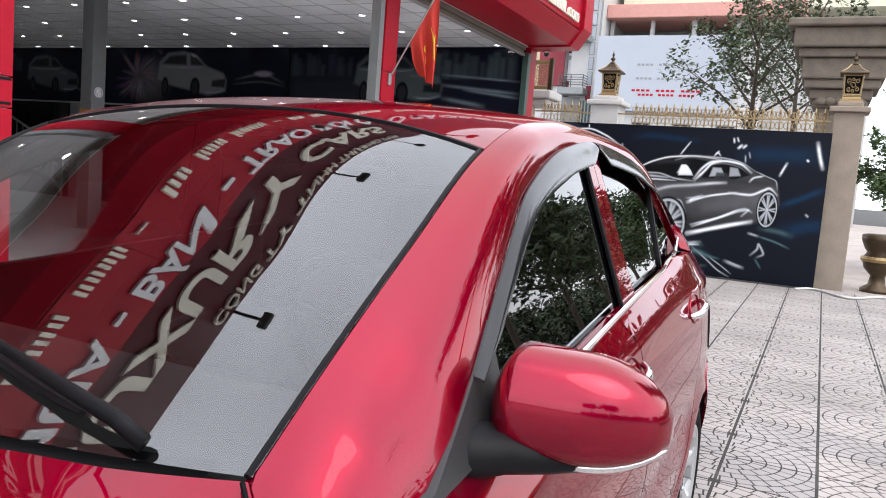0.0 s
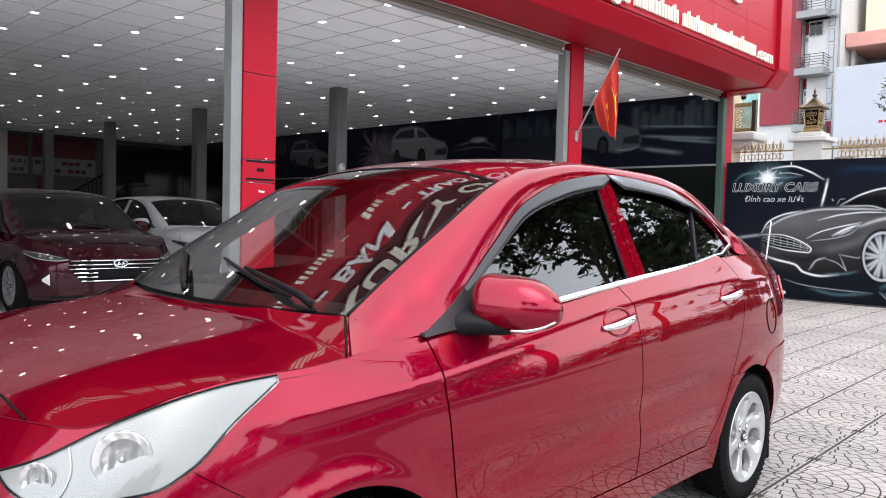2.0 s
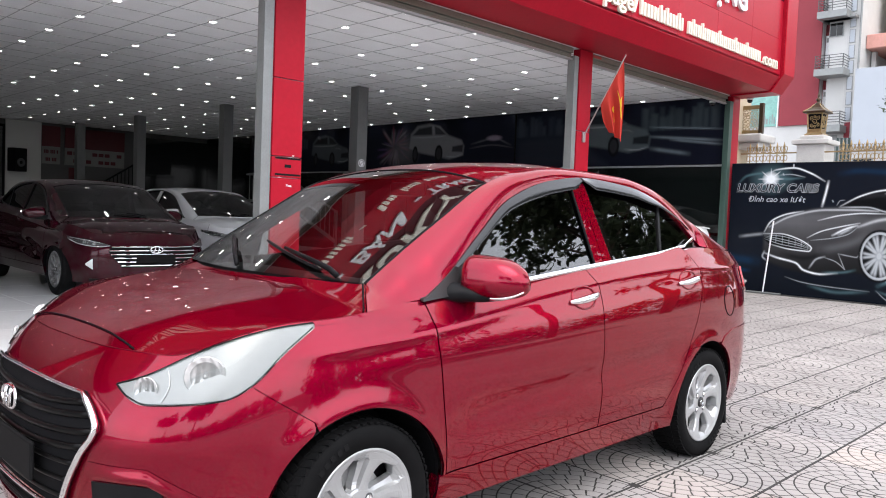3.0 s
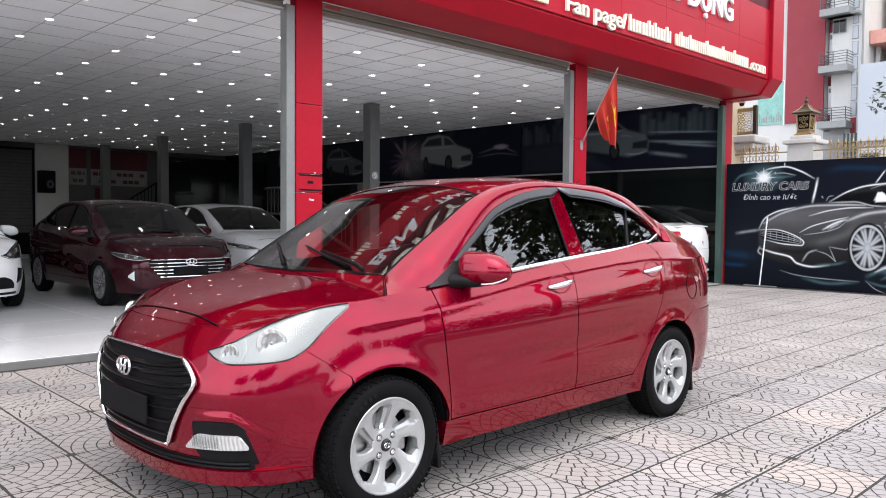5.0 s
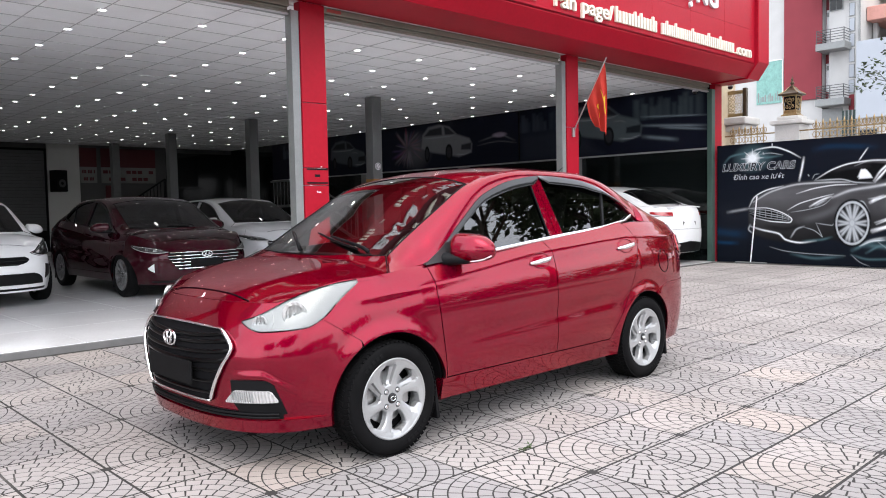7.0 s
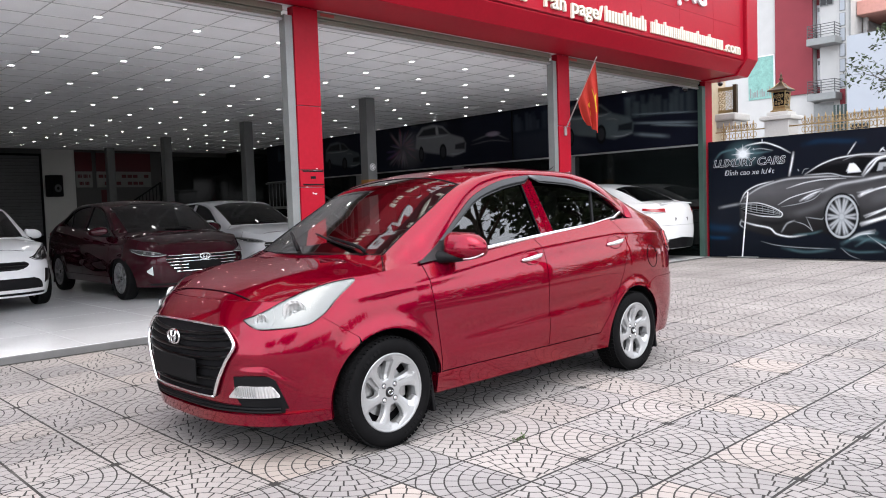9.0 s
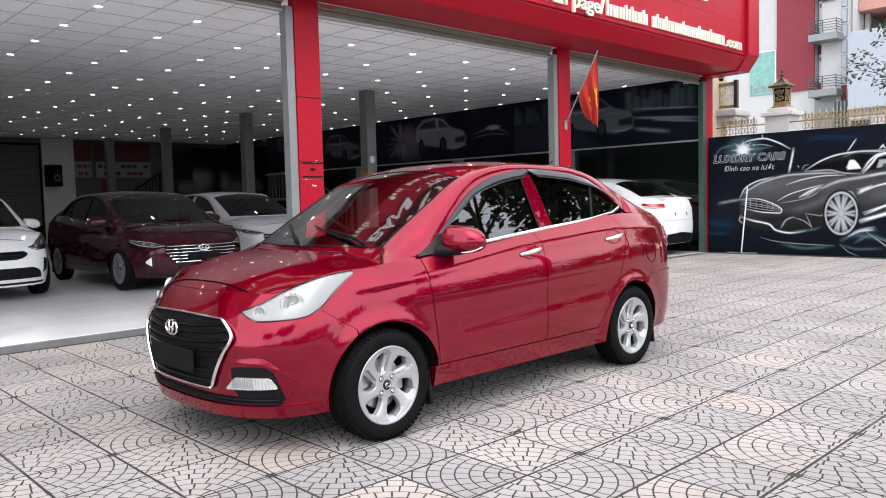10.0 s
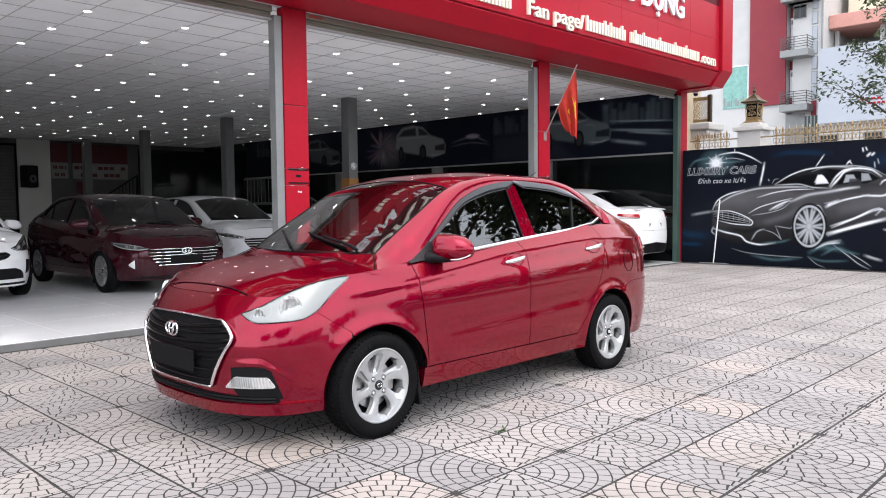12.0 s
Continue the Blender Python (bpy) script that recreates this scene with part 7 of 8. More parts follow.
def lantern(x, y, z):
    t = thing("gate_lantern", "square gilt bronze lantern with carved scroll panels on a post", "lantern", pose(x, y, z), "post lanterns")
    quarter = Matrix.Rotation(math.pi / 4, 4, "Z")
    bm = lathe([(0.27, 0), (0.27, 0.025), (0.22, 0.045), (0.20, 0.075), (0.215, 0.085), (0.215, 0.095)], 4)
    turned(bm, quarter)
    part("base", bm, M_GOLD, t)
    bm = lathe([(0.165, 0.09), (0.20, 0.42)], 4)
    turned(bm, quarter)
    part("lamp_core", bm, M_DARKINSIDE, t)
    for a in range(4):
        turn = Matrix.Rotation(a * math.pi / 2, 4, "Z")
        fr = bmesh.new()
        c0, c1 = 0.135, 0.158
        add_tube(fr, [(-c0, -c0, 0.09), (-c1, -c1, 0.42)], 0.015, 6)
        add_tube(fr, [(-c0, -c0, 0.11), (-c0, c0, 0.11)], 0.014, 6)
        add_tube(fr, [(-c1, -c1, 0.405), (-c1, c1, 0.405)], 0.014, 6)
        turned(fr, turn)
        part("panel_frame", fr, M_GOLD, t)
        bm = bmesh.new()
        for u, v, r, ph in ((0, 0.25, 0.055, 0), (-0.065, 0.19, 0.038, 1), (0.065, 0.19, 0.038, 4), (-0.065, 0.32, 0.040, 2), (0.065, 0.32, 0.040, 5), (0, 0.345, 0.028, 3), (0, 0.16, 0.028, 0)):
            d = -(c0 + (c1 - c0) * (v - 0.09) / 0.33) + 0.002
            add_tube(bm, [(d, u + r * (1 - 0.10 * k) * math.cos(k + ph), v + r * (1 - 0.10 * k) * math.sin(k + ph)) for k in np.linspace(0, 7.0, 16)], 0.0085, 5)
        turned(bm, turn)
        tagged(part("carved_panel", bm, M_GOLD, t, smooth=True), kind="stuff")
    rf = lathe([(0.32, 0.415), (0.345, 0.430), (0.335, 0.445), (0.24, 0.475), (0.16, 0.515), (0.105, 0.565), (0.08, 0.58)], 4)
    turned(rf, quarter)
    part("roof", rf, M_BRONZE, t, "dark bronze flared roof")
    for a in range(4):
        rd_ = tube([(0.32, 0, 0.445), (0.235, 0, 0.48), (0.155, 0, 0.52), (0.085, 0, 0.58)], 0.010, 6)
        turned(rd_, Matrix.Rotation(math.pi / 4 + a * math.pi / 2, 4, "Z"))
        part("roof_ridge", rd_, M_GOLD, t)
    part("finial", lathe([(0.075, 0.575), (0.06, 0.60), (0.032, 0.615), (0.028, 0.635), (0.052, 0.655), (0.050, 0.675), (0.022, 0.695), (0.018, 0.715), (0.032, 0.735), (0.018, 0.755), (0.006, 0.79), (0.0, 0.83)], 12), M_BRONZE, t, smooth=True)
    t.scale = (0.79, 0.79, 0.95)
    return t


def gate_post(x, y, top, mat, half):
    t = thing("fence_post", "plastered square gate post with a moulded cap", "post", pose(x, y, 0), "fence posts")
    part("shaft", box((-half, -half, -0.02), (half, half, top - 0.16), 0.012), mat, t)
    part("cap", box((-half - 0.07, -half - 0.07, top - 0.16), (half + 0.07, half + 0.07, top - 0.08), 0.015), mat, t)
    part("cap_top", box((-half + 0.03, -half + 0.03, top - 0.08), (half - 0.03, half - 0.03, top), 0.02), mat, t)
    return t


gate_post(12.58, 3.13, 2.84, M_PLASTER, 0.235)
lantern(12.58, 3.13, 2.84)
gate_post(12.42, -0.52, 2.83, M_STONE, 0.20)
lantern(12.42, -0.52, 2.83)
# large carved gate pier, its backlit shade put into the stone colour, and urn beyond the fence
gp = thing("stone_gate_pier", "tall beige stone gate pier with a corbelled top, coloured dark as if backlit", "gate", pose(15.3, -0.38, 0))
part("shaft", box((-0.38, -0.34, -0.02), (0.38, 0.34, 3.02), 0.03), M_PIER, gp)
for z0, z1, w in ((3.02, 3.16, 0.44), (3.16, 3.34, 0.50), (3.34, 3.50, 0.60), (3.50, 3.86, 0.66), (3.86, 4.02, 0.74), (4.02, 4.36, 0.84), (4.36, 4.50, 0.95)):
    part("cornice_course", box((-w, -w, z0 + 0.002), (w, w, z1 - 0.002), 0.03), M_PIER, gp)
for k in range(5):
    part("carved_scroll", lathe([(0, 0), (0.10, 0.02), (0.13, 0.08), (0.08, 0.15), (0, 0.18)], 10, "Z", (-0.42, -0.30 + 0.15 * k, 3.05)), M_PIER, gp, smooth=True)
ur = thing("bronze_urn", "squat dark bronze urn on the pavement", "urn", pose(12.7, -1.18, ground_z(12)))
part("bowl", lathe([(0.10, 0), (0.22, 0), (0.22, 0.05), (0.12, 0.12), (0.10, 0.25), (0.20, 0.36), (0.24, 0.50), (0.18, 0.60), (0.22, 0.66), (0.27, 0.78), (0.27, 0.86), (0.20, 0.88)], 24), M_BRONZE, ur, smooth=True)
part("band", lathe([(0.245, 0.46), (0.26, 0.50), (0.245, 0.54)], 24), M_GOLD, ur)
ho = thing("garden_hose", "pale grey hose lying on the paving", "hose", pose(0, 0, 0))
part("coil", tube([(11.6 + 0.3 * math.sin(k * 0.9), -0.1 - 0.13 * k, ground_z(12) + 0.018) for k in np.linspace(0, 9, 40)], 0.018, 8), M_PLASTER, ho, smooth=True)

# neighbouring houses
hs = thing("apartment_house", "white and maroon painted multi-storey house with balconies", "building", pose(48, 0, 0))
part("white_wall", box((0.0, 15.64, 0), (12, 32, 22.0)), M_WHITEWALL, hs)
part("maroon_wall", box((-0.16, 15.64, 7.58), (-0.003, 17.95, 22.0), 0.01), M_REDWALL, hs)
part("wall_picture", box((-0.05, 18.10, 7.60), (-0.004, 19.78, 10.32)), M_TEAL, hs, "faded teal printed picture")
part("picture_frame", box((-0.08, 18.03, 7.52), (-0.052, 18.10, 10.40)), M_LETTERW, hs)
part("picture_frame", box((-0.08, 18.03, 10.33), (-0.052, 19.85, 10.40)), M_LETTERW, hs)
rng = random.Random(9)
for k in range(10):
    yy = 18.2 + 0.155 * k
    part("picture_shape", box((-0.060, yy, 7.75), (-0.0505, yy + rng.uniform(0.05, 0.13), 8.05 + rng.uniform(0, 0.35))), M_GREYMETAL, hs)
part("recess_wall", box((0.55, 15.22, 0), (6, 15.636, 22.0)), M_REDWALL, hs)
part("stair_tower", box((-0.1, 14.22, 0), (6, 15.216, 22.0)), M_WHITEWALL, hs)
part("tower_return", box((-0.1, 13.52, 0), (6, 14.216, 22.0)), M_WHITEWALL, hs)
for z0, z1 in ((8.0, 9.75), (11.0, 13.05), (14.4, 16.4)):
    d_ = part("door", box((0.50, 15.28, z0), (0.545, 15.60, z1), 0.01), M_LETTERW, hs, "white balcony door")
    part("door_vent", box((0.485, 15.33, z1 - 0.42), (0.498, 15.55, z1 - 0.15)), M_GREYMETAL, d_)
for z in (6.95, 10.30, 13.70):
    b_ = part("balcony", box((-1.25, 13.92, z), (0.54, 15.60, z + 0.42), 0.02), M_GREYMETAL, hs, "grey balcony slab")
    for q in range(5):
        zz = z + 0.58 + 0.155 * q
        part("balcony_rail", tube([(0.4, 13.98, zz), (-1.2, 13.98, zz), (-1.2, 15.55, zz), (0.4, 15.55, zz)], 0.022, 5), M_GREYPLASTIC, b_)
    for yy in (13.98, 14.76, 15.55):
        part("balcony_post", tube([(-1.2, yy, z + 0.4), (-1.2, yy, z + 1.22)], 0.028, 5), M_GREYPLASTIC, b_)
for z in (12.78, 16.2):
    w = part("window", box((-0.16, 14.40, z), (-0.102, 15.20, z + 0.84), 0.01), M_GREYMETAL, hs)
    part("pane", box((-0.18, 14.45, z + 0.05), (-0.162, 14.78, z + 0.79)), D_TINT, w)
    part("pane", box((-0.18, 14.82, z + 0.05), (-0.162, 15.15, z + 0.79)), D_TINT, w)
    part("roof_hood", box((-0.75, 13.6, z + 0.92), (0.3, 15.45, z + 1.10), 0.03), M_GREYMETAL, hs)
for k in range(9):
    z = 7.7 + 0.92 * k
    w = part("window", box((-0.15, 13.72, z), (-0.102, 14.06, z + 0.80), 0.006), M_GREYMETAL, hs)
    part("pane", box((-0.17, 13.76, z + 0.04), (-0.152, 14.02, z + 0.76)), M_BLANKBOARD, w)
part("maroon_strip", box((-0.13, 13.74, 6.2), (-0.103, 14.05, 7.6)), M_REDWALL, hs)
part("lower_opening", box((-0.14, 14.4, 4.2), (-0.102, 15.6, 6.88)), M_GREYMETAL, hs, "grey lower wall opening")
part("drain_pipe", tube([(-0.16, 13.46, 0), (-0.16, 13.46, 22)], 0.06, 8), M_GREYMETAL, hs)
gs = thing("green_shed", "dark green corrugated sheet wall beyond the fence", "shed", pose(47.2, 0, 0))
part("sheet_wall", box((0, 11.2, 0), (0.3, 14.2, 6.6), 0.01), material("dark_green_sheet", (0.035, 0.06, 0.055), 0.5, 0.2), gs)
for k in range(14):
    part("sheet_rib", box((-0.05, 11.25 + 0.21 * k, 0), (-0.002, 11.33 + 0.21 * k, 6.6), 0.01), M_GREYMETAL, gs)
hs2 = thing("terrace_house", "pale house with an open loggia under a pink roof edge", "building", pose(50, 0, 0))
part("wall", box((0, -2.0, 0), (9, 13.46, 10.85)), M_WHITEWALL, hs2)
part("loggia_back", box((3.5, 2.0, 10.86), (4.0, 13.4, 12.1)), M_GREYMETAL, hs2)
for y in (13.2, 10.6, 8.0, 5.4):
    part("loggia_post", box((0.1, y, 10.85), (0.4, y + 0.25, 12.1), 0.02), M_WHITEWALL, hs2)
part("roof", box((-0.9, 1.8, 12.1), (9, 13.5, 12.95), 0.05), material("pink_roof_edge", (0.52, 0.26, 0.22), 0.8), hs2)
part("wall_upper", box((1.2, -6, 12.95), (9, 13.0, 18.0)), material("cream_wall_paint", (0.62, 0.60, 0.46), 0.8), hs2)
for k in range(5):
    w = part("window", box((1.12, -5 + 3.2 * k, 14.2), (1.198, -3.6 + 3.2 * k, 16.0), 0.01), M_GREYMETAL, hs2)
    part("pane", box((1.10, -4.9 + 3.2 * k, 14.3), (1.118, -3.7 + 3.2 * k, 15.9)), D_TINT, w)
gb = thing("gold_balustrade", "gold pierced balcony balustrade on a white ledge", "balustrade", pose(14.0, 4.85, 0))
part("ledge", box((-0.25, -0.25, 2.92), (0.5, 0.6, 3.08), 0.03), M_PLASTER, gb)
part("ledge_moulding", box((-0.18, -0.18, 2.78), (0.5, 0.6, 2.92), 0.03), M_PLASTER, gb)
part("panel_frame", box((-0.12, -0.16, 3.10), (-0.08, 0.2, 3.16)), M_GOLD, gb)
part("panel_frame", box((-0.12, -0.16, 3.58), (-0.08, 0.2, 3.66)), M_GOLD, gb)
bmf = bmesh.new()
for i in range(5):
    for j in range(6):
        ph = 1.7 * i + 2.3 * j
        add_tube(bmf, [(-0.1, -0.125 + 0.072 * i + (0.044 - 0.004 * k) * math.cos(k + ph), 3.19 + 0.077 * j + (0.044 - 0.004 * k) * math.sin(k + ph)) for k in np.linspace(0, 6.6, 11)], 0.009, 5)
tagged(part("pierced_panel", bmf, M_GOLD, gb), kind="stuff")
part("end_post", box((-0.14, -0.22, 3.08), (-0.04, -0.14, 3.70), 0.01), M_BRONZE, gb)
part("cream_pier", box((-0.4, 0.22, -0.02), (0.3, 0.42, 3.9), 0.02), material("cream_stone", (0.50, 0.42, 0.30), 0.8, vary=0.15), gb)
bw = thing("office_block", "pale plain building carrying a wide hoarding", "building", pose(46, 0, 0))
part("wall", box((0.0, 3.6, 0), (1.6, 12.95, 10.2)), M_WHITEWALL, bw)
part("parapet", box((-0.05, 3.5, 10.2), (1.7, 12.98, 10.28), 0.02), M_WHITEWALL, bw)
for r in range(2):
    for k in range(4):
        w = part("window", box((-0.06, 4.6 + 2.4 * k, 1.6 + 2.4 * r), (-0.004, 5.7 + 2.4 * k, 2.9 + 2.4 * r), 0.01), M_GREYMETAL, bw)
        part("pane", box((-0.08, 4.68 + 2.4 * k, 1.68 + 2.4 * r), (-0.062, 5.62 + 2.4 * k, 2.82 + 2.4 * r)), D_TINT, w)
bd = thing("notice_hoarding", "large pale blue hoarding with faint lines of print", "hoarding", pose(45.6, 0, 0))
part("board", box((0.0, 5.0, 5.9), (0.1, 12.9, 10.3), 0.01), M_BLANKBOARD, bd)
for k, y in enumerate((6.0, 9.0, 12.0)):
    part("board_bracket", box((0.1, y - 0.06, 6.2), (0.41, y + 0.06, 10.0)), M_GREYMETAL, bd)
for z, y0, y1, mt in ((8.55, 10.4, 6.9, M_GREYMETAL), (7.75, 10.4, 7.0, M_GREYMETAL), (7.05, 10.6, 6.6, M_SIGNRED), (6.8, 10.2, 6.9, M_SIGNRED)):
    n = 14
    for k in range(n):
        if k % 5 != 4:
            part("print_bar", box((-0.014, mixn(y0, y1, (k + 0.7) / n), z), (-0.002, mixn(y0, y1, k / n), z + 0.12)), mt, bd)

# ---------------------------------------------------------------- trees
def leaf_cloud(rng, centres, count, size):
    """Many small folded leaves scattered round twig ends."""
    verts, faces = [], []
    for _ in range(count):
        c, r = rng.choice(centres)
        while True:
            d = Vector((rng.uniform(-1, 1), rng.uniform(-1, 1), rng.uniform(-1, 1)))
            if d.length < 1:
                break
        p = c + d * r
        ax = Vector((rng.gauss(0, 1), rng.gauss(0, 1), rng.gauss(0, 0.6))).normalized()
        sd = ax.cross(Vector((rng.gauss(0, 1), rng.gauss(0, 1), 1.2))).normalized()
        up = ax.cross(sd)
        s = size * rng.uniform(0.6, 1.3)
        n = len(verts)
        verts += [p, p + ax * s * 0.5 + sd * s * 0.24 + up * s * 0.06, p + ax * s, p + ax * s * 0.5 - sd * s * 0.24 + up * s * 0.06]
        faces += [(n, n + 1, n + 2), (n, n + 2, n + 3)]
    me = bpy.data.meshes.new("crown")
    me.from_pydata([tuple(v) for v in verts], [], faces)
    return me


def tree(x, y, height, spread, seed, leaves, size, mat, label, trunk=0.12, first=0.35):
    rng = random.Random(seed)
    t = thing("tree", label, "tree", pose(x, y, ground_z(x) - 0.02), "trees")
    bm = bmesh.new()
    top = Vector((rng.uniform(-0.2, 0.2), rng.uniform(-0.2, 0.2), height * 0.75))
    add_tube(bm, [Vector((0, 0, 0)), top * 0.35 + Vector((0.05, 0.03, 0)), top * 0.7, top], [trunk, trunk * 0.8, trunk * 0.55, trunk * 0.2], 9)
    ends = []
    for k in range(11):
        a = k * 2.4 + rng.uniform(-0.3, 0.3)
        h0 = mixn(first, 0.72, k / 10)
        p0 = top * (h0 / 0.75)
        reach = spread * (1.0 - 0.45 * k / 10) * rng.uniform(0.75, 1.1)
        p1 = p0 + Vector((math.cos(a) * reach * 0.55, math.sin(a) * reach * 0.55, height * 0.10))
        p2 = p0 + Vector((math.cos(a) * reach, math.sin(a) * reach, height * rng.uniform(0.10, 0.26)))
        add_tube(bm, [p0, p1, p2], [trunk * 0.4, trunk * 0.24, trunk * 0.08], 6)
        for q in (p1, p1.lerp(p2, 0.5), p2):
            for _ in range(3):
                e = q + Vector((rng.uniform(-1, 1), rng.uniform(-1, 1), rng.uniform(-0.4, 0.8))) * spread * 0.28
                add_tube(bm, [q, q.lerp(e, 0.5) + Vector((0, 0, 0.03)), e], [trunk * 0.10, trunk * 0.07, trunk * 0.03], 5)
                ends.append((e, spread * rng.uniform(0.12, 0.24)))
    part("trunk", bm, M_BARK, t, smooth=True)
    me = leaf_cloud(rng, ends, leaves, size)
    me.materials.append(mat)
    o = new("crown", me)
    o.parent = t
    return t


tree(16.2, 1.15, 6.2, 1.65, 3, 4300, 0.11, M_LEAF, "slender tree with sparse grey-green leaves behind the fence", 0.08, 0.40)
tree(19.5, 0.4, 7.0, 1.8, 8, 3600, 0.12, M_LEAF, "slender tree with sparse grey-green leaves behind the fence", 0.08, 0.42)
tree(17.5, -2.2, 3.4, 1.3, 12, 9000, 0.12, M_LEAFG, "clipped bright green tree beyond the gate", 0.10, 0.3)
# street trees across the road side, mirrored in the car's glass and paint
k = 0
for x, y, h in ((-9.5, -11.0, 5.5), (15.2, -10.9, 14.0), (21.5, -10.5, 12.5), (-18, -11, 7.0), (27.0, -10.6, 9.5), (36.0, -10.8, 8.0), (45.0, -11.2, 8.5), (56.0, -11.5, 9.0)):
    tree(x, y, h, 3.6 if h > 7 else 2.4, 20 + k, 4200, 0.42, M_LEAF, "leafy street tree beside the road", 0.17, 0.55 if x < 30 else 0.30)
    k += 1
far = thing("tree_row", "far dense row of roadside trees beyond the street", "trees", kind="stuff")
rng = random.Random(77)
spots = [(Vector((x, rng.uniform(-28, -23.5), rng.uniform(0.6, 2.2 if x < 22 else 4.2))), rng.uniform(0.9, 1.4 if x < 22 else 2.4)) for x in (rng.uniform(-60, 110) for _ in range(300))]
me = leaf_cloud(rng, spots, 40000, 0.6)
me.materials.append(M_LEAF)
o = new("foliage", me)
o.parent = far

# ---------------------------------------------------------------- fan-patterned paving of the forecourt
TX, TY, T_X0, T_Y0 = 0.392, 0.430, 0.47, -0.45


def clip_poly(poly, lo, hi):
    """Keep the part of a polygon inside the square lo..hi."""
    for axis in (0, 1):
        for lim, sgn in ((lo, 1), (hi, -1)):
            out = []
            for i in range(len(poly)):
                p, q = poly[i - 1], poly[i]
                dp, dq = sgn * (p[axis] - lim), sgn * (q[axis] - lim)
                if (dp >= 0) != (dq >= 0):
                    t = dp / (dp - dq)
                    out.append((p[0] + (q[0] - p[0]) * t, p[1] + (q[1] - p[1]) * t))
                if dq >= 0:
                    out.append(q)
            poly = out
            if len(poly) < 3:
                return []
    return poly


def fan_blocks():
    """Small setts in rings round one corner of a unit tile."""
    rings = [0.0, 0.15, 0.31, 0.47, 0.63, 0.79, 0.945, 1.10, 1.26, 1.42]
    g = 0.0090
    blocks = []
    for r in range(9):
        r0, r1 = rings[r] + (g if r else 0), rings[r + 1] - g
        n = max(1, round((r + 0.5) * 1.45))
        shift = (0.5 * r + 0.13 * r * r) % 1.0 if r else 0.0
        for k in range(n + (1 if shift else 0)):
            a0 = (k - shift) / n * math.pi / 2
            a1 = a0 + math.pi / 2 / n
            ga = g / max(r0, 0.08)
            a0, a1 = max(0, a0 + ga), min(math.pi / 2, a1 - ga)
            if a1 - a0 < 0.03:
                continue
            arc = [a0 + (a1 - a0) * q / 2 for q in range(3)]
            poly = [(r1 * math.cos(a), r1 * math.sin(a)) for a in arc]
            poly += [(r0 * math.cos(a), r0 * math.sin(a)) for a in arc[::-1]] if r0 > 0.02 else [(0, 0)]
            poly = clip_poly(poly, 0.018, 0.982)
            area = abs(sum(poly[i - 1][0] * poly[i][1] - poly[i][0] * poly[i - 1][1] for i in range(len(poly)))) / 2 if poly else 0
            if area > 0.0012:
                blocks.append(poly)
    return blocks


FAN = fan_blocks()


def fan_geometry(cx, cy, ox=0.0, oy=0.0, oz=0.0, verts=None, faces=None):
    """The setts of one tile whose fan centre is the corner (cx, cy)."""
    verts = [] if verts is None else verts
    faces = [] if faces is None else faces
    for poly in FAN:
        pts = [((1 - a if cx else a), (1 - b if cy else b)) for a, b in poly]
        mx, my = sum(p[0] for p in pts) / len(pts), sum(p[1] for p in pts) / len(pts)
        n, b0 = len(pts), len(verts)
        lift = 0.0012 * math.sin(37.0 * mx + 91.0 * my)
        for k in (0.972, 1.0):
            for p in pts:
                verts.append((ox + (mx + (p[0] - mx) * k) * TX, oy + (my + (p[1] - my) * k) * TY, oz + (lift * 0.25 if k < 1 else -0.0005)))
        for p in pts:
            verts.append((ox + p[0] * TX, oy + p[1] * TY, oz - 0.0025))
        flip = bool(cx) != bool(cy)
        top = list(range(b0, b0 + n))
        area = sum(pts[i - 1][0] * pts[i][1] - pts[i][0] * pts[i - 1][1] for i in range(n))
        faces.append(top if area > 0 else top[::-1])
        for ring in (0, 1):
            for i in range(n):
                a, b = b0 + ring * n + i, b0 + ring * n + (i + 1) % n
                faces.append((a, b, b + n, a + n) if area < 0 else (b, a, a + n, b + n))
    return verts, faces


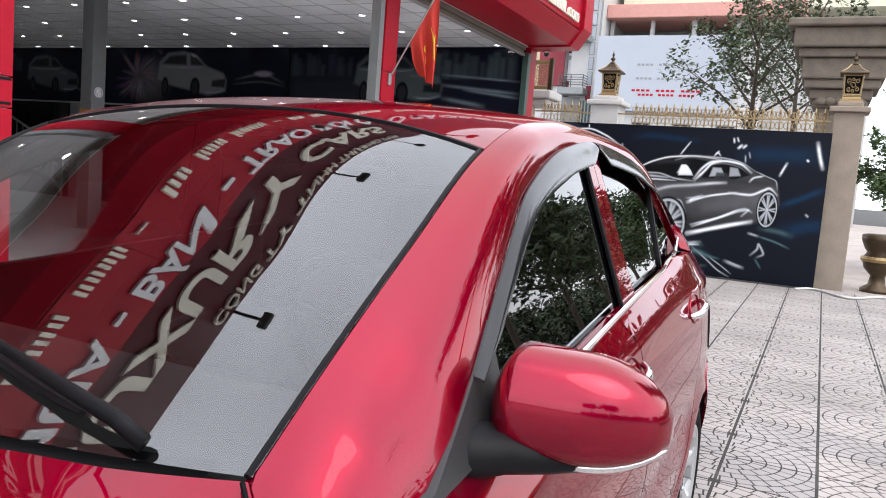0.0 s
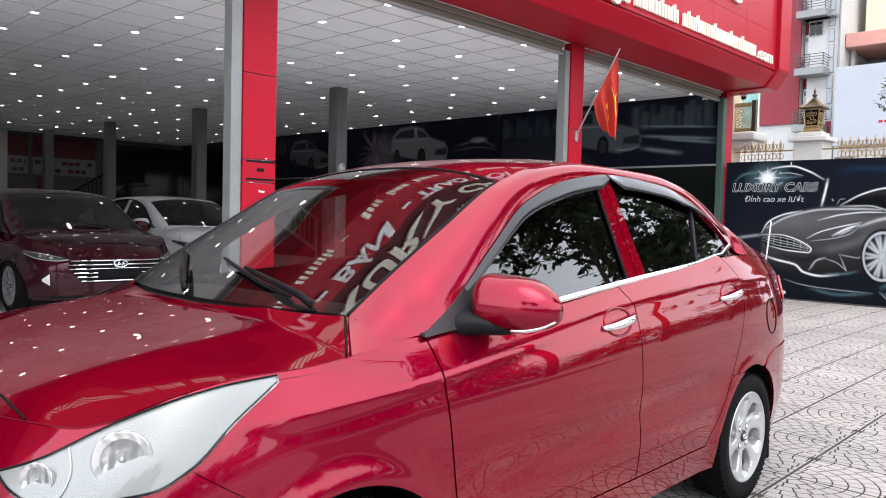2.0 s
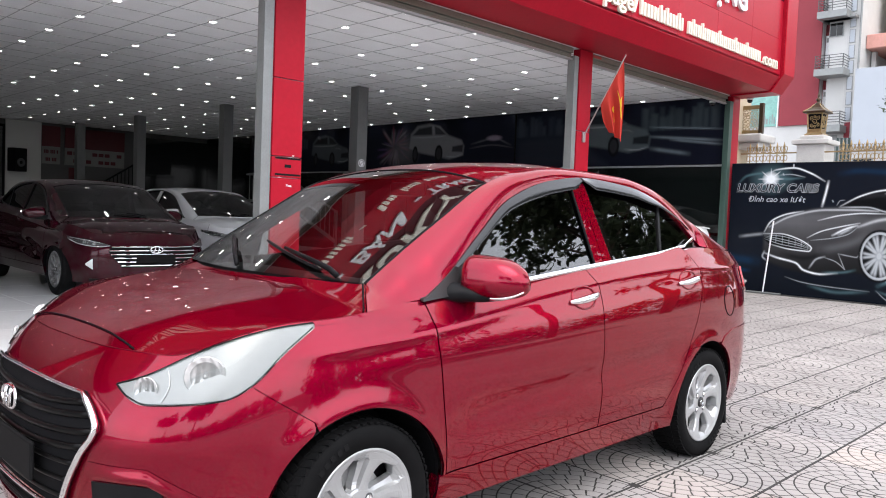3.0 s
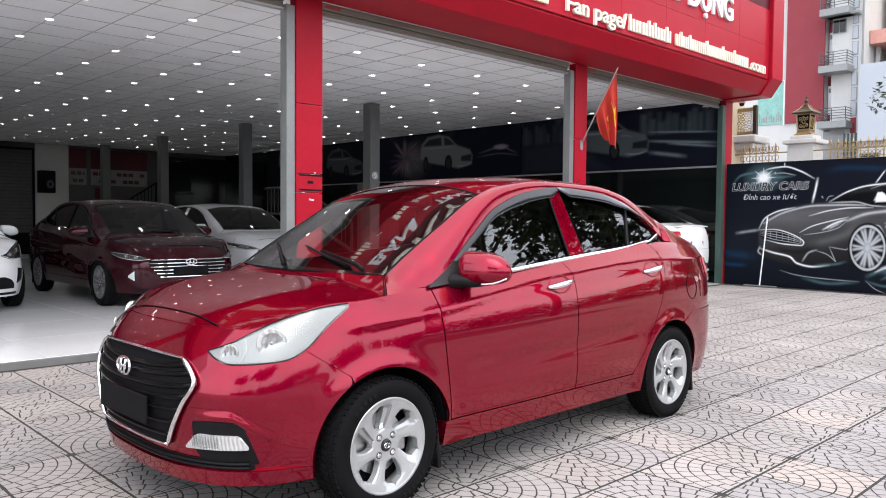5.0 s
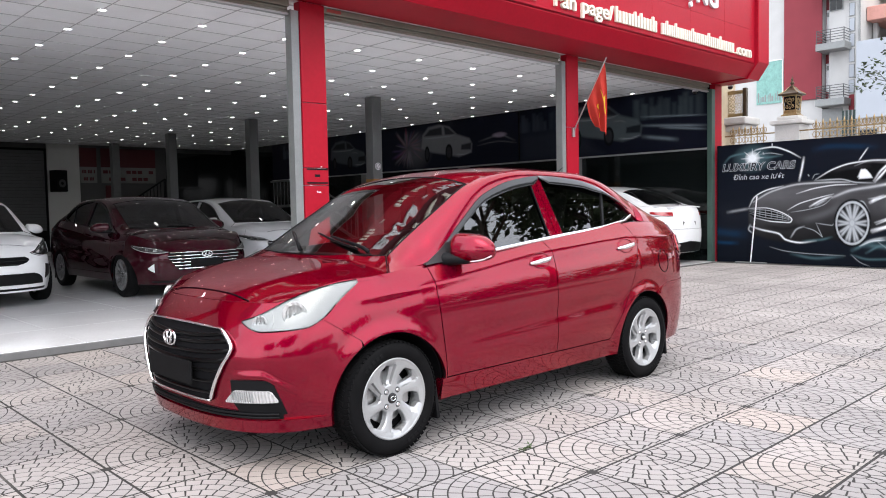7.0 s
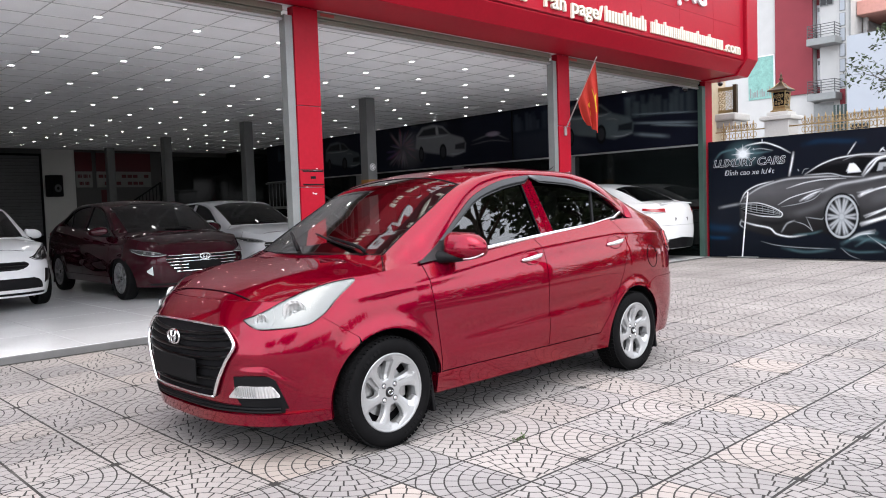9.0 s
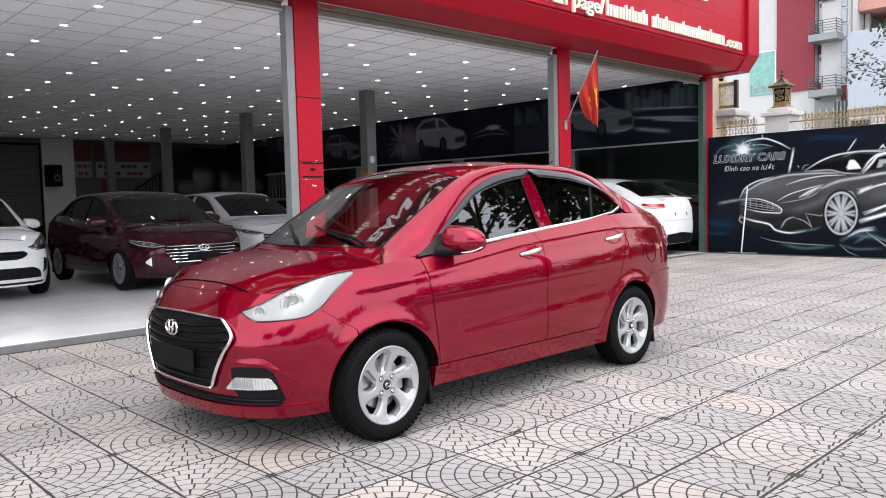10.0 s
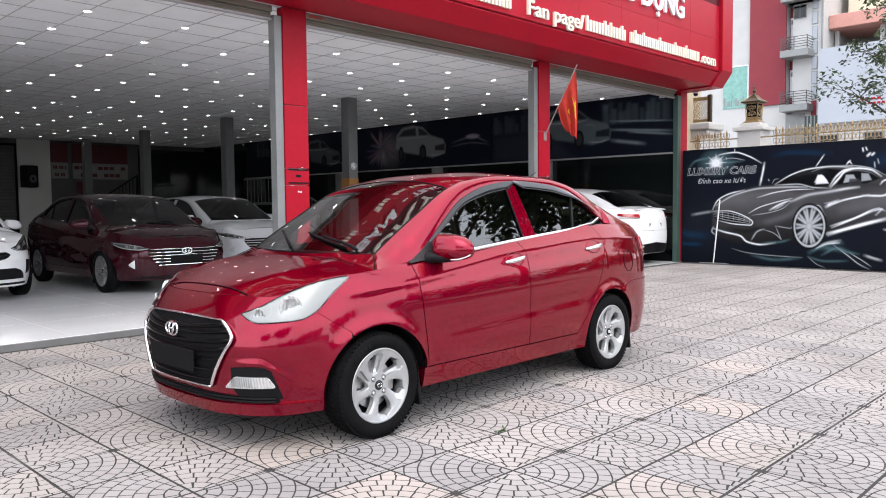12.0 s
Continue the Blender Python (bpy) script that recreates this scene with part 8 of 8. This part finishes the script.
def fan_corner(i, k):
    for cx in (0, 1):
        for cy in (0, 1):
            ii, kk = i + cx, k + cy
            if kk % 2 and (ii - ((kk + 1) // 2 + 1)) % 2 == 0:
                return cx, cy
    return 0, 0


pave = tagged(new("pavement"), "pale concrete paving tiles with fan-shaped sett pattern", "paving", kind="structure")
shapes = {}
rest_v, rest_f = [], []
for i in range(-26, 31):
    for k in range(-13, 12):
        x0, y0 = T_X0 + i * TX, T_Y0 + k * TY
        if y0 + TY > 4.345 or x0 + TX > 12.04 and y0 > -0.7:
            continue
        c = fan_corner(i, k)
        if -7 <= i < 10 and -6 <= k < 11:
            if c not in shapes:
                v, f = fan_geometry(*c)
                shapes[c] = bpy.data.meshes.new("paving_tile")
                shapes[c].from_pydata(v, [], f)
                shapes[c].materials.append(M_TILE)
            o = new("paving_tile", shapes[c])
            o.parent = pave
            o.location = (x0, y0, ground_z(x0) + 0.001)
            o.rotation_euler = (0, -math.atan2(ground_z(x0 + TX) - ground_z(x0), TX), 0)
        else:
            fan_geometry(*c, x0, y0, 0.001, rest_v, rest_f)
rest_v = [(x, y, z + ground_z(x)) for x, y, z in rest_v]
me = bpy.data.meshes.new("paving_field")
me.from_pydata(rest_v, [], rest_f)
me.materials.append(M_TILE)
o = new("paving_field", me)
o.parent = pave
tagged(o, kind="stuff")
for x0, x1, y0, y1 in ((-60, T_X0 - 26 * TX, -12.2, 4.3), (T_X0 - 26 * TX, 12, -12.2, T_Y0 - 13 * TY), (12.02, 60, -12.2, -0.75), (12.6, 60, -0.75, 30)):
    b_ = box((x0, y0, -0.05), (x1, y1, (ground_z(x0) if x0 > 5 else 0) + 0.001))
    p_ = part("paving_slab_field", b_, M_TILE, pave)
# weed in a joint
wd = thing("weed_tuft", "small green weed growing in a paving joint", "weed", pose(0.52, -0.445, 0), kind="stuff")
me = leaf_cloud(random.Random(4), [(Vector((0.012 * k - 0.05, 0.002 * k, 0.003)), 0.010) for k in range(8)], 60, 0.018)
me.materials.append(M_LEAFG)
o = new("blades", me)
o.parent = wd
